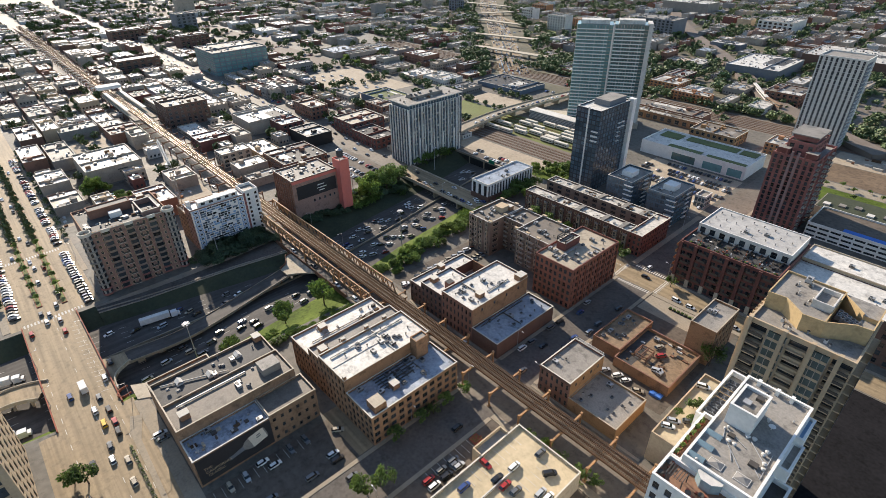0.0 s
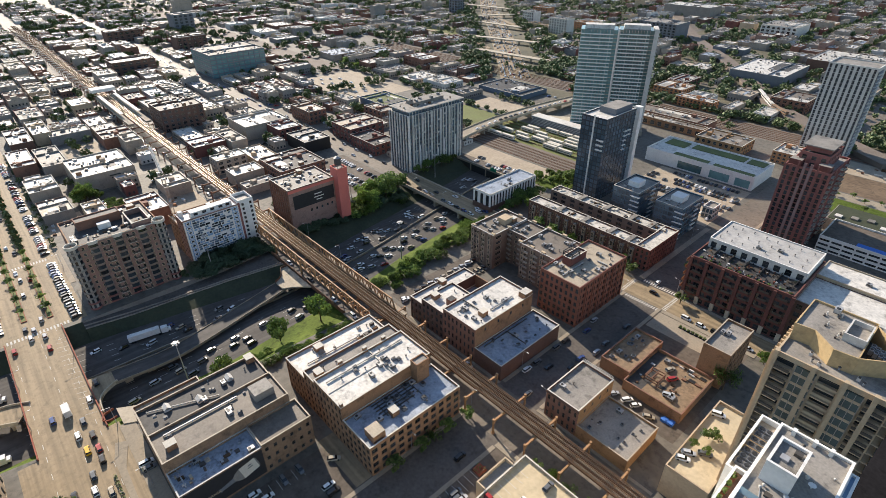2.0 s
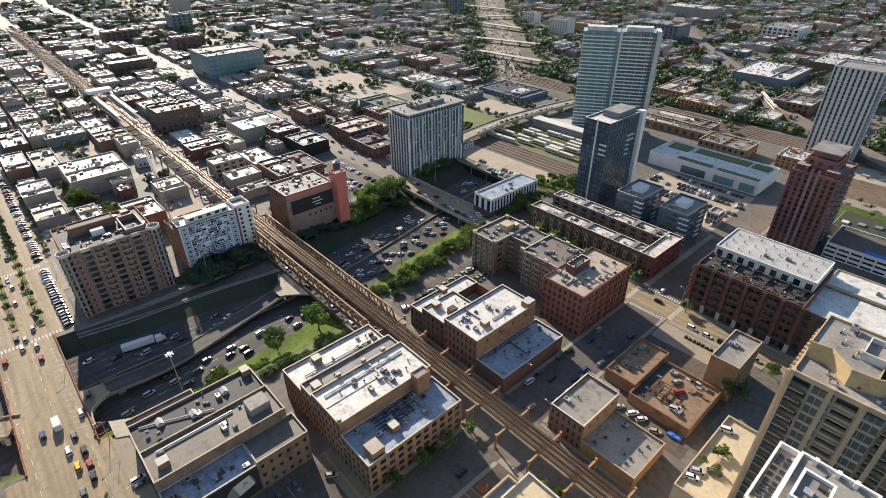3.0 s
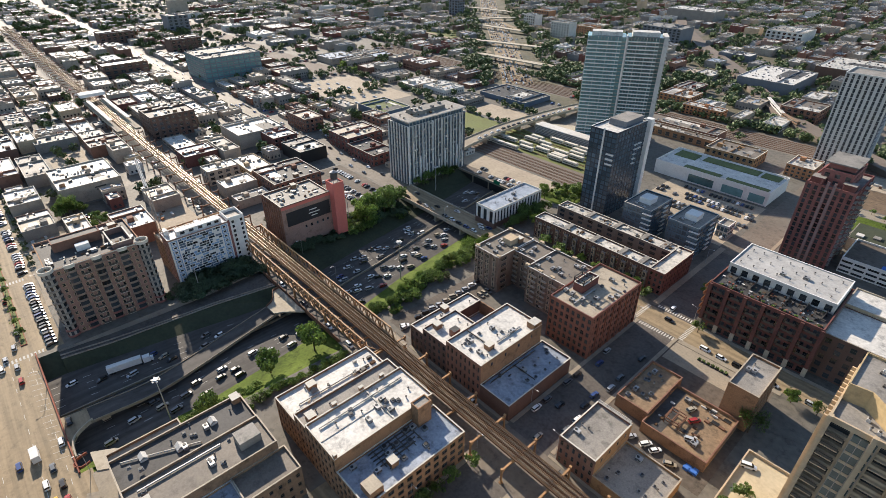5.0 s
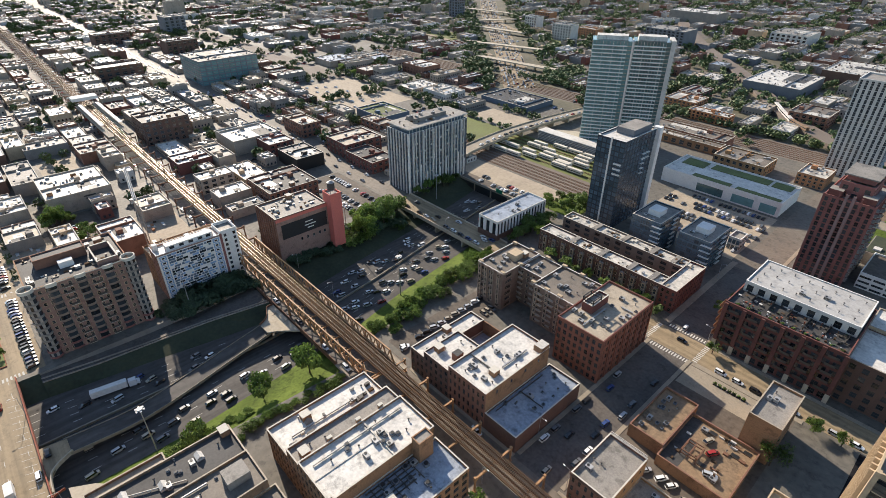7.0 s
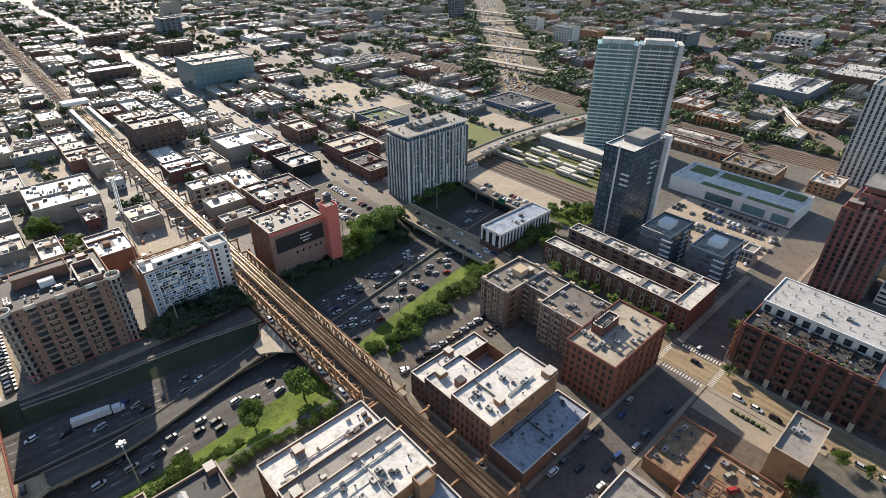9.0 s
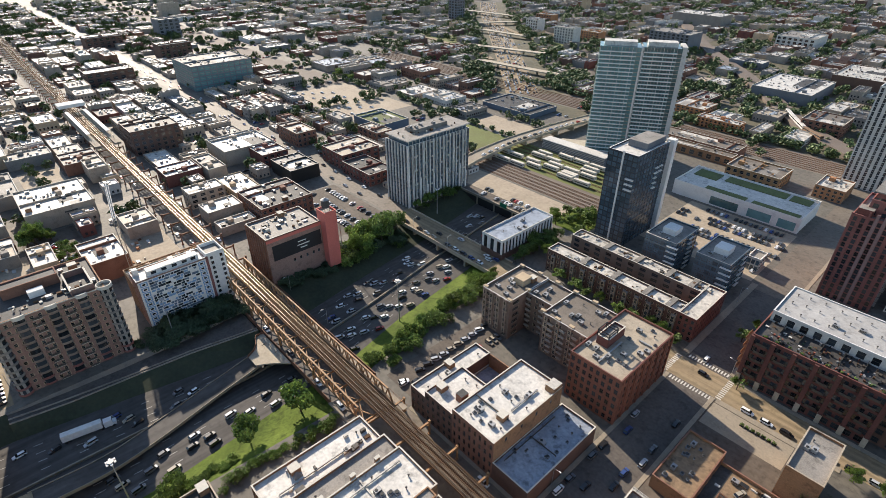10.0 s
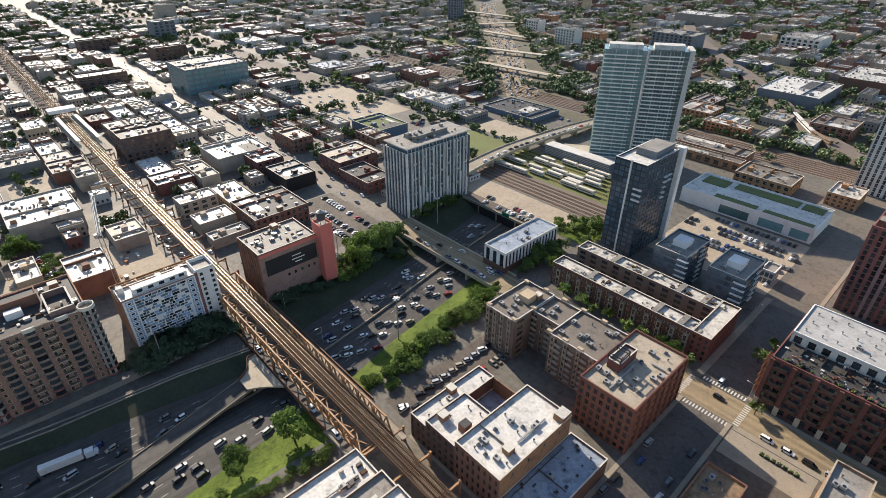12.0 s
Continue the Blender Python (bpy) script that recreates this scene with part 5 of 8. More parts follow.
# ---- mid-distance buildings west of the freeway ----
WEST = [
    ("dark_brick", -550, 139, -517, 176, 20, 5, 6, 7, "darkbrick", "darkroof"), ("pale", -485, 184, -448, 224, 12, 3, 0, 0, "render", "whiteroof"),
    ("red_brick", -448, 203, -425, 224, 11, 3, 0, 4, "brick", "whiteroof"), ("pale", -460, 163, -428, 176, 10, 2, 0, 0, "buff", "greyroof"),
    ("red_brick", -460, 137, -438, 162, 9, 2, 5, 0, "brick", "whiteroof"), ("tan_brick", -408, 137, -394, 160, 11, 3, 3, 4, "buff", "oldroof")]
WEST2 = [
    ("pale", -380, 137, -364, 159, 9, 2, 0, 0, "buff", "oldroof"), ("pale", -357, 137, -346, 159, 6, 1, 0, 0, "buff", "whiteroof"),
    ("brown_brick", -375, 161, -341, 196, 12, 3, 9, 9, "brownbrick", "darkroof"), ("dark", -416, 205, -386, 228, 10, 2, 0, 0, "black", "greyroof"),
    ("red_brick", -411, 246, -382, 280, 12, 3, 5, 5, "brick", "tanroof"), ("red_brick", -380, 244, -345, 265, 9, 2, 8, 4, "brick", "darkroof")]
WEST3 = [
    ("brown_brick", -482, 245, -448, 263, 12, 3, 8, 4, "brownbrick", "tanroof"), ("tan_brick", -470, 53, -426, 90, 12, 1, 0, 0, "buff", "oldroof"),
    ("brown_brick", -370, 67.5, -342, 86.5, 12, 2, 0, 0, "brownbrick", "whiteroof"), ("tan_brick", -402, 95, -379, 112, 8, 2, 0, 0, "buff", "tanroof"),
    ("pale", -392, 47, -367, 58, 8, 1, 0, 0, "cream", "whiteroof"), ("brown_brick", -536, 89, -508.5, 113, 9, 2, 0, 0, "brownbrick", "greyroof"), ("grey", -566, 58, -548, 88, 8, 1, 0, 0, "greypanel", "greyroof")]
WEST4 = [
    ("tan_brick", -507, 99.5, -483, 112, 11, 2, 0, 0, "buff", "brownroof"), ("teal_glass", -735, 247, -676, 316, 27, 5, 8, 10, "slate", "darkroof"),
    ("tan_brick", -184, 452, -147, 478, 9, 2, 8, 5, "yellowbrick", "brownroof"), ("orange_brick", -128, 462, -110, 486, 9, 3, 5, 6, "orange", "oldroof"),
    ("ochre_brick", -300, 473, -188, 484, 7, 1, 16, 0, "tanbrick", "brownroof"), ("brown_brick", -300, 486, -190, 506, 8, 1, 0, 0, "brownbrick", "brownroof"), ("tan_brick", -48, 480, -34, 494, 6, 1, 3, 3, "tanbrick", "tanroof"),
    ("brown_brick", -182, 604, -150, 640, 12, 3, 6, 5, "brownbrick", "brownroof"),
    ("brown_brick", -440, 300, -412, 316, 9, 2, 4, 3, "brownbrick", "tanroof"), ("grey", -467, 314, -426, 346, 9, 1, 0, 0, "bluegrey", "greenroof"), ("dark", -428, 446, -366, 488, 5, 1, 0, 0, "bluegrey", "darkroof"),
    ("grey", -258, 690, -200, 772, 12, 2, 0, 0, "slate", "whiteroof"),
    ("dark_brick", -212, 800, -60, 880, 14, 2, 0, 0, "darkbrick", "oldroof"), ("grey", -338, 826, -296, 850, 8, 1, 0, 0, "slate", "whiteroof"), ("orange_brick", -288, 572, -256, 602, 9, 3, 7, 6, "orange", "oldroof"), ("orange_brick", -252, 550, -214, 564, 9, 3, 10, 4, "orange", "oldroof"), ("red_brick", -290, 606, -268, 640, 9, 3, 5, 7, "brick", "greyroof"),
    ("pale", -250, 570, -226, 590, 7, 2, 0, 0, "offwhite", "whiteroof"), ("pale", -345, 1010, -292, 1070, 16, 3, 7, 0, "offwhite", "greyroof"), ("grey", -474, 858, -412, 900, 24, 6, 9, 0, "slate", "greyroof"), ("grey", -880, 820, -856, 840, 48, 10, 3, 4, "slate", "greyroof"),
    ("pale", -680, 815, -655, 835, 22, 5, 5, 0, "offwhite", "greyroof"), ("pale", -592, 778, -556, 798, 24, 6, 7, 0, "offwhite", "greyroof"), ("orange_brick", -750, 930, -714, 952, 13, 3, 6, 0, "orange", "tanroof"), ("orange_brick", -582, 830, -544, 850, 14, 4, 8, 0, "orange", "tanroof"),
    ("dark_brick", -800, 163, -770, 213, 16, 3, 4, 6, "darkbrick", "oldroof"), ("dark_brick", -900, 275, -872, 318, 18, 3, 0, 6, "darkbrick", "oldroof"), ("dark_brick", -1036, 215, -1005, 265, 16, 3, 0, 6, "darkbrick", "oldroof"), ("grey", -1076, 330, -1045, 364, 26, 5, 0, 4, "slate", "darkroof"),
    ("pale", -90, 900, 40, 960, 12, 1, 0, 0, "cream", "whiteroof"), ("tan_brick", -180, 1000, -60, 1050, 12, 1, 0, 0, "buff", "oldroof"), ("grey", -560, 1100, -470, 1150, 20, 4, 0, 0, "greybrick", "whiteroof")]
WEST4 += [
    ("tan_brick", -458, 25.5, -431, 43, 8, 2, 0, 0, "buff", "whiteroof"), ("grey", -406, 26, -390, 43, 7, 1, 0, 0, "greybrick", "tanroof"), ("brown_brick", -528, 24, -487, 39, 9, 2, 0, 0, "brownbrick", "whiteroof"),
    ("grey", -521, 41, -474, 57, 9, 2, 0, 0, "greybrick", "greyroof"), ("brown_brick", -590, 30, -545, 46, 9, 2, 0, 0, "darkbrick", "whiteroof"), ("pale", -601, 48, -557, 61, 10, 2, 0, 0, "cream", "whiteroof")]
TAKEN = [(-538, 60, -500, 88), (-424, 46, -372, 74), (-600, 318, -478, 395), (-400, 345, -330, 440), (-392, 82, -340, 114), (-400, 24, -372, 46), (-345, 18, -311, 66), (-335, 20, -270, 125), (-310, 130, -270, 180), (-330, 240, -205, 310), (-370, 172, -298, 229), (-290, 400, -200, 470), (-200, 390, -110, 440), (-210, 290, -110, 395), (-125, 495, -85, 530), (-95, 330, -60, 375)]
for kind, x0, y0, x1, y1, h, fl, S, E, wall, roof in WEST + WEST2 + WEST3 + WEST4:
    TAKEN.append((x0 - 2, y0 - 2, x1 + 2, y1 + 2))
    remote = (S or E) and math.hypot((x0 + x1) / 2 + 35, (y0 + y1) / 2 - 28) > 520
    if remote:
        FAR_WINDOWS.append(Mesh("tealglass" if "teal" in kind else "glass", "frame"))
    r = building("commercial_building", "%s flat-roofed commercial building among low blocks" % kind.replace("_", " "), "building", (x0 + x1) / 2, (y0 + y1) / 2,
                 B(x0, y0, x1, y1, h, fl, S=S, E=E, wall=wall, roof=roof, wf=0.86 if "teal" in kind else 0.55, hf=0.78 if "teal" in kind else 0.6, style="teal" if "teal" in kind else "light"))
    if remote:
        place("window_row", FAR_WINDOWS.pop(), r, kind="stuff")
    b = Mesh("steel", "darkframe", wall, "greyroof", "oldroof", "darkroof")
    for k in range(2):
        xa, ya = rng.uniform(x0 + 1, x1 - 6), rng.uniform(y0 + 1, y1 - 6)
        b.box(xa, ya, h - 0.9, rng.uniform(xa + 3, x1 - 1), rng.uniform(ya + 3, y1 - 1), h - 0.86 + 0.02 * k, rng.choice((3, 4, 4, 5)), False)
    for k in range(5 + int((x1 - x0) * (y1 - y0) / 90)):
        x, y, q = rng.uniform(x0 + 1.5, x1 - 3), rng.uniform(y0 + 1.5, y1 - 3), rng.uniform(0.5, 2.0)
        b.box(x, y, h - 0.9, x + q, y + q * rng.uniform(0.6, 1.6), h - 0.9 + rng.uniform(0.4, 1.8), rng.choice((0, 0, 0, 1, 2)), False)
    if x1 - x0 > 20:
        x = rng.uniform(x0 + 6, x1 - 6)
        b.box(x, y0 + 0.4, h - 0.9, x + 0.4, y1 - 0.4, h + 0.5, 2, False)
    x, y = rng.uniform(x0 + 2, x1 - 6), rng.uniform(y0 + 2, y1 - 6)
    b.box(x, y, h - 0.9, x + 3.6, y + 3.2, h + 1.8, 2, False)
    place("roof_clutter", b, r, kind="stuff")

# ---- the rest of the city in blocks ----
WALLS = ["brick", "darkbrick", "brownbrick", "buff", "render", "cream", "offwhite", "greypanel", "stucco"]
ROOFS = ["whiteroof", "greyroof", "tanroof", "darkroof", "oldroof", "bluetar"]
WALL_WORDS = ("red brick", "dark brick", "brown brick", "tan brick", "grey brick", "cream", "pale concrete", "slate grey", "salmon stucco")
ROOF_WORDS = ("white", "grey", "tan", "dark", "patched", "blue-grey")
EMB = [(-60, 512), (-130, 566), (-185, 618), (-283, 756), (-393, 890), (-520, 1080)]
FREE = [(-430, 500), (-486, 533), (-554, 599), (-660, 699), (-811, 838), (-1014, 1040)]


def near_freeway(x, y):
    for (xa, ya), (xb, yb) in zip(FREE, FREE[1:]):
        d = Vector((xb - xa, yb - ya))
        t = max(0, min(1, ((x - xa) * d.x + (y - ya) * d.y) / d.length_squared))
        if math.hypot(x - xa - d.x * t - 14, y - ya - d.y * t - 20) < 50:
            return True
    for (xa, ya), (xb, yb) in zip(EMB, EMB[1:]):
        d = Vector((xb - xa, yb - ya))
        t = max(0, min(1, ((x - xa) * d.x + (y - ya) * d.y) / d.length_squared))
        if math.hypot(x - xa - d.x * t, y - ya - d.y * t) < 15:
            return True
    return False


def taken(x0, y0, x1, y1):
    return any(x0 < q[2] and x1 > q[0] and y0 < q[3] and y1 > q[1] for q in TAKEN)


def simple(b, x0, y0, x1, y1, h, w, r, windows):
    """A flat-roofed block with parapet, roof lights and window openings, into one mesh."""
    t, p = 0.4, 0.8
    for q in (((x0, y0), (x1, y0)), ((x1, y0), (x1, y1)), ((x1, y1), (x0, y1)), ((x0, y1), (x0, y0))):
        b.face([(*q[0], 0), (*q[1], 0), (*q[1], h), (*q[0], h)], w)
    o = [(x0, y0), (x1, y0), (x1, y1), (x0, y1)]
    n = [(x0 + t, y0 + t), (x1 - t, y0 + t), (x1 - t, y1 - t), (x0 + t, y1 - t)]
    for i in range(4):
        j = (i + 1) % 4
        b.face([(*o[i], h), (*o[j], h), (*n[j], h), (*n[i], h)], w)
        b.face([(*n[j], h - p), (*n[i], h - p), (*n[i], h), (*n[j], h)], w)
    b.face([(*c, h - p) for c in n], r)
    for k in range(rng.choice((0, 1, 1, 2))):
        xa, ya = rng.uniform(x0 + t, x1 - 4), rng.uniform(y0 + t, y1 - 4)
        xb, yb = rng.uniform(xa + 2, x1 - t), rng.uniform(ya + 2, y1 - t)
        b.face([(xa, ya, h - p + 0.03 + 0.01 * k), (xb, ya, h - p + 0.03 + 0.01 * k), (xb, yb, h - p + 0.03 + 0.01 * k), (xa, yb, h - p + 0.03 + 0.01 * k)], 9 + rng.randrange(6))
    for k in range(rng.randint(2, 6) + int((x1 - x0) * (y1 - y0) / 70)):
        x, y, s = rng.uniform(x0 + 2, x1 - 4), rng.uniform(y0 + 2, y1 - 4), rng.uniform(0.7, 2.4)
        b.box(x, y, h - p, x + s, y + s * rng.uniform(0.6, 1.4), h - p + rng.uniform(0.5, 2.0), STEEL_I if rng.random() < 0.6 else rng.choice((w, 4, 6)))
    if rng.random() < 0.3:
        x = rng.uniform(x0 + 2, x1 - 2)
        b.box(x, y0 + t, h - p, x + 0.35, y1 - t, h + 0.35, w)
    if rng.random() < 0.25 and x1 - x0 > 9 and y1 - y0 > 12:
        x, y = rng.uniform(x0 + 1.5, x1 - 7), rng.uniform(y0 + 1.5, y1 - 8)
        b.box(x, y, h - p, x + rng.uniform(3, 5), y + rng.uniform(3, 6), h + rng.uniform(1.2, 2.6), rng.choice((w, 6, 4)))
    if windows:
        for z in [1.2 + 3.4 * k for k in range(max(1, int((h - 1) / 3.5)))]:
            y = y0 + 1.5
            while y < y1 - 2:
                b.box(x1, y, z, x1 + 0.05, y + 1.3, z + 1.7, GLASS_I, False)
                y += 3.0
            x = x0 + 1.5
            while x < x1 - 2:
                b.box(x, y0 - 0.05, z, x + 1.3, y0, z + 1.7, GLASS_I, False)
                x += 3.0


def in_view(x, y):
    """Whether the place lies in the wide wedge that the walk looks over."""
    dx, dy = x + 30, y - 25
    f = -0.737 * dx + 0.676 * dy
    s = 0.676 * dx + 0.737 * dy
    return 60 < f < 1950 and abs(s) < f * 1.12 + 60


ALLM = WALLS + ROOFS + ["steel", "glass"]
STEEL_I, GLASS_I = len(WALLS) + len(ROOFS), len(WALLS) + len(ROOFS) + 1
dense = lambda x1, y0: x1 < -300 and y0 < 370
rows = [(-420, -330), (-315, -230), (-215, -130), (-112, -22), (26, 112), (139, 226), (246, 314), (318, 354), (360, 397), (404, 500), (506, 546), (550, 640), (655, 735), (750, 830), (845, 925), (940, 1020), (1035, 1115), (1130, 1210), (1225, 1305), (1320, 1400), (1415, 1495), (1510, 1590), (1605, 1685)]
far_mesh, park_spots, singles, FOOT = Mesh(*ALLM), [], 0, []
cols = [(-345 - 88 * k, -345 - 88 * k + 74) for k in range(16)] + [(-258, -196), (-180, -116), (-88, -20), (-5, 70), (85, 160), (175, 250)]
for x0, x1 in cols:
    for y0, y1 in rows:
        if x1 > -300 and y0 < 440 or x1 > -420 and y0 in (318, 360) or x1 > -720 and y0 == 506 or y0 == 360:
            continue
        res = y0 > 540 or x1 < -900
        y = y0
        bands = 4 if dense(x1, y0) and y1 - y0 > 60 else (2 if y1 - y0 > 60 else 1)
        for bnd in range(bands):
            ya = y0 + (y1 - y0) / bands * bnd
            yb = ya + (y1 - y0) / bands - (rng.uniform(0, 4) if dense(x1, y0) else rng.uniform(3, 9))
            x = x0
            while x < x1 - 6:
                w = rng.uniform(7, 24) if res else rng.choice((rng.uniform(8, 16), rng.uniform(12, 30), rng.uniform(20, 44)))
                xe = min(x + w, x1)
                dep = (yb - ya) * rng.uniform(0.7 if dense(x1, y0) else 0.55, 1.0)
                yc = ya if rng.random() < 0.5 else yb - dep
                cx, cy = (x + xe) / 2, yc + dep / 2
                if not in_view(cx, cy) or taken(x, yc, xe, yc + dep) or near_freeway(cx, cy) or xe - x < 5:
                    x = xe + 1
                    continue
                if rng.random() < (0.3 if res else 0.15):
                    park_spots.append((cx, cy, xe - x, dep))
                    x = xe + 1
                    continue
                h = rng.choice((4.5, 5, 5.5, 6, 6.5, 7.5, 9, 11)) if not res else rng.choice((5, 6, 6.5, 7.5, 9))
                if x > -430 and y0 > 540:
                    h = rng.choice((5, 6, 7, 8, 9, 11))
                if rng.random() < 0.02 and math.hypot(x, yc) > 950:
                    h += rng.uniform(8, 18)
                wi, ri = rng.choices(range(9), (0.7, 1.4, 2.2, 3.6, 4.2, 1.8, 1.0, 3.0, 0.6))[0], rng.choices(range(6), (3.8, 5, 4, 3.2, 5.5, 2))[0] + 9
                dist = math.hypot(cx + 30, cy - 25)
                FOOT.append((x, yc, xe, yc + dep))
                if dist < 640 and singles < 215:
                    singles += 1
                    b = Mesh(*ALLM)
                    simple(b, x, yc, xe, yc + dep, h, wi, ri, True)
                    place("commercial_building", b, label="low %s building with a %s flat roof" % (WALL_WORDS[wi], ROOF_WORDS[ri - 9]), category="building", group="low city blocks")
                else:
                    simple(far_mesh, x, yc, xe, yc + dep, h, wi, ri, dist < 760)
                x = xe + rng.choice((0, 0, 0.5, 2, 6))
# sheds and small annexes in the gaps of the dense blocks
BARE = [(-346, 18, -268, 125), (-310, 130, -268, 226), (-372, 172, -298, 229), (-392, 82, -340, 114), (-400, 24, -372, 46)]
small = Mesh(*ALLM)
for k in range(2600):
    x, y = rng.uniform(-760, -312), rng.choice((rng.uniform(27, 108), rng.uniform(140, 222), rng.uniform(248, 312)))
    w, d = rng.uniform(5, 14), rng.uniform(5, 14)
    q = (x, y, x + w, y + d)
    if any(q[0] < p[2] + 0.6 and q[2] > p[0] - 0.6 and q[1] < p[3] + 0.6 and q[3] > p[1] - 0.6 for p in FOOT + TAKEN + BARE) or any(x < c1 + 13 and x + w > c1 + 1 for _, c1 in cols):
        continue
    FOOT.append(q)
    if rng.random() < 0.72:
        simple(small, *q, rng.choice((3.5, 4, 5, 6, 7.5)), rng.choices(range(9), (0.6, 1, 2, 3.5, 4, 2, 1, 3, 0.6))[0], rng.randrange(6) + 9, True)
    else:
        park_spots.append((x + w / 2, y + d / 2, w, d))
place("low_sheds", small, label="small flat-roofed sheds and annexes between larger blocks", category="sheds", kind="stuff")
place("far_buildings", far_mesh, label="countless low flat-roofed buildings of the distant city", category="buildings", kind="stuff")

# street grid of the distance
for k, (x0, x1) in enumerate(cols):
    if x1 < -300:
        sheet("road_side_street", "oldstreet", x1 + 2, -420, x1 + 12, 316, 0.016, "narrow side street between low blocks")
        if x1 < -430:
            sheet("road_side_street", "oldstreet", x1 + 2, 555, x1 + 12, 1305, 0.016, "narrow tree-lined side street")
for (ya, yb), (yc, yd) in zip(rows, rows[1:]):
    if yb not in (-22, 112, 226, 314, 354, 397, 500, 546):
        sheet("road_far_street", "oldstreet", -1700, yb + 2, -300 if yb < 300 else -20, yc - 2, 0.018, "distant city street")

# ---- far freeway with heavy traffic ----
b = Mesh("street")
FW = [(-430, 512), (-472, 553), (-540, 619), (-646, 719), (-720, 788), (-797, 858), (-844, 902), (-1000, 1060)]
ribbon(b, [(x, y, 0.05) for x, y in FW], -18.5, 18.5, -0.02, 0.0)
place("road_far_freeway", b, label="distant sunlit freeway full of traffic", kind="structure")
b = Mesh("scrub")
ribbon(b, [(x, y, 0.03) for x, y in FW], -46, -18.5, -0.02, 0.0)
ribbon(b, [(x, y, 0.03) for x, y in FW], 18.5, 34, -0.02, 0.0)
place("grass_far_verge", b, label="dull green verges of the distant freeway", kind="structure")
for (x, y), (u, v) in (((-503, 587), (0.994, 0.108)), ((-590, 661), (0.962, 0.272)), ((-694, 756), (0.996, 0.083)), ((-767, 820), (0.49, 0.872)), ((-845, 907), (0.992, 0.124))):
    r = root("road_bridge", x, y, 0, "grey overpass across the distant freeway", "bridge")
    d = Vector((u, v, 0))
    b = Mesh("concrete")
    ribbon(b, [tuple(Vector((x, y, 6)) - d * 62), tuple(Vector((x, y, 6)) + d * 62)], -5, 5, -1.2, 0)
    place("deck", b, r)
    for o in (-30, 0, 30):
        p = Vector((x, y, 0)) + d * o
        b = Mesh("concrete")
        b.box(p.x - 1, p.y - 1, 0.06, p.x + 1, p.y + 1, 4.8)
        place("pier", b, r)
b = Mesh("street")
ribbon(b, smooth([(-790, 850, 1), (-700, 803, 1), (-626, 772, 1), (-528, 728, 1), (-470, 722, 1)]), -5, 5, -1, 0)
ribbon(b, smooth([(-800, 640, 0.6), (-758, 651, 1), (-704, 646, 1), (-633, 641, 1), (-570, 612, 0.6)]), -4, 4, -1, 0)
place("road_slip", b, label="curved slip road leaving the distant freeway", kind="structure")
sheet("grass_slip", "drygrass", -690, 740, -545, 800, 0.02, "dry green verge inside the slip road")
sheet("grass_loop", "drygrass", -790, 645, -690, 700, 0.02, "dry green interchange loop")
sheet("ground_rail_corridor", "ballast", -1700, 364, -604, 396, 0.022, "wide brown rail corridor between far blocks")
sheet("ground_scrub_north", "scrub", -425, 547, 300, 1010, 0.008, "scrubby green and brown ground beyond the tracks")
sheet("ground_scrub_yard", "scrub", -425, 480, -305, 508, 0.008, "weedy ground beside the tracks")
# railway embankment curving away on the north side
b = Mesh("ballast")
ribbon(b, smooth([(x, y, 4) for x, y in EMB]), -9, 9, -4, 0)
place("ground_embankment", b, label="brown railway embankment curving north", kind="structure")

# commuter train standing on the curved embankment
train = root("commuter_train", -180, 605, 4, "white commuter train on the railway embankment", "train")
for i, (p, q) in enumerate((((-205, 641), (-191, 618.5)), ((-190.4, 617.5), (-175.6, 595)), ((-174.9, 594), (-156.5, 577.5)))):
    b = Mesh("offwhite" if i < 2 else "warehouse")
    ribbon(b, [(*p, 4), (*q, 4)], -1.5, 1.5, 0.7, 3.9)
    car_body = place("carriage", b, train)
    b = Mesh("glass")
    ribbon(b, [(*p, 4), (*q, 4)], -1.54, 1.54, 2.2, 3.0)
    place("window_band", b, car_body)

# ---- building site west of the freeway ----
sheet("ground_sandy_yard", "dirt", -537, 61, -501, 87, 0.03, "bare sandy yard between low blocks")
sheet("pavement_yard_lot", "lot", -423, 46, -373, 74, 0.03, "open asphalt lot with parked cars")
sheet("ground_yard_rubble", "dirt", -386, 46, -372, 66, 0.036, "patch of bare earth in the lot")
sheet("ground_site", "dirt", -391, 84, -341, 113, 0.03, "brown excavated building site")
sheet("ground_store_yard", "dirt", -400, 24, -372, 46, 0.03, "dusty yard with stacked materials")
crane = root("tower_crane", -324, 83.5, 0, "pale lattice tower crane standing behind the hotel", "crane")
b = Mesh("concrete")
b.box(-326, 81.5, 0, -322, 85.5, 0.8)
place("base", b, crane)
CZ = 41.0
for dx, dy in ((-0.8, -0.8), (0.8, -0.8), (0.8, 0.8), (-0.8, 0.8)):
    b = Mesh("frame")
    b.beam((-324 + dx, 83.5 + dy, 0.8), (-324 + dx, 83.5 + dy, CZ), 0.2)
    place("mast_chord", b, crane)
for k in range(23):
    z, q, f = 0.8 + 1.75 * k, 0.8 + 1.75 * (k + 1), (-1) ** k
    b = Mesh("frame")
    b.beam((-324 - 0.8 * f, 82.7, z), (-324 + 0.8 * f, 82.7, q), 0.12)
    b.beam((-323.2, 83.5 - 0.8 * f, z), (-323.2, 83.5 + 0.8 * f, q), 0.12)
    place("mast_brace", b, crane)
JD = Vector((-0.985, 0.17, 0))
JS = Vector((0.17, 0.985, 0))
JO = Vector((-324, 83.5, CZ))
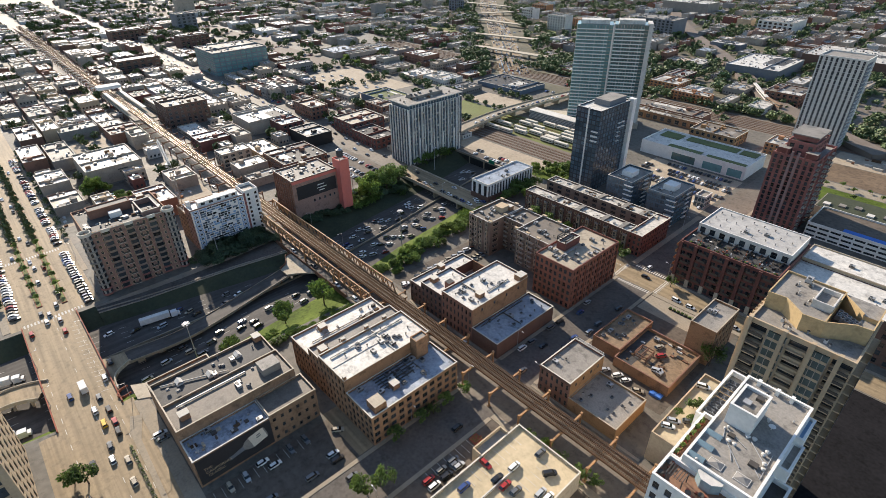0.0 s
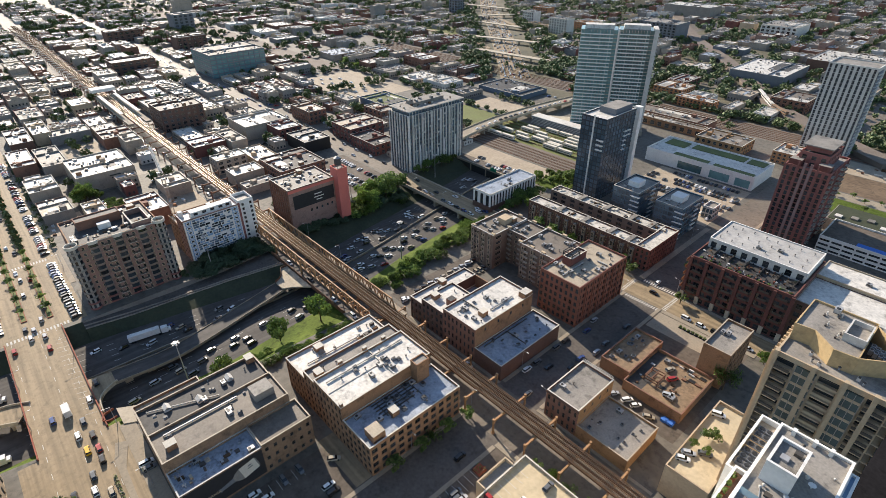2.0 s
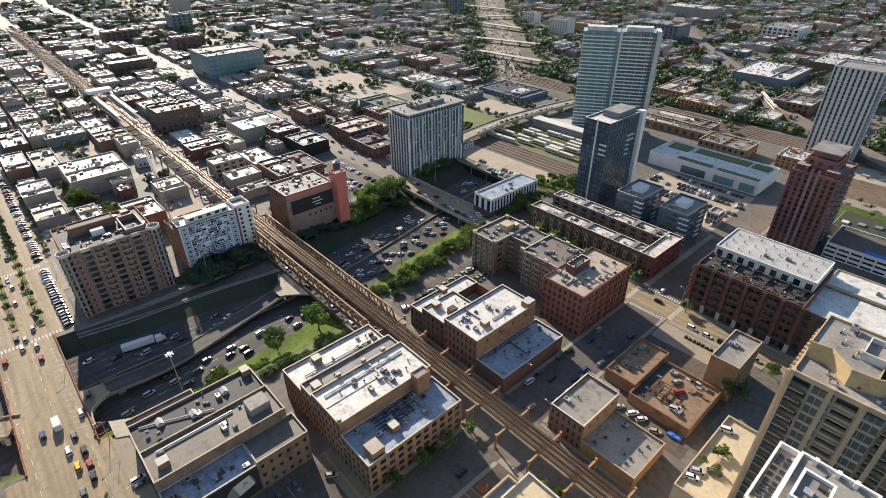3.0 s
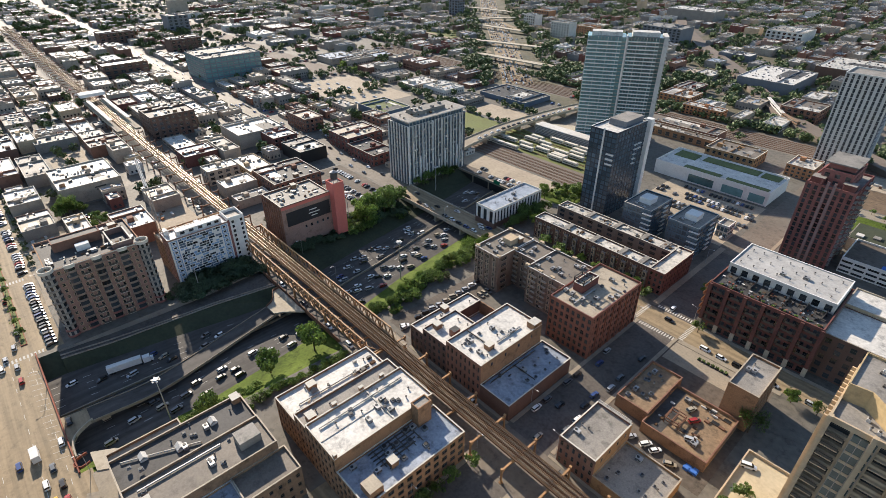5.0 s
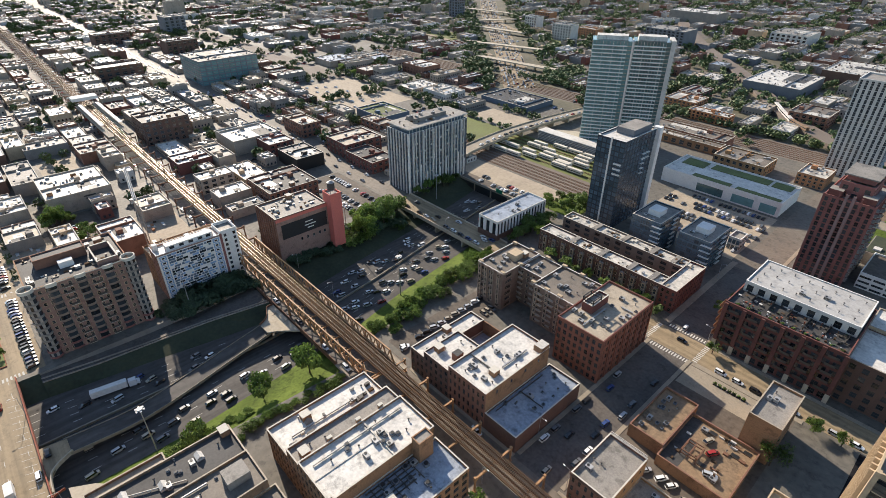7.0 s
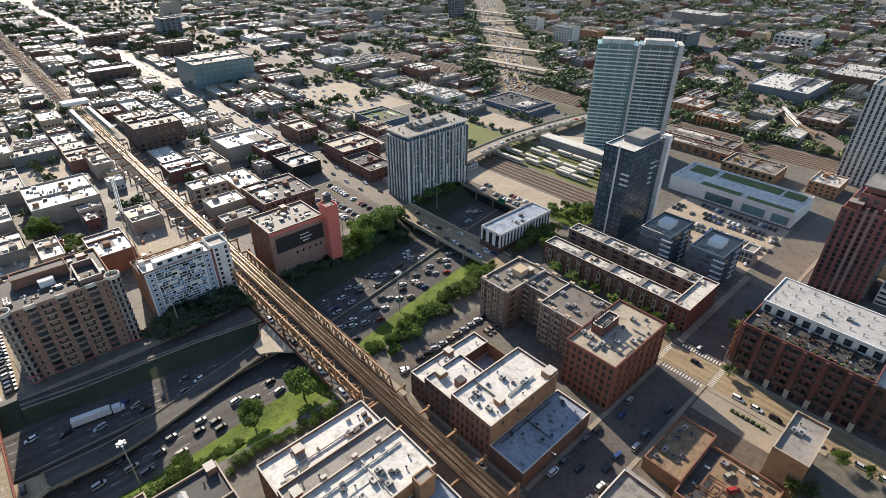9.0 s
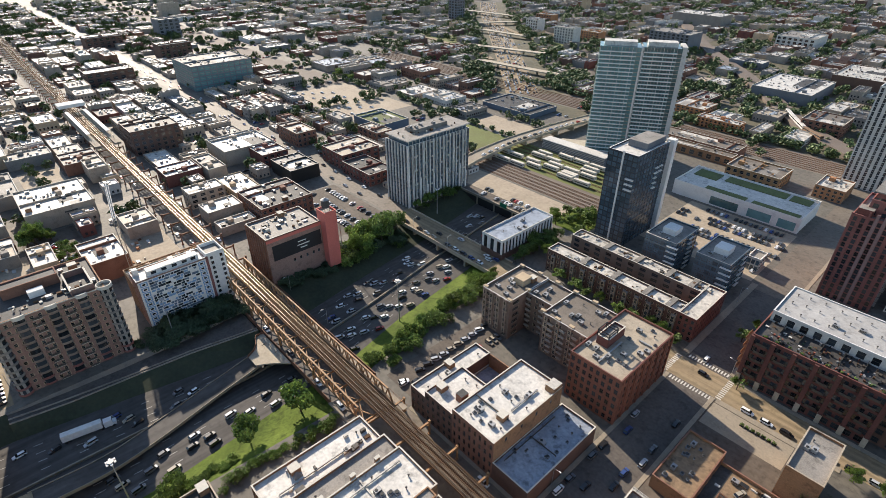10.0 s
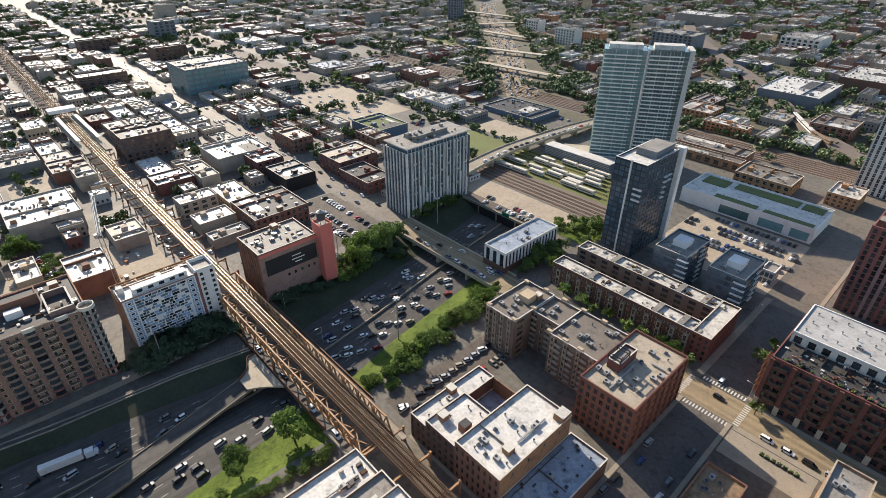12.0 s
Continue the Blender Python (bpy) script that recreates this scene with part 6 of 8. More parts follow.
for o, h in ((-0.75, 0), (0.75, 0), (0, 1.6)):
    b = Mesh("offwhite")
    b.beam(JO - JD * 3 + JS * o + Vector((0, 0, h)), JO + JD * 43.5 + JS * o + Vector((0, 0, h)), 0.26)
    place("jib_chord", b, crane)
for k in range(30):
    p, q = JO + JD * (-3 + 1.55 * k), JO + JD * (-3 + 1.55 * (k + 1))
    f = (-1) ** k
    b = Mesh("offwhite")
    b.beam(p + JS * 0.75 * f, q - JS * 0.75 * f, 0.16)
    b.beam(p + JS * 0.75, q + Vector((0, 0, 1.6)), 0.14)
    b.beam(p - JS * 0.75, q + Vector((0, 0, 1.6)), 0.14)
    place("jib_brace", b, crane)
b = Mesh("steel", "carglass")
b.box(-325.2, 81.4, CZ - 2.2, -323.4, 82.6, CZ - 0.2)
place("cabin", b, crane)
for k in range(26):
    x, y = (rng.uniform(-398, -374), rng.uniform(26, 44)) if k < 14 else (rng.uniform(-388, -344), rng.uniform(88, 111))
    b = Mesh(rng.choice(("wood", "steel", "coping", "offwhite", "orange")))
    w, d = rng.uniform(1, 3.5), rng.uniform(0.6, 2)
    b.box(x, y, 0.03, x + w, y + d, rng.uniform(0.5, 1.6))
    place("pallet_load", b, label="weathered pallet load on bare ground", category="pallet", group="pallets on the site")

# ---- trees ----
def crown_mesh(seed, h, r, clumps, leaves, size, z0=0.35, mt="leaf"):
    """Leaves in uneven clumps round a hidden framework of limbs."""
    g = random.Random(seed)
    b = Mesh(mt)
    for c in range(clumps):
        a, e, q = g.uniform(0, 6.28), g.uniform(-0.5, 1.0), g.uniform(0.35, 1.0)
        cx, cy = r * q * math.cos(a) * (1 - 0.25 * max(e, 0)), r * q * math.sin(a) * (1 - 0.25 * max(e, 0))
        cz = h * (z0 + (1 - z0) * (0.5 + 0.45 * e * g.uniform(0.6, 1)))
        cr = r * g.uniform(0.28, 0.48)
        for k in range(leaves):
            d = Vector((g.gauss(0, 1), g.gauss(0, 1), g.gauss(0, 0.8)))
            p = Vector((cx, cy, cz)) + d.normalized() * cr * g.uniform(0.55, 1.05)
            u = Vector((g.gauss(0, 1), g.gauss(0, 1), g.gauss(0, 0.6))).normalized()
            v = u.orthogonal().normalized()
            s = size * g.uniform(0.6, 1.3)
            b.face([p - u * s, p + v * s * 0.55, p + u * s, p - v * s * 0.55])
    return b.data("crown")


def trunk_mesh(seed, h, r):
    g = random.Random(seed)
    b = Mesh("bark")
    b.cyl(0, 0, 0, h * 0.5, 0.05 * r + 0.06, 0.03 * r + 0.04, n=7)
    for k in range(5):
        a = k * 1.26 + g.uniform(-0.3, 0.3)
        b.beam((0, 0, h * g.uniform(0.28, 0.42)), (r * 0.55 * math.cos(a), r * 0.55 * math.sin(a), h * g.uniform(0.55, 0.75)), 0.03 * r + 0.03)
    return b.data("trunk")


TREES = []
for i, (h, r, cl, lv, sz) in enumerate(((9, 4.2, 24, 50, 0.5), (7.5, 3.4, 20, 46, 0.46), (11, 4.6, 28, 50, 0.55), (5, 2.3, 14, 40, 0.38))):
    tr = root("tree", -600 - 12 * i, 400, 0, "leafy green deciduous tree in full summer leaf", "tree", "city trees")
    place("trunk", trunk_mesh(i, h, r), tr, pose(0, 0, 0))
    place("crown", crown_mesh(20 + i, h, r, cl, lv, sz), tr, pose(0, 0, 0))
    TREES.append(tr)
bush = root("shrub", -200, 150, -1.5, "dense green shrub on the freeway bank", "shrub", "shrubs on the bank")
place("crown", crown_mesh(40, 3.6, 2.9, 22, 50, 0.36, 0.1), bush, pose(0, 0, 0))
thicket = root("shrub", -278, 70, -1.5, "dark ivy-covered shrub on the shaded bank", "shrub", "shrubs on the shaded bank")
place("crown", crown_mesh(41, 3.8, 2.9, 22, 50, 0.4, 0.05, "ivy"), thicket, pose(0, 0, 0))


def bank(x, y):
    """Height of the ground at a place, with the banks of the freeway."""
    if not -400 < y < 290:
        return 0.0
    w0, w1, e1, e0 = (edge(y, k) for k in (1, 2, 3, 4))
    if x <= w0 or x >= e0:
        return 0.0
    if x < w1:
        return FLOOR * (x - w0) / (w1 - w0)
    if x > e1:
        return FLOOR * (e0 - x) / (e0 - e1)
    return FLOOR


def plant(k, x, y, s=1.0, z=None):
    m = pose(x, y, (bank(x, y) if z is None else z) - 0.05, 0, 0, rng.uniform(0, 360))
    ob = copy_thing(TREES[k], m)
    q = s * rng.uniform(0.88, 1.12)
    ob.scale = (q, q, q * rng.uniform(0.9, 1.1))


for k, x, y, s in ((0, -199, 105, 1.3), (0, -199.5, 84, 1.2), (0, -195.5, 56, 1.0), (0, -197, 226, 0.8), (1, -209, 226, 0.9), (1, -206, 221, 0.8), (2, -283, 199, 1.4), (2, -286, 212, 1.35), (0, -287, 221, 1.3), (2, -277, 189, 1.3), (0, -290, 192, 1.3),
                   (2, -281, 206, 1.4), (0, -275, 181, 1.0), (1, -283, 184, 1.0), (0, -294, 206, 0.9), (1, -203, 264, 1.0), (0, -214, 265, 1.1), (1, -210, 258, 1.0), (1, -206, 272, 1.0), (1, -212, 276, 1.0)):
    plant(k, x, y, s)
for k, x, y, s in ((3, -184, 249, 1.3), (3, -173, 248, 1.3), (3, -166, 247, 1.2), (3, -158, 248, 1.3), (3, -148, 247, 1.3), (3, -141, 248, 1.2), (3, -131, 248, 1.4), (3, -125, 247, 1.4), (3, -119, 246, 1.3), (1, -218, 318, 0.8), (1, -217, 304, 0.9),
                   (3, -210, 321, 1.2), (1, -226, 314, 0.9), (1, -222, 297, 1.0), (3, -206, 309, 1.2), (3, -204, 297, 1.3), (1, -229, 305, 0.8), (3, -98.5, 271, 1.2), (3, -96, 283, 1.2), (3, -88, 240, 1.2)):
    plant(k, x, y, s)
for k, x, y, s in ((3, -108.6, 114, 1.1), (3, -108.5, 92, 1.2), (3, -108.5, 98, 1.1), (3, -108.5, 104, 1.1), (1, -97.5, 67, 1.0), (0, -98.5, 60, 0.9), (0, -165, -6.5, 0.9), (1, -168, -10, 0.9), (2, -49.5, 199, 1.0), (3, -76.6, 115.5, 1.0), (3, -63, 116, 1.1),
                   (3, -55, 116, 1.1), (3, -50, 117, 1.0), (1, -44, 226, 0.8), (3, -35, 226.5, 1.2), (3, -70, 116, 1.0), (3, -108.5, 80, 1.1)):
    plant(k, x, y, s)
for k in range(14):
    plant(3, -40 + rng.uniform(-3, 3), 150 + rng.uniform(0, 12), 0.6, 12.6) if k < 6 else plant(rng.choice((1, 3)), -352 - 3 * k, 60 + (k % 3) * 4, 1.0)
for k in range(34):
    y = 141 + k * 2.35
    x = edge(y, 4) + rng.uniform(-4.0, 6.0)
    ob = copy_thing(bush, pose(x, y, bank(x, y) - 0.15, 0, 0, rng.uniform(0, 360)))
    q = rng.uniform(0.6, 1.45)
    ob.scale = (q, q, q)
for k in range(16):
    y = 68 + k * 2.9
    x = edge(y, 4) + rng.uniform(3.0, 6.5)
    ob = copy_thing(bush, pose(x, y, bank(x, y) - 0.15, 0, 0, rng.uniform(0, 360)))
    q = rng.uniform(0.45, 0.8)
    ob.scale = (q * 1.2, q * 1.2, q)
for k in range(13):
    y = 38 + k * 3.1
    x = edge(y, 4) + rng.uniform(-5.5, -1.5)
    ob = copy_thing(bush, pose(x, y, bank(x, y) - 0.15, 0, 0, rng.uniform(0, 360)))
    q = rng.uniform(0.4, 0.75)
    ob.scale = (q * 1.3, q * 1.3, q)
for k in range(30):
    x, y = rng.uniform(-291, -274), rng.uniform(176, 222)
    ob = copy_thing(thicket if k % 3 else bush, pose(x, y, bank(x, y) - 0.2, 0, 0, rng.uniform(0, 360)))
    q = rng.uniform(0.9, 1.5)
    ob.scale = (q * 1.2, q * 1.2, q)
for k in range(7):
    y = 150 + 11 * k + rng.uniform(-4, 4)
    plant(rng.choice((0, 1, 1)), edge(y, 4) + rng.uniform(-2, 6), y, rng.uniform(0.6, 0.95))
for k in range(9):
    y = 247 + 4.6 * k
    plant(rng.choice((0, 1)), edge(y, 1) + rng.uniform(-1, 4), y, rng.uniform(0.75, 1.05))
# dark trees on the west bank before the hotel and the salmon warehouse
for k in range(72):
    x, y = -271 - 3.0 * (k % 5) + rng.uniform(-1, 1), 76 + 2.8 * (k // 5) + rng.uniform(-1, 1)
    ob = copy_thing(thicket, pose(x, y, bank(x, y) - 0.2, 0, 0, rng.uniform(0, 360)))
    q = rng.uniform(0.85, 1.25)
    ob.scale = (q * 1.1, q * 1.1, q * (0.5 if y < 82 else 0.8 if k % 5 < 3 else 1.2))
for k in range(16):
    x, y = -276.5 + rng.uniform(-3, 3), 140 + 2.1 * k
    copy_thing(thicket, pose(x, y, bank(x, y) - 0.3, 0, 0, rng.uniform(0, 360)))
# pocket park beside the black tower and the row along the striped office
sheet("grass_pocket_park", "grass", -227, 297, -203, 325, 0.05, "green lawn of a pocket park")
for k in range(16):
    plant(rng.choice((1, 3, 3)), -225 + rng.uniform(0, 20), 306 + rng.uniform(0, 17), rng.uniform(0.8, 1.1), 0.03)
for k in range(9):
    plant(rng.choice((1, 1, 3)), -210 + rng.uniform(-2.5, 2.5), 246 + 4.6 * k, rng.uniform(0.9, 1.1), 0.0)
# median of the avenue
for nm, y, x1 in (("north", 9.6, -285.5), ("south", -0.4, -289.5)):
    b = Mesh("redrail", "drygrass")
    b.box(-560, y - 1.2, 0.02, x1, y + 1.2, 0.45)
    b.face([(-560, y - 0.95, 0.46), (x1 - 0.3, y - 0.95, 0.46), (x1 - 0.3, y + 0.95, 0.46), (-560, y + 0.95, 0.46)], 1)
    place("pavement_median_" + nm, b, label="raised planted median with red kerb", kind="structure")
    for k in range(7):
        plant(3, x1 - 8 - 11.0 * k, y, rng.uniform(0.6, 0.85), 0.4)
for k in range(12):
    plant(rng.choice((0, 1, 2)), -414 + rng.uniform(-8, 6), 50 + rng.uniform(-3, 12), rng.uniform(0.7, 0.95), 0.03)
# young trees on the promenade and the garden behind the garage
for k in range(16):
    plant(3, -74 + 8.2 * k, 430.5 + 5 * (k % 2), rng.uniform(0.6, 0.8), 0.02)
for k in range(26):
    plant(rng.choice((1, 3, 3)), -64 + 4.6 * k + rng.uniform(-2, 2), rng.choice((404, 409, 417)) + rng.uniform(-2, 2), rng.uniform(0.5, 0.9), 0.02)
# woods and street trees of the distance
b = Mesh("farleaf")
g = random.Random(5)


def far_tree(x, y, r):
    for k in range(58):
        d = Vector((g.gauss(0, 1), g.gauss(0, 1), g.gauss(0, 1))).normalized() * g.uniform(0.55, 1.0)
        p = Vector((x + d.x * r, y + d.y * r, r * 1.15 + d.z * r * 0.85))
        u = Vector((g.gauss(0, 1), g.gauss(0, 1), g.gauss(0, 0.5))).normalized()
        v = u.orthogonal().normalized()
        s = r * 0.34 * g.uniform(0.7, 1.3)
        b.face([p - u * s, p + v * s * 0.7, p + u * s, p - v * s * 0.7])


for k in range(30):
    for y in (9.6, -0.4):
        far_tree(-370 - 6.3 * k + rng.uniform(-1.5, 1.5), y, rng.uniform(1.8, 2.8))
    far_tree(-300 - 7 * k, -15.5 + rng.uniform(-1, 1), rng.uniform(2, 3.4))
    far_tree(-352 - 6.6 * k, 24.5, rng.uniform(1.4, 2.4)) if k % 3 else None
for cx, cy, w, d in park_spots:
    for k in range(rng.randint(3, 8) if cy > 540 or cx < -900 else rng.randint(1, 4)):
        far_tree(cx + rng.uniform(-w, w) / 2, cy + rng.uniform(-d, d) / 2, rng.uniform(2.5, 5))
for x0, x1 in cols:
    for y0, y1 in rows:
        if y0 > 340 or x1 < -430:
            for k in range(14 if y0 > 540 else 8):
                x, y = rng.choice((x0 - 1, x1 + 1)), rng.uniform(y0, y1)
                if in_view(x, y) and not near_freeway(x, y) and not (x > -420 and y < 505):
                    far_tree(x, y, rng.uniform(2.5, 4.5))
for (xa, ya), (xb, yb) in zip(FW, FW[1:]):
    for k in range(60):
        f, o = rng.random(), rng.choice((rng.uniform(30, 66), rng.uniform(-75, -36)))
        d = Vector((xb - xa, yb - ya)).normalized()
        far_tree(xa + (xb - xa) * f - d.y * o, ya + (yb - ya) * f + d.x * o, rng.uniform(3, 5.5))
for k in range(330):
    x = rng.uniform(-1000, -30)
    far_tree(x, rng.choice((rng.uniform(548, 557), rng.uniform(354, 362) if x < -605 else rng.uniform(394, 404) if x < -420 else 550)), rng.uniform(2.0, 4.0))
for k in range(130):
    far_tree(rng.uniform(-440, -300), rng.uniform(548, 640), rng.uniform(2.5, 5.0))
for k in range(150):
    f = rng.random()
    far_tree(-60 - 340 * f + rng.choice((rng.uniform(-36, -12), rng.uniform(12, 30))), 515 + 384 * f + rng.uniform(-8, 8), rng.uniform(2.0, 4.5))
for k in range(420):
    x, y = rng.uniform(-330, -20), rng.uniform(548, 860)
    if not taken(x - 3, y - 3, x + 3, y + 3) and not near_freeway(x, y) and not any(q[0] - 2 < x < q[2] + 2 and q[1] - 2 < y < q[3] + 2 for q in FOOT):
        far_tree(x, y, rng.uniform(1.8, 4.2))
for k in range(60):
    far_tree(rng.uniform(-345, -300), rng.uniform(505, 560), rng.uniform(2, 4))
for k in range(70):
    far_tree(rng.uniform(-400, -338), rng.choice((rng.uniform(344, 352), rng.uniform(394, 400), rng.uniform(433, 444))), rng.uniform(1.5, 3))
place("far_trees", b, label="scattered green trees of the distant city", category="trees", kind="stuff")

# ---- vehicles ----
def loft_box(b, secs, mi):
    """Cross-sections of (x, half width, low z, high z, top half width), skinned."""
    ring = [[(x, -w, z0), (x, w, z0), (x, w, z0 + (z1 - z0) * 0.6), (x, tw, z1), (x, -tw, z1), (x, -w, z0 + (z1 - z0) * 0.6)] for x, w, z0, z1, tw in secs]
    for r0, r1 in zip(ring, ring[1:]):
        for k in range(6):
            j = (k + 1) % 6
            b.face([r0[k], r1[k], r1[j], r0[j]], mi)
    b.face(ring[0], mi)
    b.face(list(reversed(ring[-1])), mi)


def car_meshes(paint, L, H, kind, wheels):
    b = Mesh(paint, "rubber", "carglass")
    h = L / 2
    belt = 0.62 * H
    loft_box(b, [(-h, 0.72, 0.32, belt * 0.9, 0.66), (-h + 0.35, 0.88, 0.22, belt, 0.8), (0, 0.9, 0.2, belt, 0.84), (h - 1.2, 0.9, 0.2, belt * 0.95, 0.8), (h - 0.3, 0.84, 0.24, belt * 0.82, 0.7), (h, 0.68, 0.32, belt * 0.7, 0.6)], 0)
    r0, r1 = (-h + 0.55, h - 1.9) if kind == "sedan" else (-h + 0.2, h - 1.7)
    b.face([(r0, -0.62, H), (r1, -0.62, H), (r1, 0.62, H), (r0, 0.62, H)], 0)
    if True:
        for x in (-h + 0.85, h - 0.85):
            for y in (-0.86, 0.86):
                b.box(x - 0.31, y - 0.1, 0.0, x + 0.31, y + 0.1, 0.62, 1)
    gl = Mesh("carglass")
    f, q = r1 + 0.75, r0 - (0.55 if kind == "sedan" else 0.12)
    lo = [(q, -0.8), (f, -0.8), (f, 0.8), (q, 0.8)]
    hi = [(r0, -0.62), (r1, -0.62), (r1, 0.62), (r0, 0.62)]
    for i in range(4):
        j = (i + 1) % 4
        gl.face([(*lo[i], belt), (*lo[j], belt), (*hi[j], H - 0.015), (*hi[i], H - 0.015)])
    return b.data("car"), gl.data("window_glass")


NAMES = ("white", "silver", "black", "dark grey", "red", "dark blue", "beige", "yellow")
PROTO = {}


FARC = Mesh(*CARS, "carglass")


def far_car(x, y, z, ang, c):
    """A car too far off to be picked apart, into the joined mesh."""
    t = Mesh()
    loft_box(t, [(-2.3, 0.75, 0.25, 0.85, 0.66), (-1.9, 0.9, 0.2, 0.92, 0.8), (1.0, 0.9, 0.2, 0.92, 0.8), (2.3, 0.75, 0.25, 0.7, 0.6)], c)
    n = len(t.f)
    loft_box(t, [(-1.9, 0.8, 0.88, 0.95, 0.75), (-1.3, 0.78, 0.88, 1.48, 0.62), (0.3, 0.78, 0.88, 1.48, 0.62), (1.1, 0.8, 0.88, 0.95, 0.75)], 8)
    m = pose(x, y, z, 0, 0, ang)
    i = len(FARC.v)
    FARC.v += [tuple(m @ Vector(p)) for p in t.v]
    FARC.f += [tuple(i + k for k in q) for q in t.f]
    FARC.mi += t.mi[:n] + [8 if k % 6 != 3 else c for k in range(len(t.f) - n)]


def car(x, y, z, ang, near=False, colour=None):
    if math.hypot(x + 35, y - 28) > 300:
        c = rng.choices(range(7), (24, 20, 24, 18, 4, 6, 4))[0]
        return far_car(x, y, z, ang, c if colour is None else colour)
    c = rng.choices(range(7), (26, 20, 20, 16, 8, 7, 4))[0] if colour is None else colour
    kind = rng.choice(("sedan", "sedan", "wagon"))
    key = (c, kind, near)
    m = pose(x, y, z, 0, 0, ang + rng.uniform(-2, 2))
    if key not in PROTO:
        me, gl = car_meshes(CARS[c], 4.6 if kind == "sedan" else 4.8, 1.45 if kind == "sedan" else 1.72, kind, near)
        ob = place("car", me, label="%s %s on the asphalt" % (NAMES[c], "saloon car" if kind == "sedan" else "sport utility car"), category="car", group="cars", m=m)
        place("window_glass", gl, ob, pose(0, 0, 0))
        PROTO[key] = ob
        return ob
    return copy_thing(PROTO[key], m)


# avenue traffic
for x, y in ((-272.9, 0), (-270.7, 5), (-212.3, -2.5), (-204.4, 6), (-214.7, 10.5), (-188.7, 4), (-223.5, 14.6), (-181.3, 7), (-176.3, 3), (-187.2, 7.3), (-169.3, 2), (-165.5, 6), (-155, 5), (-171.5, -3.5), (-260, 5), (-331.3, 4), (-285.8, 6), (-279, 2), (-329, 8), (-314.4, 3), (-281.9, -1), (-295.7, 8.5), (-267.4, -7), (-198, 3), (-195, 7.2)):
    car(x, y, 0.04, 180, x > -215, 7 if abs(x + 188.7) < 0.1 else (4 if abs(x + 187.2) < 0.1 else None))
for k in range(14):
    car(-278 - 3.0 * k, 19.0, 0.04, 100, colour=(2, 3, 5, 2, 0, 3, 2)[k % 7])
for k in range(36):
    car(-340 - 13 * k + rng.uniform(-4, 4), rng.choice((-6.5, -3.6, 3.2, 6, 13.4)), 0.04, 180 if k % 2 else 0)
# parked on the garage deck, the planted podium and the small lots
for x, y, a, c in ((-66.6, 108.5, 90, 3), (-69, 98, 90, 0), (-69.9, 91, 90, 2), (-66.5, 91, 90, 4), (-63, 92, 90, 3), (-76.0, 92.1, 0, 4), (-74.8, 81, 90, 5), (-59.7, 104.6, 60, 2), (-57.3, 97, 90, 1), (-54.8, 97.5, 90, 0)):
    car(x, y, 8.12, a, True, c)
for x, y, a, c in ((-42.2, 145.6, 30, 0), (-41.9, 149.0, 30, 1), (-38.0, 152.5, 30, 3), (-42.3, 171.6, 20, 0)):
    car(x, y, 12.62, a, True, c)
for x, y, a in ((-77.5, 165, 60), (-72.1, 166, 60), (-68.4, 166, 60), (-62.1, 164.5, 30), (-100.3, 139.8, 90), (-97.5, 165, 90), (-98, 172, 90), (-109, 131.6, 0), (-106.7, 189, 90), (-103.9, 247.7, 90), (-100.7, 238, 0), (-87, 88.9, 90), (-116, 50.1, 90), (-126.8, 67, 60), (-132.6, 40.2, 90), (-128.8, 43, 90), (-169.4, 18, 90), (-166.5, 18.2, 90), (-119, 60, 90), (-116, 60, 90), (-180.9, 142.4, 90), (-178.5, 147, 90), (-113.5, 25, 90), (-96, 205, 90), (-95.5, 180, 90), (-109.2, 150, 90), (-109.2, 156.5, 90), (-109.3, 170, 90), (-109.2, 176.5, 90), (-104, 158, 90), (-95.2, 150, 90), (-95.3, 157, 90), (-96.2, 188, 90), (-108.8, 198, 90), (-131, 28, 0), (-131, 33.6, 0), (-131, 50, 0), (-131, 56, 0), (-118, 36, 90), (-84, 133.5, 0), (-70, 133.4, 0), (-128, 133.6, 0), (-140, 117.5, 0), (-97.6, 100, 90), (-107, 60, 90)):
    car(x, y, 0.05, a, True)
for k in range(8):
    car(-80.2 + 7.0 * k, 230.6, 0.04, 0, True)
for k in range(9):
    car(-88.5 + 3.0 * (k % 3), 78 + 5.6 * (k // 3), 0.05, 90, True)
# railside strip, shop lot, open lot by the slab
for k in range(15):
    if rng.random() < 0.75:
        car(-182 - 0.16 * k, 143 + 4.6 * k, 0.04, 70)
    if rng.random() < 0.6:
        car(-174.5, 178 + 2.7 * k if k < 11 else 206, 0.04, 0)
for k in range(22):
    for y in (334, 340, 352, 358, 370, 376, 387):
        if rng.random() < (0.8 if -168 < -178 + 3 * k < -122 and y > 345 else 0.3):
            car(-178 + 3.0 * k, y, 0.04, 90, colour=rng.choice((2, 2, 2, 3, 3, 0, 5)))
for k in range(19):
    for y in (181, 189, 200, 207, 219):
        if rng.random() < 0.62:
            car(-361 + 3.0 * k, y, 0.04, 90)
for k in range(18):
    for y in (296, 303):
        if rng.random() < 0.55:
            car(-286 + 3.0 * k, y, 0.04, 90)
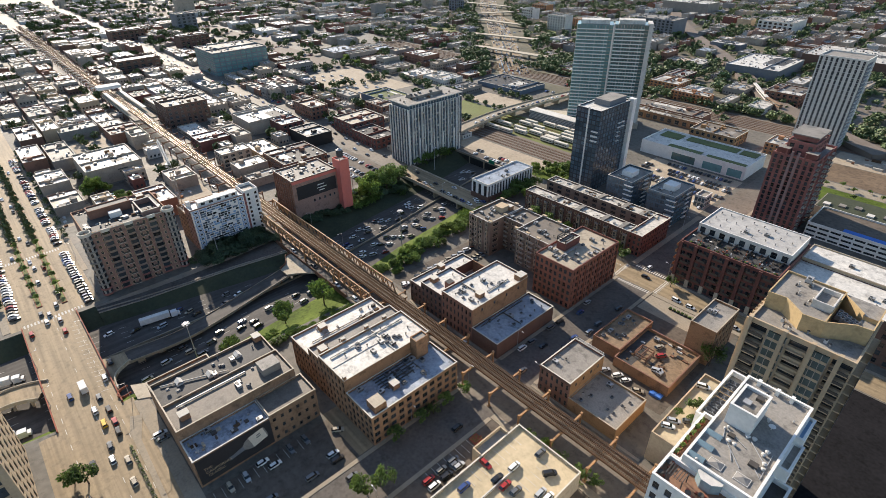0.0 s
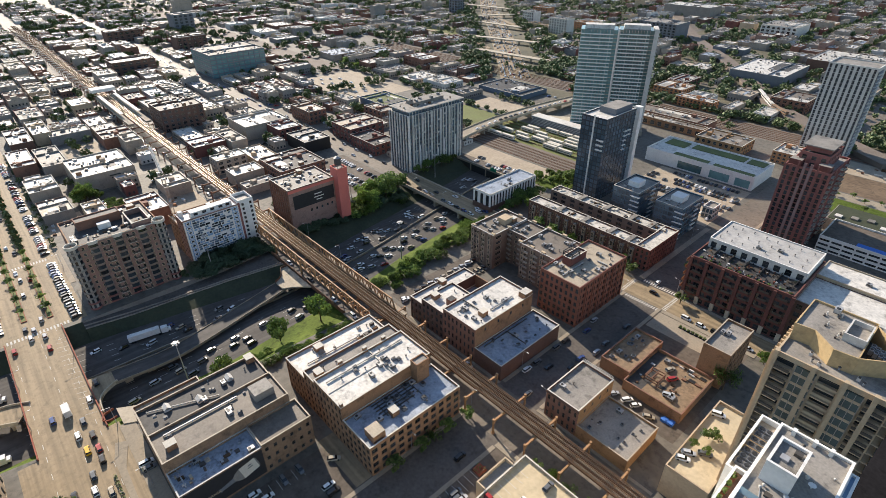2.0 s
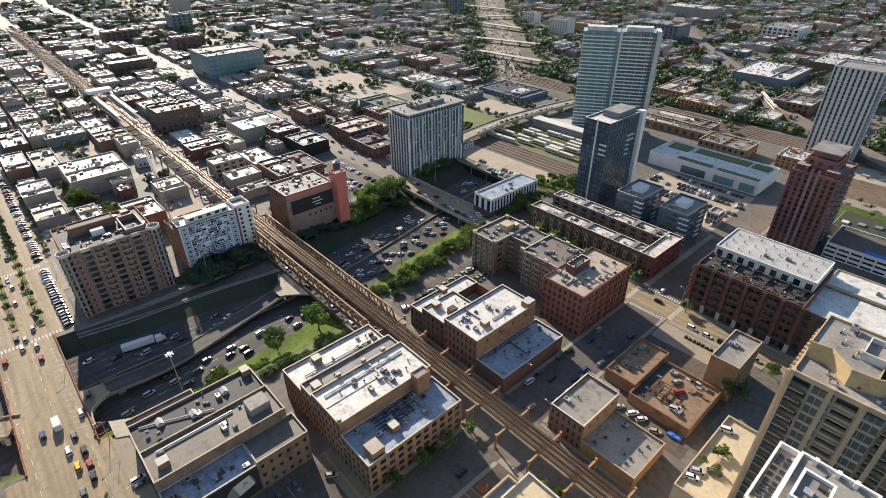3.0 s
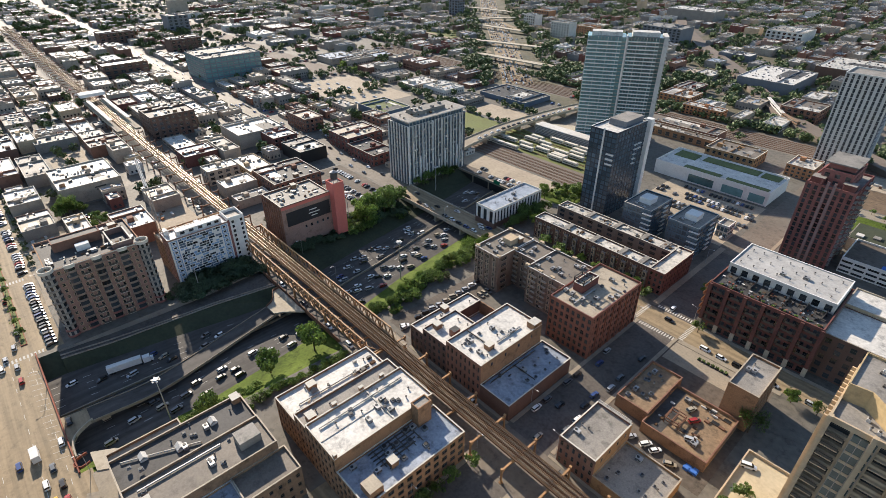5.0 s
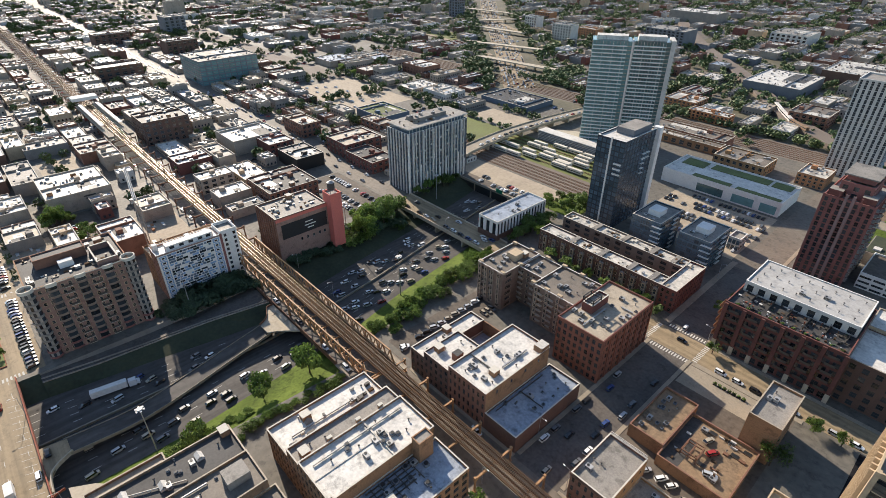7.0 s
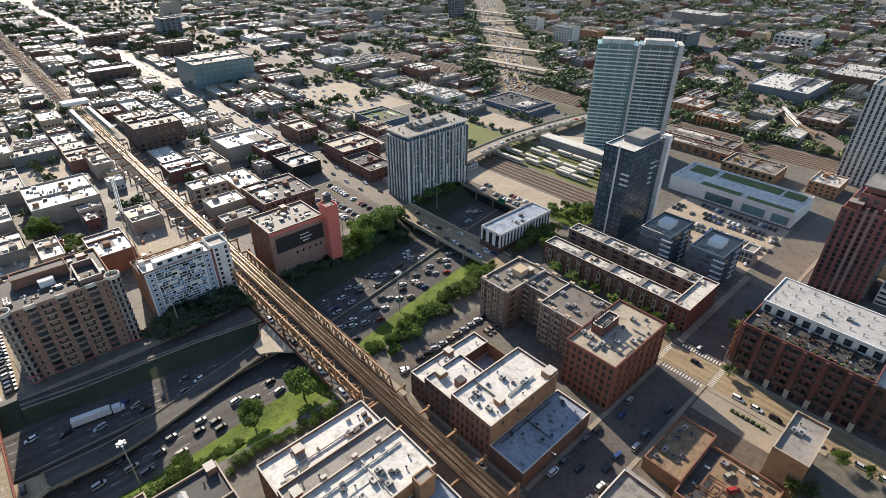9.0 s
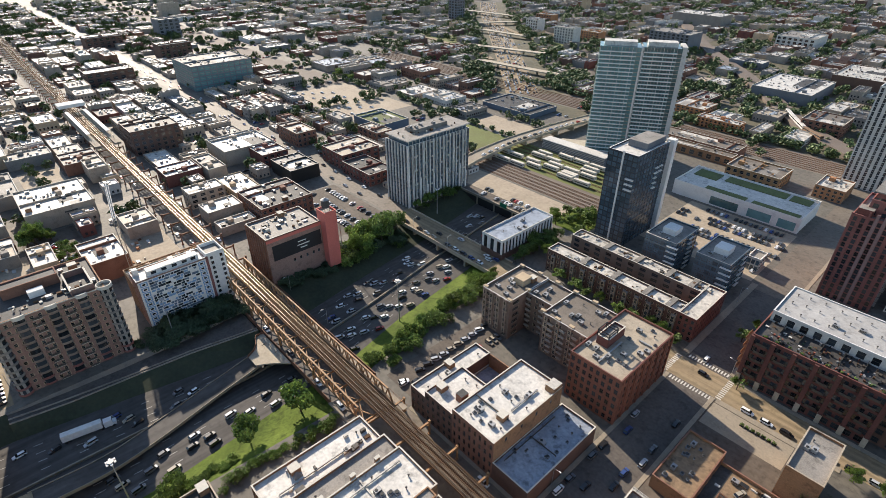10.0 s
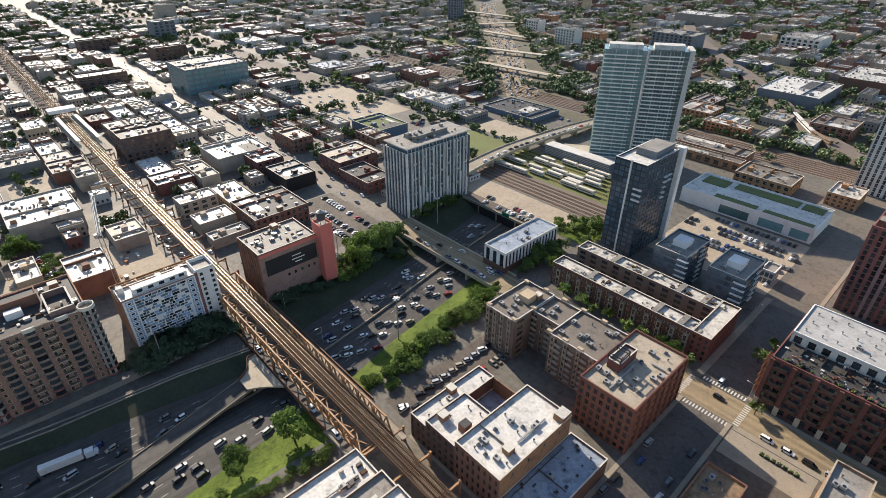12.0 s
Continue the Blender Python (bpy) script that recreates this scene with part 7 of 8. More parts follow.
# street bridges and viaduct
for k in range(13):
    if k not in (3, 7):
        car(-300 + 6.4 * k, 230.2, 0.05, 0)
for x, y in ((-286, 238), (-262, 235), (-248, 240), (-225, 238), (-222, 236), (-219, 239), (-150, 232), (-170, 240), (-135, 231)):
    car(x, y, 0.05, 180)
for k in range(14):
    car(-330 - 9 * k + rng.uniform(-2, 2), 231.5 if k % 2 else 240, 0.04, 0)
for k in range(8, len(VP) - 4):
    p, q = Vector(VP[k]), Vector(VP[k + 1])
    d = (q - p).normalized()
    car(p.x + d.y * 2.6, p.y - d.x * 2.6, p.z + 0.02, math.degrees(math.atan2(d.y, d.x)))
for x in (-228, -205, -250, -150, -188):
    car(x, 116.5 if x != -228 else 117, 0.05, 0)
# freeway: jammed northbound, looser southbound
for f, lo, hi, gap in ((0.16, -40, 280, 21), (0.24, -40, 280, 19), (0.32, 40, 280, 16), (0.42, 130, 284, 14), (0.66, 118, 284, 10.5), (0.74, 40, 284, 11), (0.83, 30, 284, 10.5), (0.93, 20, 284, 16)):
    y = lo + rng.uniform(0, 8)
    while y < hi:
        x = edge(y, 2) + (edge(y, 3) - edge(y, 2)) * f
        sl = math.degrees(math.atan2(10, -(edge(min(y + 5, 289), 2) - edge(y - 5, 2))))
        if not (113 < y < 139 or 227 < y < 244 or -16 < y < 16):
            car(x, y, FLOOR + 0.03, sl if f > 0.5 else sl + 180, f > 0.6 and y < 110)
        y += gap * rng.uniform(0.62, 1.6)
# cars on the far freeway and lots
for (xa, ya), (xb, yb) in zip(FW, FW[1:]):
    d = Vector((xb - xa, yb - ya))
    for k in range(int(d.length / 1.15)):
        f, o = rng.random(), rng.choice((-16, -12.6, -9.2, -5.8, -2.4, 2.4, 5.8, 9.2, 12.6, 16))
        e = d.normalized()
        far_car(xa + d.x * f - e.y * o, ya + d.y * f + e.x * o, 0.06, math.degrees(math.atan2(e.y, e.x)), rng.randrange(4))
for cx, cy, w, d in park_spots:
    if math.hypot(cx, cy) < 900 and cy < 320:
        for k in range(rng.randint(2, 7)):
            far_car(cx + rng.uniform(-w, w) * 0.4, cy + rng.uniform(-d, d) * 0.3, 0.03, 90, rng.randrange(5))
for x0, x1 in cols:
    for y0, y1 in rows:
        if x1 < -300 and y0 < 700:
            for k in range(7):
                x, y = x1 + rng.choice((3.2, 10.5)), rng.uniform(y0, y1)
                if in_view(x, y) and not taken(x - 2, y - 3, x + 2, y + 3):
                    far_car(x, y, 0.03, 90, rng.randrange(7))
for k in range(120):
    far_car(rng.uniform(-1300, -420), rng.choice((230.4, 233.5, 237.5, 240.6)), 0.03, 0, rng.randrange(7))
    far_car(rng.uniform(-1300, -320), rng.choice((117.4, 121, 130, 133.6)), 0.03, 0, rng.randrange(7))
for k in range(70):
    if k % 24 not in (8, 9, 10) and rng.random() < 0.75:
        far_car(-320 - 3.0 * k, 19.0 + rng.uniform(-0.4, 0.4), 0.04, 100, rng.randrange(7))
    if rng.random() < 0.85:
        far_car(-286 - 3.0 * k, -10.8 + rng.uniform(-0.4, 0.4), 0.04, 80, rng.randrange(7))
for k in range(11):
    far_car(-381 + 1.5 * (k % 2), 50 + 2.0 * k, 0.05, 170, rng.randrange(6))
    far_car(-405 + 2.8 * k, 60 + rng.uniform(-1, 1), 0.05, 90, rng.randrange(6)) if k % 3 else None
for k in range(30):
    far_car(-341 + 3.0 * (k % 10), 33.5 + 9.5 * (k // 10), 0.03, 90, rng.randrange(6))
for k in range(24):
    far_car(-590 + 6 * k + rng.uniform(-1, 1), 330 + 9 * (k % 4), 0.05, 20, 0)
place("far_cars", FARC, label="distant cars packed on freeway and lots", category="cars", kind="stuff")


# lorries
def lorry(x, y, z, ang, body, label):
    r = root("lorry", 0, 0, 0, label, "truck")
    b = Mesh(body)
    b.box(-8.5, -1.25, 1.1, 4.8, 1.25, 4.0)
    place("trailer", b, r)
    b = Mesh(CARS[0])
    b.box(5.3, -1.2, 0.6, 8.2, 1.2, 3.3)
    b.box(8.2, -1.1, 0.6, 9.4, 1.1, 2.0)
    place("cab", b, r)
    b = Mesh("carglass")
    b.box(8.2, -1.0, 2.1, 8.26, 1.0, 3.0)
    place("windscreen", b, r)
    for wx in (-7.4, -6.1, 4.4, 5.8, 8.4):
        for wy in (-1.0, 1.0):
            b = Mesh("rubber")
            b.cyl(0, 0, -0.15, 0.15, 0.5, n=12)
            place("wheel", b.data("wheel"), r, pose(wx, wy, 0.5, 90))
    r.matrix_basis = pose(x, y, z, 0, 0, ang)
    return r


lorry(-247, 41, FLOOR + 0.03, 80, "white", "white articulated lorry on the shaded freeway")
lorry(-211, -27, FLOOR + 0.03, 82, "white", "white articulated lorry on the sunlit freeway")
lorry(-247, -24, FLOOR + 0.03, 78, "white", "white articulated lorry leaving the freeway")
bx = root("delivery_truck", 0, 0, 0, "white box truck driving on the avenue", "truck")
b = Mesh("white")
b.box(-3.4, -1.2, 0.8, 2.2, 1.2, 3.5)
place("cargo_box", b, bx)
b = Mesh(CARS[0])
b.box(2.25, -1.0, 0.5, 3.8, 1.0, 2.3)
place("cab", b, bx)
for wx in (-2.2, 3.0):
    for wy in (-1.0, 1.0):
        b = Mesh("rubber")
        b.cyl(0, 0, -0.15, 0.15, 0.42, n=12)
        place("wheel", b.data("wheel"), bx, pose(wx, wy, 0.42, 90))
bx.matrix_basis = pose(-213.4, 2.6, 0.04, 0, 0, 180)

for k in range(22):
    b = Mesh(rng.choice(("offwhite", "wood", "coping", "rust", "steel")))
    x, y = rng.uniform(-80, 10), rng.uniform(481, 503)
    b.box(x, y, 0.03, x + rng.uniform(1.5, 6), y + rng.uniform(0.6, 2.2), rng.uniform(0.5, 2.0))
    place("pallet_load", b, label="weathered pallet load on bare ground", category="pallet", group="pallets on the site")

# ---- masts and street lamps ----
def mast(x, y, z, h, label):
    r = root("street_lamp", x, y, z, label, "lamp")
    b = Mesh("steel")
    b.cyl(x, y, z, z + h, 0.28, 0.14, n=8)
    place("pole", b, r)
    b = Mesh("steel")
    b.cyl(x, y, z + h, z + h + 0.35, 1.0, 1.0, n=10)
    head = place("lamp_ring", b, r)
    for k in range(6):
        a = k * 1.047
        b = Mesh("white")
        b.box(x + 1.3 * math.cos(a) - 0.35, y + 1.3 * math.sin(a) - 0.35, z + h - 0.25, x + 1.3 * math.cos(a) + 0.35, y + 1.3 * math.sin(a) + 0.35, z + h + 0.1)
        place("lamp", b, head)


for x, y, h in ((-205, 44, 22), (-277, 84, 19), (-283, 180, 22), (-219, 170, 24), (-287, 256, 18)):
    mast(x, y, bank(x, y), h, "tall galvanised freeway lighting mast")
lampp = root("street_lamp", 0, 0, 0, "grey street lamp with a single arm", "lamp", "street lamps")
b = Mesh("steel")
b.cyl(0, 0, 0, 9, 0.11, 0.07, n=6)
place("pole", b, lampp)
b = Mesh("steel")
b.beam((0, 0, 8.9), (2.2, 0, 9.3), 0.09)
place("arm", b, lampp)
b = Mesh("white")
b.box(1.9, -0.15, 9.2, 2.7, 0.15, 9.38)
place("lamp", b, lampp)
lampp.matrix_basis = pose(-112, 150, 0)
for x, y, a in ((-112, 120, 0), (-112, 90, 0), (-92, 60, 180), (-112, 226, 0), (-92.5, 245, 180), (-92, 275, 180), (-112, 300, 0), (-150, 227, 90), (-180, 227, 90), (-245, 226, 90), (-275, 226, 90), (-285, 23.5, 270), (-250, 12.0, 270), (-195, 15.2, 270), (-240, -9.2, 90), (-213, -9.2, 90), (-270, 140, 270), (-235, 140, 270), (-92, 140, 180), (-330, 23.5, 270), (-160, 17, 270)):
    copy_thing(lampp, pose(x, y, 0, 0, 0, a))

# ---- rooftop equipment ----
b = Mesh("steel", "darkframe")
b.box(-1.1, -0.8, 0.15, 1.1, 0.8, 1.35)
b.box(-1.2, -0.7, 0, 1.2, 0.7, 0.15, 1)
for k in range(4):
    b.box(-0.95 + 0.5 * k, -0.83, 0.35, -0.6 + 0.5 * k, -0.8, 1.15, 1)
ac = place("air_handler", b, m=pose(0, 0, 0), label="grey rooftop air-conditioning unit", category="air conditioner", group="rooftop units")
b = Mesh("black")
b.cyl(-0.45, 0, 1.35, 1.45, 0.5, n=12)
place("fan", b, ac)
b = Mesh("steel", "darkframe")
b.cyl(0, 0, 0, 0.9, 0.22, n=8)
b.cyl(0, 0, 0.9, 1.15, 0.4, 0.15, n=8, mi=1)
vent = place("roof_vent", b, m=pose(0, 0, 0), label="small metal roof vent", category="vent", group="rooftop units")
hatch = root("roof_hatch", 0, 0, 0, "brick stair bulkhead on the roof", "bulkhead", "rooftop units")
b = Mesh("tanbrick")
b.box(-1.6, -1.4, 0, 1.6, 1.4, 2.4)
place("wall", b, hatch)
b = Mesh("coping")
b.box(-1.75, -1.55, 2.4, 1.75, 1.55, 2.55)
place("cap", b, hatch)
sky_l = root("skylight", 0, 0, 0, "glazed pyramid skylight on the roof", "skylight", "rooftop units")
b = Mesh("frame")
b.box(-1.4, -1.4, 0, 1.4, 1.4, 0.5)
place("curb", b, sky_l)
b = Mesh("greypanel")
for i in range(4):
    a, c = [(-1.4, -1.4), (1.4, -1.4), (1.4, 1.4), (-1.4, 1.4)][i], [(1.4, -1.4), (1.4, 1.4), (-1.4, 1.4), (-1.4, -1.4)][i]
    b.face([(*a, 0.5), (*c, 0.5), (0, 0, 1.7)])
place("glazing", b, sky_l)
UNITS = {"a": ac, "v": vent, "h": hatch, "s": sky_l}
first = set()


def unit(k, x, y, z, a=0):
    ob, m = UNITS[k], pose(x, y, z, 0, 0, a)
    if k not in first:
        first.add(k)
        ob.matrix_basis = m
    else:
        copy_thing(ob, m)


for x0, y0, x1, y1, z, kinds in (
        (-166, 76, -156, 110, 14.1, "ssvvah"), (-153, 75, -147, 110, 17.6, "vvhv"), (-144, 76, -130, 110, 19.1, "avvavvaav"), (-126, 76, -114, 110, 13.4, "haavvaavv"),
        (-176, 23, -166, 62, 15.6, "avavhv"), (-162, 23, -152, 62, 16.6, "aavvhv"), (-147, 24, -139, 46, 12.1, "avva"), (-168, 139, -163, 170, 11.1, "vvhvav"), (-160, 139, -149, 154, 14.1, "vvahvv"),
        (-145, 139, -130, 171, 16.8, "avvavvahvvavv"), (-126, 139, -114, 172, 7.3, "vvavvv"), (-124, 190, -114, 222, 21.4, "aavavvaa"), (-133, 189, -126, 197, 21.4, "aava"), (-185, 197, -173, 218, 20.1, "haavaava"),
        (-169, 208, -159, 219, 19.5, "aavaa"), (-155, 201, -137, 219, 20.1, "aavaaavaa"), (-59, 200, -53, 217, 17.1, "aav"), (-88, 139, -78, 157, 12.1, "vav"), (-74, 139, -58, 155, 5.1, "vvva")):
    for k in kinds:
        unit(k, rng.uniform(x0, x1), rng.uniform(y0, y1), z, rng.choice((0, 90)))
for x0, y0, x1, y1, z, kinds in (
        (-19, 105, -10, 111, 75.05, "vvv"), (-27, 147, -9, 149, 67.4, "vvv"), (-27, 162, -22, 166, 72.5, "va"), (-307, 30, -302, 64, 33.6, "aavhva"), (-289, 30, -281, 64, 33.6, "aavavaa"), (-311, 80, -299, 114, 18.6, "avvaahvv"),
        (-301, 138, -284, 164, 26.1, "avvahaav"), (-317, 252, -308, 288, 48.5, "aaaava"), (-230, 244, -219, 283, 11.6, "avvavav"), (-160, 294, -148, 299, 21.1, "aav"), (-134, 298, -122, 303, 19.1, "aav"), (-44, 253, 0, 274, 20.3, "avvavv"), (-44, 278, 0, 290, 21.5, "avvav"),
        (-75, 173, -56, 194, 4.1, "vavvav"), (-89, 177, -79, 198, 5.1, "aavv"), (-373, 164, -345, 193, 11.1, "avavhaavav"), (-548, 142, -520, 172, 19.1, "avvahva"), (-467, 56, -432, 86, 11.1, "aavvhh"), (-480, 190, -452, 220, 11.1, "avvavv")):
    for k in kinds:
        unit(k, rng.uniform(x0, x1), rng.uniform(y0, y1), z, rng.choice((0, 90)))
for k in range(24):
    unit("v", -87 + 5.2 * (k % 8) + rng.uniform(-0.6, 0.6), 265.5 + 7.2 * (k // 8) + rng.uniform(-0.8, 0.8), 28.0)
for x, y in ((-70, 268), (-62, 272)):
    unit("a", x, y, 28.0)
# lane lines and parking hatches of the avenue
for y in (-7.5, 2.6, 9.6):
    for x0, x1 in ((-275, -197), (-196, -90)):
        b = Mesh("paint")
        x = x0
        while x < x1 - 3:
            b.face([(x, y - 0.08, 0.052), (x + 3, y - 0.08, 0.052), (x + 3, y + 0.08, 0.052), (x, y + 0.08, 0.052)])
            x += 9
        place("road_lane_line", b, label="worn dashed white lane line", kind="structure")
for k in range(16):
    b = Mesh("paint")
    x = -262 + k * 3.6
    b.face([(x, 7.2, 0.052), (x + 0.14, 7.2, 0.052), (x + 1.3, 11.2, 0.052), (x + 1.16, 11.2, 0.052)])
    place("road_hatch", b, label="faded slanted parking line", kind="structure")
# street stripes at the crossing
for x0, y0, dx, dy, n, sx, sy in ((-110, 226.2, 1.25, 0, 14, 0.6, 2.2), (-110, 244, 1.25, 0, 14, 0.6, 2.2), (-114.5, 229.5, 0, 1.25, 11, 2.2, 0.6), (-92, 229.5, 0, 1.25, 11, 2.2, 0.6), (-277.5, -9, 0, 1.4, 18, 2.6, 0.7), (-348, -9, 0, 1.4, 20, 2.6, 0.7)):
    for k in range(n):
        sheet("road_marking", "paint", x0 + dx * k, y0 + dy * k, x0 + dx * k + sx, y0 + dy * k + sy, 0.05, "worn white crossing stripe")

# ---- kerbs and raised pavements beside the streets ----
for nm, x0, y0, x1, y1 in (("lake_south", -193, 113.8, -112, 115.4), ("lake_north", -170, 135.6, -112, 137), ("lake_south_east", -92.8, 112.4, -26, 115.2), ("lake_north_east", -92.8, 135.8, -45, 137),
                           ("cross_west", -112.3, 138, -110.6, 228.6), ("cross_east", -93.2, 138, -91.6, 228.6), ("cross_west_south", -112, 17, -110.4, 113.7), ("cross_east_south", -93.4, 17, -91.8, 112),
                           ("fulton_south", -208, 225.4, -113, 229), ("fulton_north", -208, 242.6, -122, 245.2), ("fulton_south_east", -91, 226.6, -48, 229.2), ("fulton_north_east", -91, 242.6, 10, 244.6),
                           ("cross_west_north", -113.6, 246, -110.6, 323), ("cross_east_north", -93.2, 246, -91.4, 440), ("avenue_north", -193, 15.4, -113, 20.6), ("avenue_far_north", -430, 23, -311, 25.6), ("avenue_far_south", -560, -17, -276, -14)):
    b = Mesh("walk")
    b.box(x0, y0, 0.0, x1, y1, 0.17)
    place("pavement_" + nm, b, label="raised concrete pavement with a kerb", kind="structure")

# ---- near roofs, yards and terraces ----
rg = random.Random(11)


def fan_unit(x, y, z, s=1.0):
    b = Mesh("slate", "black")
    b.box(x - 0.7 * s, y - 0.7 * s, z, x + 0.7 * s, y + 0.7 * s, z + 0.8 * s)
    b.cyl(x, y, z + 0.8 * s, z + 1.0 * s, 0.55 * s, n=10, mi=1)
    place("exhaust_fan", b, label="dark square rooftop exhaust fan", category="fan", group="rooftop fans")


def duct(x0, y0, x1, y1, z, w=0.6, mt="steel"):
    b = Mesh(mt)
    b.beam((x0, y0, z + 0.55), (x1, y1, z + 0.55), w, 0.5)
    n = max(2, int(math.hypot(x1 - x0, y1 - y0) / 3))
    for k in range(n + 1):
        x, y = x0 + (x1 - x0) * k / n, y0 + (y1 - y0) * k / n
        b.box(x - 0.08, y - 0.08, z, x + 0.08, y + 0.08, z + 0.35)
    place("duct", b, label="low metal duct across a flat roof", category="duct", group="rooftop ducts")


def planter(x, y, z, lx, ly, wood="darkbrick", green=True):
    b = Mesh(wood)
    b.box(-lx / 2, -ly / 2, 0, lx / 2, ly / 2, 0.6)
    r = place("planter", b, m=pose(x, y, z), label="rectangular planter with low green plants", category="planter", group="planters")
    b = Mesh("leaf")
    for k in range(36):
        p = Vector((x + rg.uniform(-lx, lx) * 0.46, y + rg.uniform(-ly, ly) * 0.46, z + 0.6 + rg.uniform(0, 0.7)))
        u = Vector((rg.gauss(0, 1), rg.gauss(0, 1), rg.gauss(0, 0.6))).normalized()
        v = u.orthogonal().normalized()
        b.face([p - u * 0.28, p + v * 0.16, p + u * 0.28, p - v * 0.16])
    place("foliage", b, r, kind="stuff")


def stalls(x0, y0, z, n, dx, dy, lx, ly, nm):
    for k in range(n):
        sheet("road_stall_line", "paint", x0 + dx * k, y0 + dy * k, x0 + dx * k + lx, y0 + dy * k + ly, z, nm)


# loft building beside the railway: exhaust fans, pipework, stair head and corner box
for x, y in ((-134.6, 97.2), (-133.2, 98.4), (-135.2, 101.2), (-134.0, 102.6), (-136.4, 99.0), (-141.5, 88), (-139.8, 87)):
    fan_unit(x, y, 19.1, 1.1)
b = Mesh("tanbrick", "greyroof")
b.prism([(-127.95, 103.4), (-124.2, 103.4), (-124.2, 109.2), (-127.95, 109.2)], 13.4, 22.2, 0, 1)
b.box(-128, 103.3, 22.2, -127.6, 109.3, 22.7)
b.box(-124.5, 103.3, 22.2, -124.1, 109.3, 22.7)
b.box(-127.6, 103.3, 22.2, -124.5, 103.7, 22.7)
b.box(-127.6, 108.9, 22.2, -124.5, 109.3, 22.7)
place("stair_head", b, loft)
b = Mesh("tanbrick", "tanroof")
b.prism([(-118.4, 75.5), (-113.2, 75.5), (-113.2, 80.4), (-118.4, 80.4)], 13.4, 16.6, 0, 1)
place("corner_penthouse", b, loft)
b = Mesh("oldroof", "tanbrick")
b.box(-145.6, 96.6, 19.1, -128.4, 97.2, 19.6)
b.box(-137.4, 73.4, 19.1, -137.0, 96.6, 19.35)
place("roof_ridge", b, loft)
b = Mesh("darkframe")
for k in range(5):
    b.beam((-126.6 + 1.5 * k, 84, 13.7), (-126.6 + 1.5 * k, 103 - k, 13.7), 0.3, 0.4)
for k in range(6):
    b.beam((-127, 86 + 3 * k, 13.9), (-119, 86 + 3 * k, 13.9), 0.25, 0.3)
place("pipework", b, loft, kind="stuff")
for x, y in ((-126, 99), (-124, 93.5), (-121.8, 97.6), (-125.6, 89.8), (-118, 92), (-122.4, 104.5), (-117, 100.5)):
    fan_unit(x, y, 13.4, 1.3)
duct(-142, 76, -142, 110, 19.1, 0.4, "oldroof")
duct(-160, 78, -160, 108, 14.1, 0.35)
b = Mesh("tanbrick", "coping")
b.box(-129.2, 73.1, 19.8, -128.1, 74.2, 21.6)
b.box(-129.3, 73.0, 21.6, -128.0, 74.3, 21.85, 1)
place("chimney", b, loft)
for y in (84, 95, 104):
    b = Mesh("tanbrick", "coping")
    b.box(-147, y, 17.6, -146.05, y + 1.6, 21.2)
    b.box(-147.1, y - 0.1, 21.2, -145.95, y + 1.7, 21.4, 1)
    place("chimney", b, loft)
# brown warehouse: skylight boxes, bulkheads, tarred patches
for x, y in ((-172.6, 30), (-171.8, 52), (-168.6, 40)):
    b = Mesh("offwhite")
    b.box(x - 1.5, y - 1.2, 15.6, x + 1.5, y + 1.2, 16.4)
    b.face([(x - 1.5, y - 1.2, 16.4), (x + 1.5, y - 1.2, 16.4), (x + 1.5, y, 17.5), (x - 1.5, y, 17.5)])
    b.face([(x + 1.5, y + 1.2, 16.4), (x - 1.5, y + 1.2, 16.4), (x - 1.5, y, 17.5), (x + 1.5, y, 17.5)])
    place("skylight_box", b, bl)
b = Mesh("greybrick", "greyroof")
b.prism([(-159, 54), (-153, 54), (-153, 61), (-159, 61)], 16.6, 19.8, 0, 1)
place("stair_head", b, bl)
duct(-175, 24, -166, 46, 15.6, 0.25, "coping")
duct(-160, 25, -160, 50, 16.6, 0.4)
duct(-148, 24, -140, 24, 12.1, 0.4)
for k in range(9):
    fan_unit(rg.uniform(-174, -152), rg.uniform(25, 60), 16.6 if k > 3 else 15.6, rg.uniform(0.6, 1.1)) if k > 3 else fan_unit(rg.uniform(-175, -166), rg.uniform(25, 60), 15.6, 0.8)
# red brick lofts over the railway
b = Mesh("brownbrick", "darkroof")
b.prism([(-151.5, 143), (-148.4, 143), (-148.4, 146.4), (-151.5, 146.4)], 14.1, 17.6, 0, 1)
place("stair_head", b, b1)
b = Mesh("tanbrick", "oldroof")
b.prism([(-131.5, 168.5), (-127.6, 168.5), (-127.6, 173.3), (-131.5, 173.3)], 16.8, 19.6, 0, 1)
place("stair_head", b, b1)
for x, y in ((-141, 142), (-140, 143.6), (-142.2, 144), (-143, 147), (-137, 141), (-141.5, 150.5), (-134, 163), (-136, 158)):
    fan_unit(x, y, 16.8, 0.85)
duct(-146, 148, -131, 148, 16.8, 0.3, "darkframe")
duct(-133, 152, -133, 166, 16.8, 0.5)
duct(-125.5, 141, -125.5, 168, 7.3, 0.15, "darkframe")
duct(-125.5, 155, -115, 155, 7.3, 0.15, "darkframe")
b = Mesh("tanbrick")
b.box(-161.4, 171.4, 5.1, -147.1, 171.9, 11.8)
place("court_wall", b, b1)
for k in range(10):
    fan_unit(rg.uniform(-126, -114), rg.uniform(140, 172), 7.3, rg.uniform(0.5, 0.9))
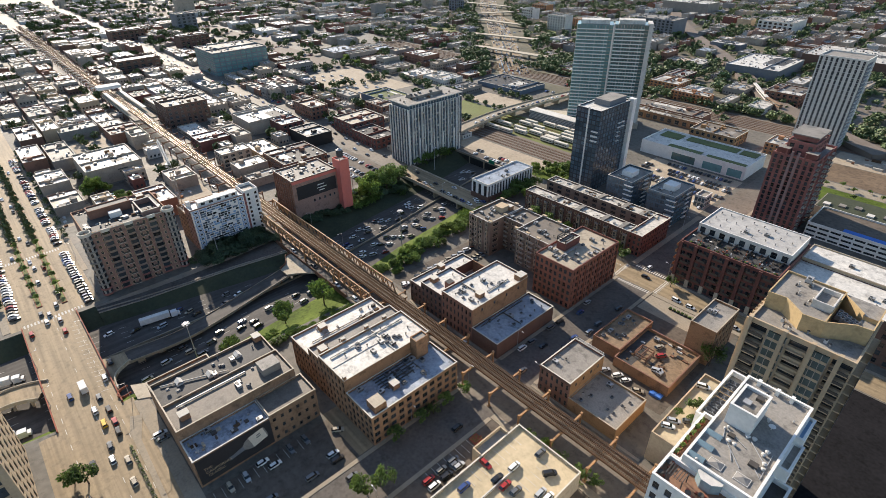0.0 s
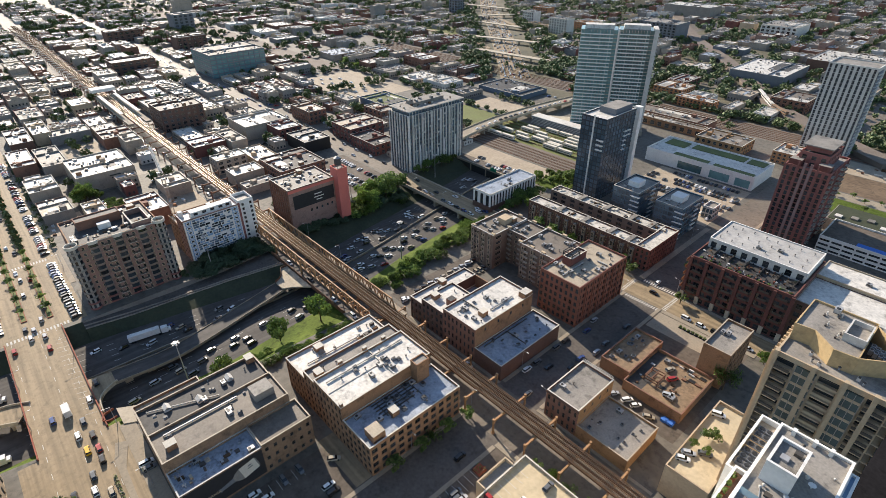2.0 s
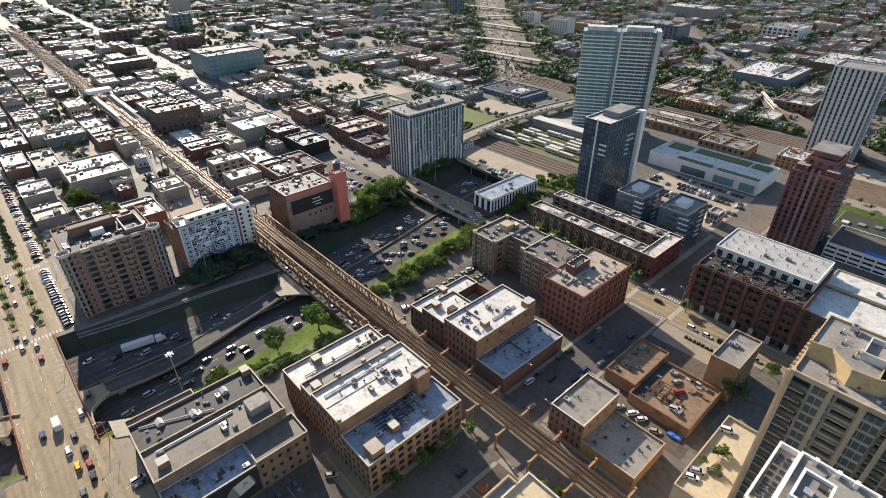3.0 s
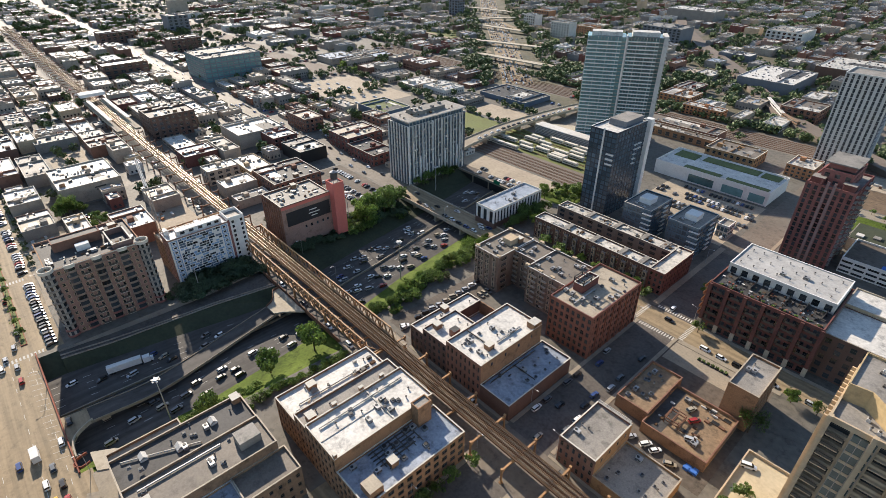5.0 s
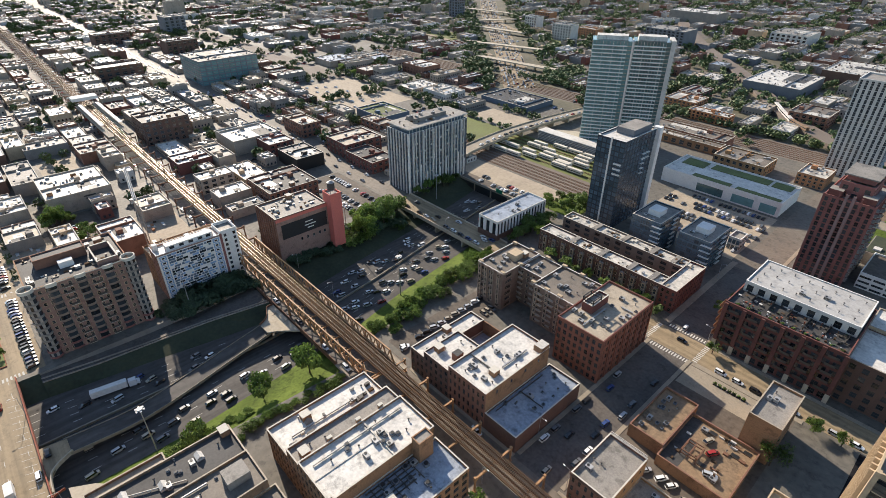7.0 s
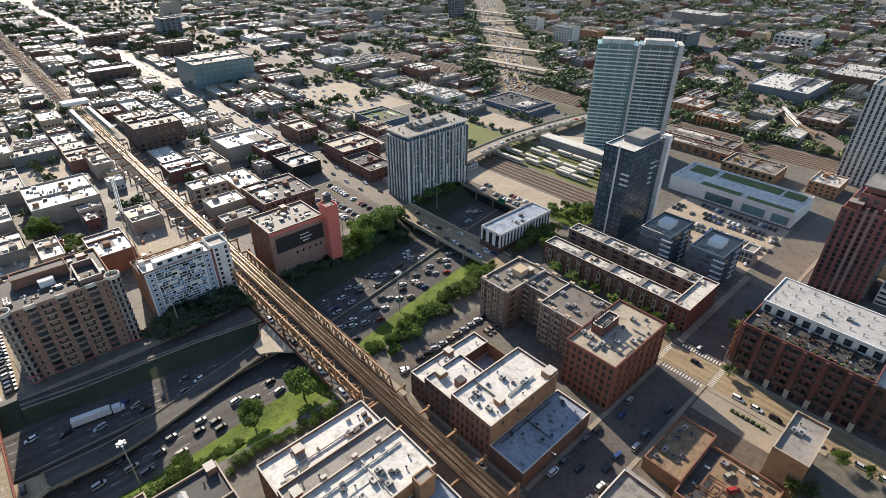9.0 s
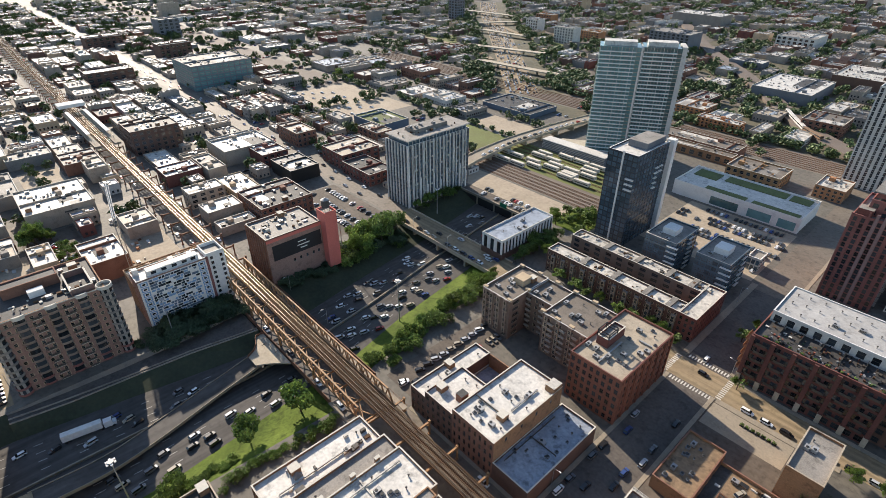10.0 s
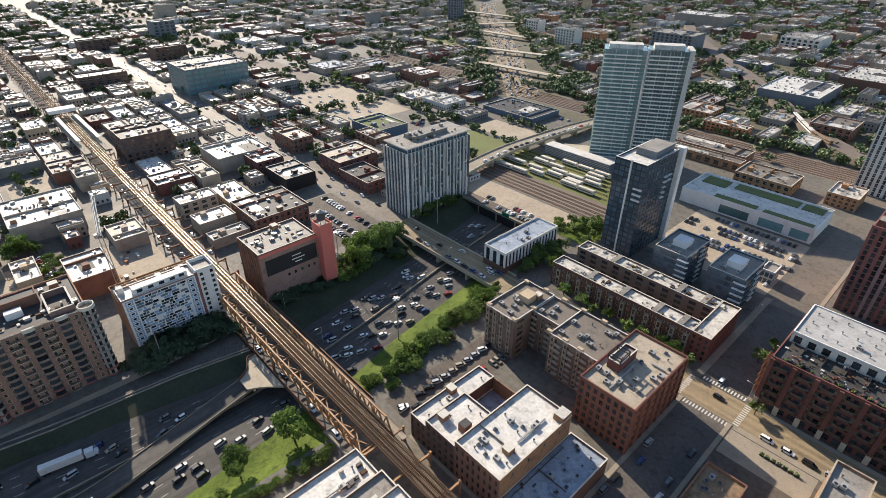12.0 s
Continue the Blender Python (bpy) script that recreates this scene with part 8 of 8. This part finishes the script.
# six-storey office: steel tank frame and roof clutter
b = Mesh("black")
for x in (-131, -126):
    for y in (199, 205):
        b.beam((x, y, 25.3), (x, y, 28.2), 0.3)
for z in (26.8, 28.2):
    b.beam((-131, 199, z), (-126, 199, z), 0.3)
    b.beam((-131, 205, z), (-126, 205, z), 0.3)
    b.beam((-131, 199, z), (-131, 205, z), 0.3)
    b.beam((-126, 199, z), (-126, 205, z), 0.3)
place("steel_frame", b, b2, label="black steel roof frame")
duct(-124, 190, -124, 206, 21.4)
duct(-120, 212, -114.5, 212, 21.4)
for k in range(7):
    fan_unit(rg.uniform(-124, -114), rg.uniform(190, 222), 21.4, rg.uniform(0.7, 1.1))
# rough yards behind the small dark building
platform = root("steel_platform", -69.3, 180, 3.8, "rust red steel platform frame on a sandy roof", "steel frame")
BARS = [("post", (x, y, 3.8), (x, y, 6.6), 0.3) for x in (-72, -66.6) for y in (177, 183.2)]
BARS += [("beam", (-72, y, z), (-66.6, y, z), 0.35) for z in (5.2, 6.6) for y in (177, 183.2)]
BARS += [("beam", (x, 177, z), (x, 183.2, z), 0.35) for z in (5.2, 6.6) for x in (-72, -69.3, -66.6)]
for nm, p, q, w in BARS:
    b = Mesh("rust")
    b.beam(p, q, w)
    place(nm, b, platform)
# dark sheets on the west side paint the office building's shadow onto the roof
b = Mesh("darkroof")
b.box(-76.5, 170.5, 3.8, -70, 186, 3.86)
b.box(-76.5, 186, 3.8, -72.5, 196.5, 3.86)
place("tar_patch", b, y2)
for x, y in ((-67.9, 194.2), (-61.4, 194.6), (-56.0, 194.4), (-64.8, 178.4), (-58.6, 190.2)):
    b = Mesh("black", "wood")
    b.box(x - 1.3, y - 0.9, 3.8, x + 1.3, y + 0.9, 3.95)
    b.box(x - 1.4, y - 1.0, 3.8, x + 1.4, y - 0.9, 4.1, 1)
    place("roof_opening", b, y2)
for x, y, a, c in ((-67.5, 189.6, 70, 6), (-64.2, 185.2, 60, 4), (-61, 176, 20, 1)):
    car(x, y, 3.82, a, True, c)
b = Mesh("bluetarp")
for k in range(9):
    x, y = -56.3 + rg.uniform(-1.6, 1.6), 168 + rg.uniform(-1.2, 1.2)
    b.box(x - 0.9, y - 0.6, 0.05, x + 0.9, y + 0.6, rg.uniform(0.7, 1.6))
place("tarpaulin_pile", b, label="crumpled blue tarpaulin over a pile", category="tarpaulin")
for k in range(16):
    x, y = rg.uniform(-75, -55), rg.uniform(172, 195)
    b = Mesh(rg.choice(("wood", "rust", "steel", "offwhite")))
    b.box(x, y, 3.8, x + rg.uniform(0.6, 2.4), y + rg.uniform(0.4, 1.2), 3.8 + rg.uniform(0.3, 1.0))
    place("scrap_crate", b, label="weathered wooden crate on a sandy roof", category="crate", group="crates on the sandy roof")
for k in range(8):
    x, y = rg.uniform(-88, -79), rg.uniform(177, 198)
    fan_unit(x, y, 5.1, rg.uniform(0.6, 1.2))
for k in range(9):
    fan_unit(rg.uniform(-73, -58), rg.uniform(139, 155), 5.1, rg.uniform(0.5, 0.9))
# pale railing on the small dark building, cornice
for k in range(13):
    b = Mesh("offwhite")
    x = -89.7 + k * 1.1
    b.box(x, 159.0, 13.12, x + 0.12, 159.15, 14.3)
    place("railing_post", b, sm)
b = Mesh("offwhite")
b.box(-89.7, 159.0, 14.3, -76.3, 159.15, 14.42)
b.box(-89.7, 159.0, 13.7, -76.3, 159.15, 13.8)
place("top_rail", b, sm)
b = Mesh("darkbrick")
b.box(-90.25, 136.7, 11.9, -75.8, 137, 12.6)
place("cornice", b, sm)
# pale terrace pavement with planters before the tan building
sheet("pavement_terrace", "walk", -91, 213, -62, 226.4, 0.05, "pale concrete terrace pavement")
for k in range(7):
    planter(-79 + 1.9 * k, 222.6, 0.05, 1.4, 1.0, "black")
# brick lofts: terrace furniture, metal balconies
for k in range(20):
    x = -89 + 2.15 * k
    planter(x, 247.6 + rg.uniform(0, 0.5), 23.2, rg.uniform(1.0, 1.8), 0.7, rg.choice(("wood", "darkbrick", "black")), True) if k % 2 else None
    y = rg.uniform(250, 258.5)
    b = Mesh(rg.choice(("wood", "black", "offwhite", "darkframe")))
    b.box(x - 0.6, y - 0.4, 23.85, x + 0.6, y + 0.4, 23.92)
    for dx, dy in ((-0.5, -0.3), (0.5, -0.3), (-0.5, 0.3), (0.5, 0.3)):
        b.box(x + dx - 0.04, y + dy - 0.04, 23.2, x + dx + 0.04, y + dy + 0.04, 23.85)
    place("terrace_table", b, label="small outdoor table on a roof terrace", category="table", group="terrace tables")
b = Mesh("black", "darkframe", "wood", "steel", "redrail", "ivy")
for k in range(150):
    x, y, q = rg.uniform(-89, -48), rg.choice((rg.uniform(247.2, 249.4), rg.uniform(250, 260))), rg.uniform(0.3, 0.8)
    b.box(x, y, 23.24, x + q, y + q * rg.uniform(0.6, 1.6), 23.24 + rg.uniform(0.35, 1.3), rg.choice((0, 0, 0, 1, 1, 2, 3, 4, 5)), False)
place("terrace_clutter", b, bt, label="dark chairs, grills and pots on the roof terrace", kind="stuff")
for k in range(6):
    b = Mesh("darkframe")
    x = -84 + 7 * k
    b.box(x, 254, 23.2, x + 0.12, 261, 24.8)
    place("terrace_screen", b, bt)
b = Mesh("darkroof")
b.box(-89.5, 246.6, 23.2, -47, 260.8, 23.26)
place("terrace_decking", b, bt)
for k in range(6):
    for f in range(5):
        x, z = -86.7 + k * 7.4, 4.9 + 3.95 * f
        b = Mesh("darkframe")
        b.box(x - 1.9, 244.9, z, x + 1.9, 245.95, z + 0.15)
        b.box(x - 1.9, 244.9, z + 0.15, x + 1.9, 244.96, z + 1.1)
        place("balcony", b, bt)
# white tower: fan yard, glazed roof lights, vents and pipes, timber terrace with pergola
for k in range(14):
    fan_unit(-22.9 + 1.35 * (k % 2), 101.2 + 1.85 * (k // 2), 71.2, 0.86)
b = Mesh("ochrewall")
for y in (105.4, 107.2, 109.0):
    b.beam((-24.0, y, 72.3), (-20.4, y, 72.3), 0.1, 0.12)
for x in (-23.9, -20.6):
    b.beam((x, 105.4, 72.3), (x, 109.0, 72.3), 0.1, 0.12)
    for y in (105.4, 109.0):
        b.beam((x, y, 71.2), (x, y, 72.3), 0.1, 0.1)
place("pipe_frame", b, white_t, label="yellow pipe frame over the fans")
for y in (84.4, 88.0, 91.6):
    b = Mesh("offwhite", "skyglass")
    b.prism([(-20.1, y), (-17.2, y), (-17.2, y + 1.5), (-20.1, y + 1.5)], 75.05, 75.2, 0)
    b.face([(-20.1, y, 75.2), (-17.2, y, 75.2), (-17.2, y + 0.75, 75.95), (-20.1, y + 0.75, 75.95)], 1)
    b.face([(-20.1, y + 1.5, 75.2), (-17.2, y + 1.5, 75.2), (-17.2, y + 0.75, 75.95), (-20.1, y + 0.75, 75.95)], 1)
    b.face([(-17.2, y, 75.2), (-17.2, y + 1.5, 75.2), (-17.2, y + 0.75, 75.95)], 1)
    b.face([(-20.1, y, 75.2), (-20.1, y + 1.5, 75.2), (-20.1, y + 0.75, 75.95)], 1)
    place("ridge_light", b, white_t, label="narrow ridged roof light of pale glass")
for x, y in ((-15.6, 86.2), (-11.1, 86.5)):
    b = Mesh("offwhite", "greypanel")
    b.box(x - 1.3, y - 1.0, 75.05, x + 1.3, y + 1.0, 75.25)
    c = [(x - 1.2, y - 0.9), (x + 1.2, y - 0.9), (x + 1.2, y + 0.9), (x - 1.2, y + 0.9)]
    for i in range(4):
        b.face([(*c[i], 75.26), (*c[(i + 1) % 4], 75.26), (x, y, 75.75)], 1)
    place("roof_light", b, white_t)
for x, y, r, h in ((-14.1, 96.3, 0.5, 0.75), (-13.0, 96.6, 0.5, 0.75), (-17.6, 96.0, 0.28, 0.6), (-17.9, 95.2, 0.28, 0.6), (-16.2, 92.9, 0.45, 0.5), (-15.1, 92.7, 0.42, 0.7), (-10.2, 95.2, 0.5, 0.9), (-10.5, 94.2, 0.45, 0.8), (-9.6, 92.3, 0.45, 0.7), (-9.4, 91.0, 0.35, 0.6), (-18.4, 84.6, 0.3, 0.5), (-12.9, 103.2, 0.4, 0.8), (-9.5, 106.5, 0.2, 0.5), (-16.5, 107.0, 0.2, 0.5)):
    b = Mesh("offwhite", "darkframe")
    b.cyl(x, y, 75.05, 75.05 + h * 0.7, r * 0.6, n=10)
    b.cyl(x, y, 75.05 + h * 0.7, 75.05 + h, r, r * 0.4, n=10)
    place("roof_vent", b, white_t)
b = Mesh("steel", "darkframe")
for p, q in (((-16.6, 92.6), (-12.4, 88.4)), ((-15.4, 91.6), (-14.0, 88.8)), ((-17.4, 95.4), (-13.4, 93.6)), ((-13.2, 95.8), (-9.8, 92.6)), ((-11.2, 90.9), (-9.2, 88.9)), ((-9.3, 95.4), (-9.0, 88.6)), ((-18.0, 95.6), (-17.2, 92.8))):
    b.beam((*p, 75.2), (*q, 75.2), 0.14, 0.12, 0)
b.box(-11.7, 90.2, 75.05, -10.1, 91.4, 75.6, 1)
b.box(-16.9, 94.0, 75.05, -15.7, 95.0, 75.45, 1)
b.box(-17.6, 99.4, 79.4, -16.2, 100.8, 79.9)
b.box(-16.1, 102.0, 79.4, -14.8, 103.0, 80.1, 1)
place("pipe_run", b, white_t, kind="stuff")
b = Mesh("white")
b.cyl(-11.8, 101.6, 75.65, 75.95, 0.35, 0.65, n=14)
b.cyl(-11.8, 101.6, 75.05, 75.65, 0.1, n=6)
place("dish", b, white_t)
for x in (-14.4, -11.6, -18.0):
    b = Mesh("white")
    b.box(x - 0.35, 111.3, 75.05, x + 0.35, 112.3, 76.4)
    place("wall_post", b, white_t)
b = Mesh("skyglass", "offwhite")
b.prism([(-17.2, 82.6), (-16.0, 81.4), (-14.2, 81.4), (-12.8, 82.6), (-12.8, 83.4), (-17.2, 83.4)], 72.6, 75.0, 0, 1)
place("glazed_bay", b, white_t, label="faceted glazed bay on the terrace")
for k in range(6):
    planter(-22.0, 85.2 + 2.1 * k, 72.62, 0.7, 1.4, "redrail")
for x in (-20.8, -17.9):
    for y in (78.4, 80.8):
        b = Mesh("darkframe")
        b.beam((x, y, 72.6), (x, y, 74.9), 0.16)
        place("pergola_post", b, white_t)
for k in range(7):
    b = Mesh("darkframe")
    b.beam((-20.9 + 0.5 * k, 78.2, 74.95), (-20.9 + 0.5 * k, 81.0, 74.95), 0.14)
    place("pergola_slat", b, white_t)
for k, (x, y) in enumerate(((-22.0, 79.0), (-21.9, 82.0), (-16.6, 78.6), (-14.8, 79.8), (-12.0, 79.0), (-10.4, 81.4))):
    b = Mesh("darkframe", "redrail")
    b.cyl(x, y, 72.62, 73.3, 0.08, n=6)
    b.cyl(x, y, 73.3, 73.36, 0.55, n=10)
    for q in range(3):
        u = 2.1 * q + k
        b.box(x + 0.85 * math.cos(u) - 0.22, y + 0.85 * math.sin(u) - 0.22, 72.62, x + 0.85 * math.cos(u) + 0.22, y + 0.85 * math.sin(u) + 0.22, 73.1, 1)
    place("terrace_table", b, white_t)
# beige tower: fins, balcony slabs and rails, ochre penthouse crown with an open plant well
for k in range(12):
    b = Mesh("cream")
    y = 145.2 + 1.98 * k
    b.box(-31.5, y - 0.22, 14, -30.5, y + 0.22, 67.2)
    place("fin", b, beige)
for k in range(20):
    z = 2.6 + 3.2 * k
    b = Mesh("cream", "darkframe")
    b.box(-29.6, 143.4, z, -26.2, 144.5, z + 0.35)
    b.box(-29.6, 143.4, z + 0.35, -26.2, 143.46, z + 1.25, 1)
    place("balcony", b, beige)
    for y0, y1 in ((146, 152.5), (157.5, 165.5)):
        b = Mesh("cream", "darkframe")
        b.box(-6, y0, z, -4.4, y1, z + 0.35)
        b.box(-4.46, y0, z + 0.35, -4.4, y1, z + 1.25, 1)
        place("balcony", b, beige)
    b = Mesh("cream", "darkframe")
    b.box(-10.6, 143.5, z, -6.4, 144.5, z + 0.3)
    b.box(-10.6, 143.5, z + 0.3, -6.4, 143.56, z + 1.2, 1)
    place("balcony", b, beige)
    b = Mesh("cream")
    b.box(-20.4, 143.7, z, -16.2, 144.5, z + 0.3)
    place("balcony", b, beige)
b = Mesh("ochrewall", "greyroof", "cream", "darkroof")
b.prism([(-30.2, 152.6), (-25.8, 153.2), (-20.5, 148.7), (-15.5, 149.4), (-15.7, 167.4), (-30.2, 167.4)], 67.3, 71.9, 0, 1)
b.prism([(-15.7, 166.4), (-9.9, 160.2), (-6.5, 160.2), (-6.5, 167.4), (-15.7, 167.4)], 67.3, 71.9, 0, 1)
b.prism([(-9.9, 153.7), (-6.5, 154.1), (-6.5, 160.2), (-9.9, 160.2)], 67.3, 70.6, 2, 1)
b.face([(-15.5, 149.6, 67.5), (-9.9, 153.7, 67.5), (-9.9, 160.2, 67.5), (-15.7, 166.4, 67.5)], 3)
RIM = [(-15.7, 167.4), (-30.2, 167.4), (-30.2, 152.6), (-25.8, 153.2), (-20.5, 148.7), (-15.5, 149.4), (-9.9, 153.6), (-6.5, 154.1), (-6.5, 167.4)]
for p, q in zip(RIM, RIM[1:]):
    low_wall = p[0] > -15.6 and q[0] > -15.6 and p[1] < 154
    b.beam((*p, 69.9 if low_wall else 72.1), (*q, 69.9 if low_wall else 72.1), 0.3, 5.2 if low_wall else 0.8)
b.beam((-15.6, 149.4, 72.1), (-15.7, 167.4, 72.1), 0.3, 0.8)
b.beam((-15.7, 166.4, 72.1), (-9.9, 160.2, 72.1), 0.3, 0.8)
place("crown", b, beige, label="angular ochre penthouse crown")
b = Mesh("offwhite", "greyroof")
b.face([(-20.4, 154.7, 72.9), (-15.9, 154.7, 72.9), (-15.9, 162.4, 72.9), (-20.4, 162.4, 72.9)], 1)
for x0, y0, x1, y1 in ((-20.5, 154.6, -20.15, 162.5), (-16.1, 154.6, -15.75, 162.5), (-20.15, 154.6, -16.1, 154.95), (-20.15, 162.15, -16.1, 162.5)):
    b.box(x0, y0, 71.9, x1, y1, 74.2)
place("rooftop_box", b, beige)
for row in range(2):
    for k in range(5):
        b = Mesh("steel", "darkframe")
        x, y = -14.4 + 1.05 * k, 157.6 - 0.55 * k + 2.0 * row
        b.box(x - 0.45, y - 0.7, 69.6, x + 0.45, y + 0.7, 71.0)
        b.cyl(x, y, 71.0, 71.15, 0.36, n=8, mi=1)
        b.box(x - 0.08, y - 0.08, 67.5, x + 0.08, y + 0.08, 69.6, 1)
        place("cooling_unit", b, beige)
for x, y in ((-24.2, 149.6), (-21.7, 147.0), (-13.7, 148.3)):
    b = Mesh("offwhite", "darkframe")
    b.box(x - 0.4, y - 0.4, 67.4, x + 0.4, y + 0.4, 68.3)
    b.cyl(x, y, 68.3, 68.5, 0.3, n=8, mi=1)
    place("roof_vent", b, beige)
for x, y in ((-20.9, 157.6), (-21.4, 155.2), (-24.5, 158.6), (-26.0, 163.0), (-23.0, 164.6)):
    b = Mesh("offwhite", "darkframe")
    b.cyl(x, y, 71.9, 72.9, 0.18, n=8)
    b.box(x - 0.5, y - 1.3, 71.9, x - 0.1, y - 0.5, 72.4, 1)
    place("roof_vent", b, beige)
# garage deck: stall lines, head house, divider wall, ramp
stalls(-77.6, 84, 8.13, 9, 0, 2.8, 4.6, 0.12, "worn white stall line on the garage deck")
stalls(-64.4, 84, 8.13, 9, 0, 2.8, 4.6, 0.12, "worn white stall line on the garage deck")
stalls(-72.5, 44, 8.13, 6, 3.0, 0, 0.12, 4.8, "worn white stall line on the garage deck")
b = Mesh("offwhite")
b.box(-68.6, 80, 8.1, -68.2, 100, 8.95)
place("divider_wall", b, deck)
b = Mesh("cream", "greyroof")
for x0, y0, x1, y1 in ((-82.5, 92.5, -79, 93), (-82.5, 105.5, -79, 106), (-82.5, 93, -82, 105.5)):
    b.box(x0, y0, 0, x1, y1, 10)
b.face([(-82, 93, 8.6), (-79, 93, 8.6), (-79, 105.5, 8.6), (-82, 105.5, 8.6)], 1)
place("head_house", b, deck)
for k in range(0, 9, 2):
    planter(-77.5 + 3.0 * k, 114.0, 0.17, 2.4, 1.0, "walk")
stalls(-91.6, 79, 0.05, 9, 0, 2.8, 5.0, 0.14, "faded white stall line on asphalt")
stalls(-133, 20, 0.05, 14, 0, 2.8, 4.8, 0.14, "faded white stall line on asphalt")
stalls(-365, 178.6, 0.05, 10, 6.0, 0, 0.14, 5.0, "faded white stall line on asphalt")
stalls(-365, 197.6, 0.05, 10, 6.0, 0, 0.14, 5.0, "faded white stall line on asphalt")
b = Mesh("redrail", "leaf")
b.box(-91, 99.5, 0.03, -87.6, 103, 0.9)
for k in range(60):
    p = Vector((rg.uniform(-91, -87.6), rg.uniform(99.5, 103), rg.uniform(0.9, 1.7)))
    u = Vector((rg.gauss(0, 1), rg.gauss(0, 1), rg.gauss(0, 0.5))).normalized() * 0.3
    v = u.orthogonal() * 0.6
    b.face([p - u, p + v, p + u, p - v], 1 if k % 2 else 0)
place("flower_bed", b, label="raised red flower bed beside the garage", category="flower bed")
# planted divider and kerb island of the avenue
for k in range(9):
    planter(-170 + 3.4 * k, 8.4, 0.04, 2.8, 1.1, "walk")
b = Mesh("walk")
b.prism([(-186, 12.2), (-178, 9.9), (-140, 9.9), (-140, 11.4), (-172, 12.2), (-184, 16)], 0.02, 0.2)
place("pavement_island", b, label="pale concrete traffic island", kind="structure")
# dark base of the striped office
b = Mesh("darkbrick")
b.box(-232.2, 240.7, 0, -216.7, 286.3, 3.6)
place("plinth", b, striped)
# curved concrete parapet at the ramp head by the avenue
b = Mesh("redrail")
ribbon(b, smooth([(-203.5, 16.2, 0), (-202.6, 13.0, 0), (-200, 11.6, 0), (-198, 13.4, 0), (-198.6, 16.2, 0)]), -0.15, 0.15, 0, 1.0)
place("wall_ramp_head", b, label="curved red railing at the ramp head", kind="structure")
# green direction sign at the portal
b = Mesh("signgreen", "steel")
b.box(-262, 289.2, 0.6, -256, 289.35, 3.4)
b.box(-261.5, 289.4, -0.5, -261.3, 289.6, 3.0, 1)
b.box(-256.7, 289.4, -0.5, -256.5, 289.6, 3.0, 1)
place("road_sign", b, label="green overhead direction sign at the portal", category="road sign")
for nm, ob, x0, y0, x1, y1, z, n in (("roof_clutter", mosaic, -312, 79, -299, 116, 18.6, 44), ("roof_clutter", brown, -308, 29, -302, 65, 33.6, 16), ("roof_clutter", brown, -289, 30, -280, 64, 33.6, 26), ("roof_clutter", c2, -194, 254, -116, 260, 12.1, 40), ("roof_clutter", c2, -194, 276, -116, 283, 12.1, 40),
                                     ("roof_clutter", wt, -320, 246, -303, 295, 46.0, 24), ("roof_clutter", bl, -147, 22, -138.6, 46, 12.1, 16), ("roof_clutter", pinkb, -302, 137, -282, 166, 26.1, 26), ("roof_clutter", loft, -167, 74, -155, 112, 14.1, 14)):
    b = Mesh("steel", "darkframe", "coping", "wood", "tanroof")
    for k in range(n):
        x, y, q = rg.uniform(x0, x1 - 2), rg.uniform(y0, y1 - 2), rg.uniform(0.4, 1.7)
        b.box(x, y, z, x + q, y + q * rg.uniform(0.5, 2.0), z + rg.uniform(0.25, 1.3), rg.choice((0, 1, 2, 3, 4)), False)
    place(nm, b, ob, kind="stuff")
# ramp leaving the avenue bridge on its south side
ramp2 = root("ramp", -230, -24, -1, "curved concrete ramp descending to the freeway", "ramp")
SQ = smooth([(-225, -9.7, 0.0), (-228.5, -16, -0.3), (-231, -24, -1.2), (-232, -40, -3.2), (-231, -70, -5.9)])
for nm, o0, o1, z0, z1, mt in (("deck", -5, 5, -0.9, 0, "street"), ("parapet", 5, 5.35, -0.9, 0.9, "concrete"), ("parapet", -5.35, -5, -0.9, 0.9, "concrete")):
    b = Mesh(mt)
    ribbon(b, SQ, o0, o1, z0, z1)
    place(nm, b, ramp2)
for k in (5, 10, 15):
    b = Mesh("concrete")
    b.box(SQ[k][0] - 3, SQ[k][1] - 0.5, FLOOR, SQ[k][0] + 3, SQ[k][1] + 0.5, SQ[k][2] - 0.9)
    place("pier", b, ramp2)
# glazed strips of the beige tower
for x0, x1 in ((-25.3, -20.9), (-15.6, -11.2)):
    b = Mesh("greenglass", "cream", "frame")
    b.box(x0, 144.0, 3, x1, 144.5, 66.5)
    for k in range(21):
        b.box(x0 - 0.05, 143.9, 3 + 3.05 * k, x1 + 0.05, 144.0, 3.8 + 3.05 * k, 1)
    for k in range(4):
        x = x0 + (x1 - x0) * k / 3
        b.box(x - 0.08, 143.88, 3, x + 0.08, 144.0, 66.5, 2)
    place("glazing_strip", b, beige)
# buff end walls above the lower neighbours
for ob, x, y0, y1, z0, z1, mt in ((b1, -127.5, 137.2, 173.3, 8.35, 17.6, "tanbrick"), (sm, -76, 137.2, 159.1, 6.15, 12.9, "yellowbrick")):
    b = Mesh(mt, "glass")
    b.box(x, y0, z0, x + 0.12, y1, z1)
    for k in range(4):
        y = y0 + (y1 - y0) * (0.15 + 0.22 * k)
        b.box(x + 0.12, y, z1 - 3.4, x + 0.15, y + 0.9, z1 - 1.8, 1)
    place("end_wall", b, ob)
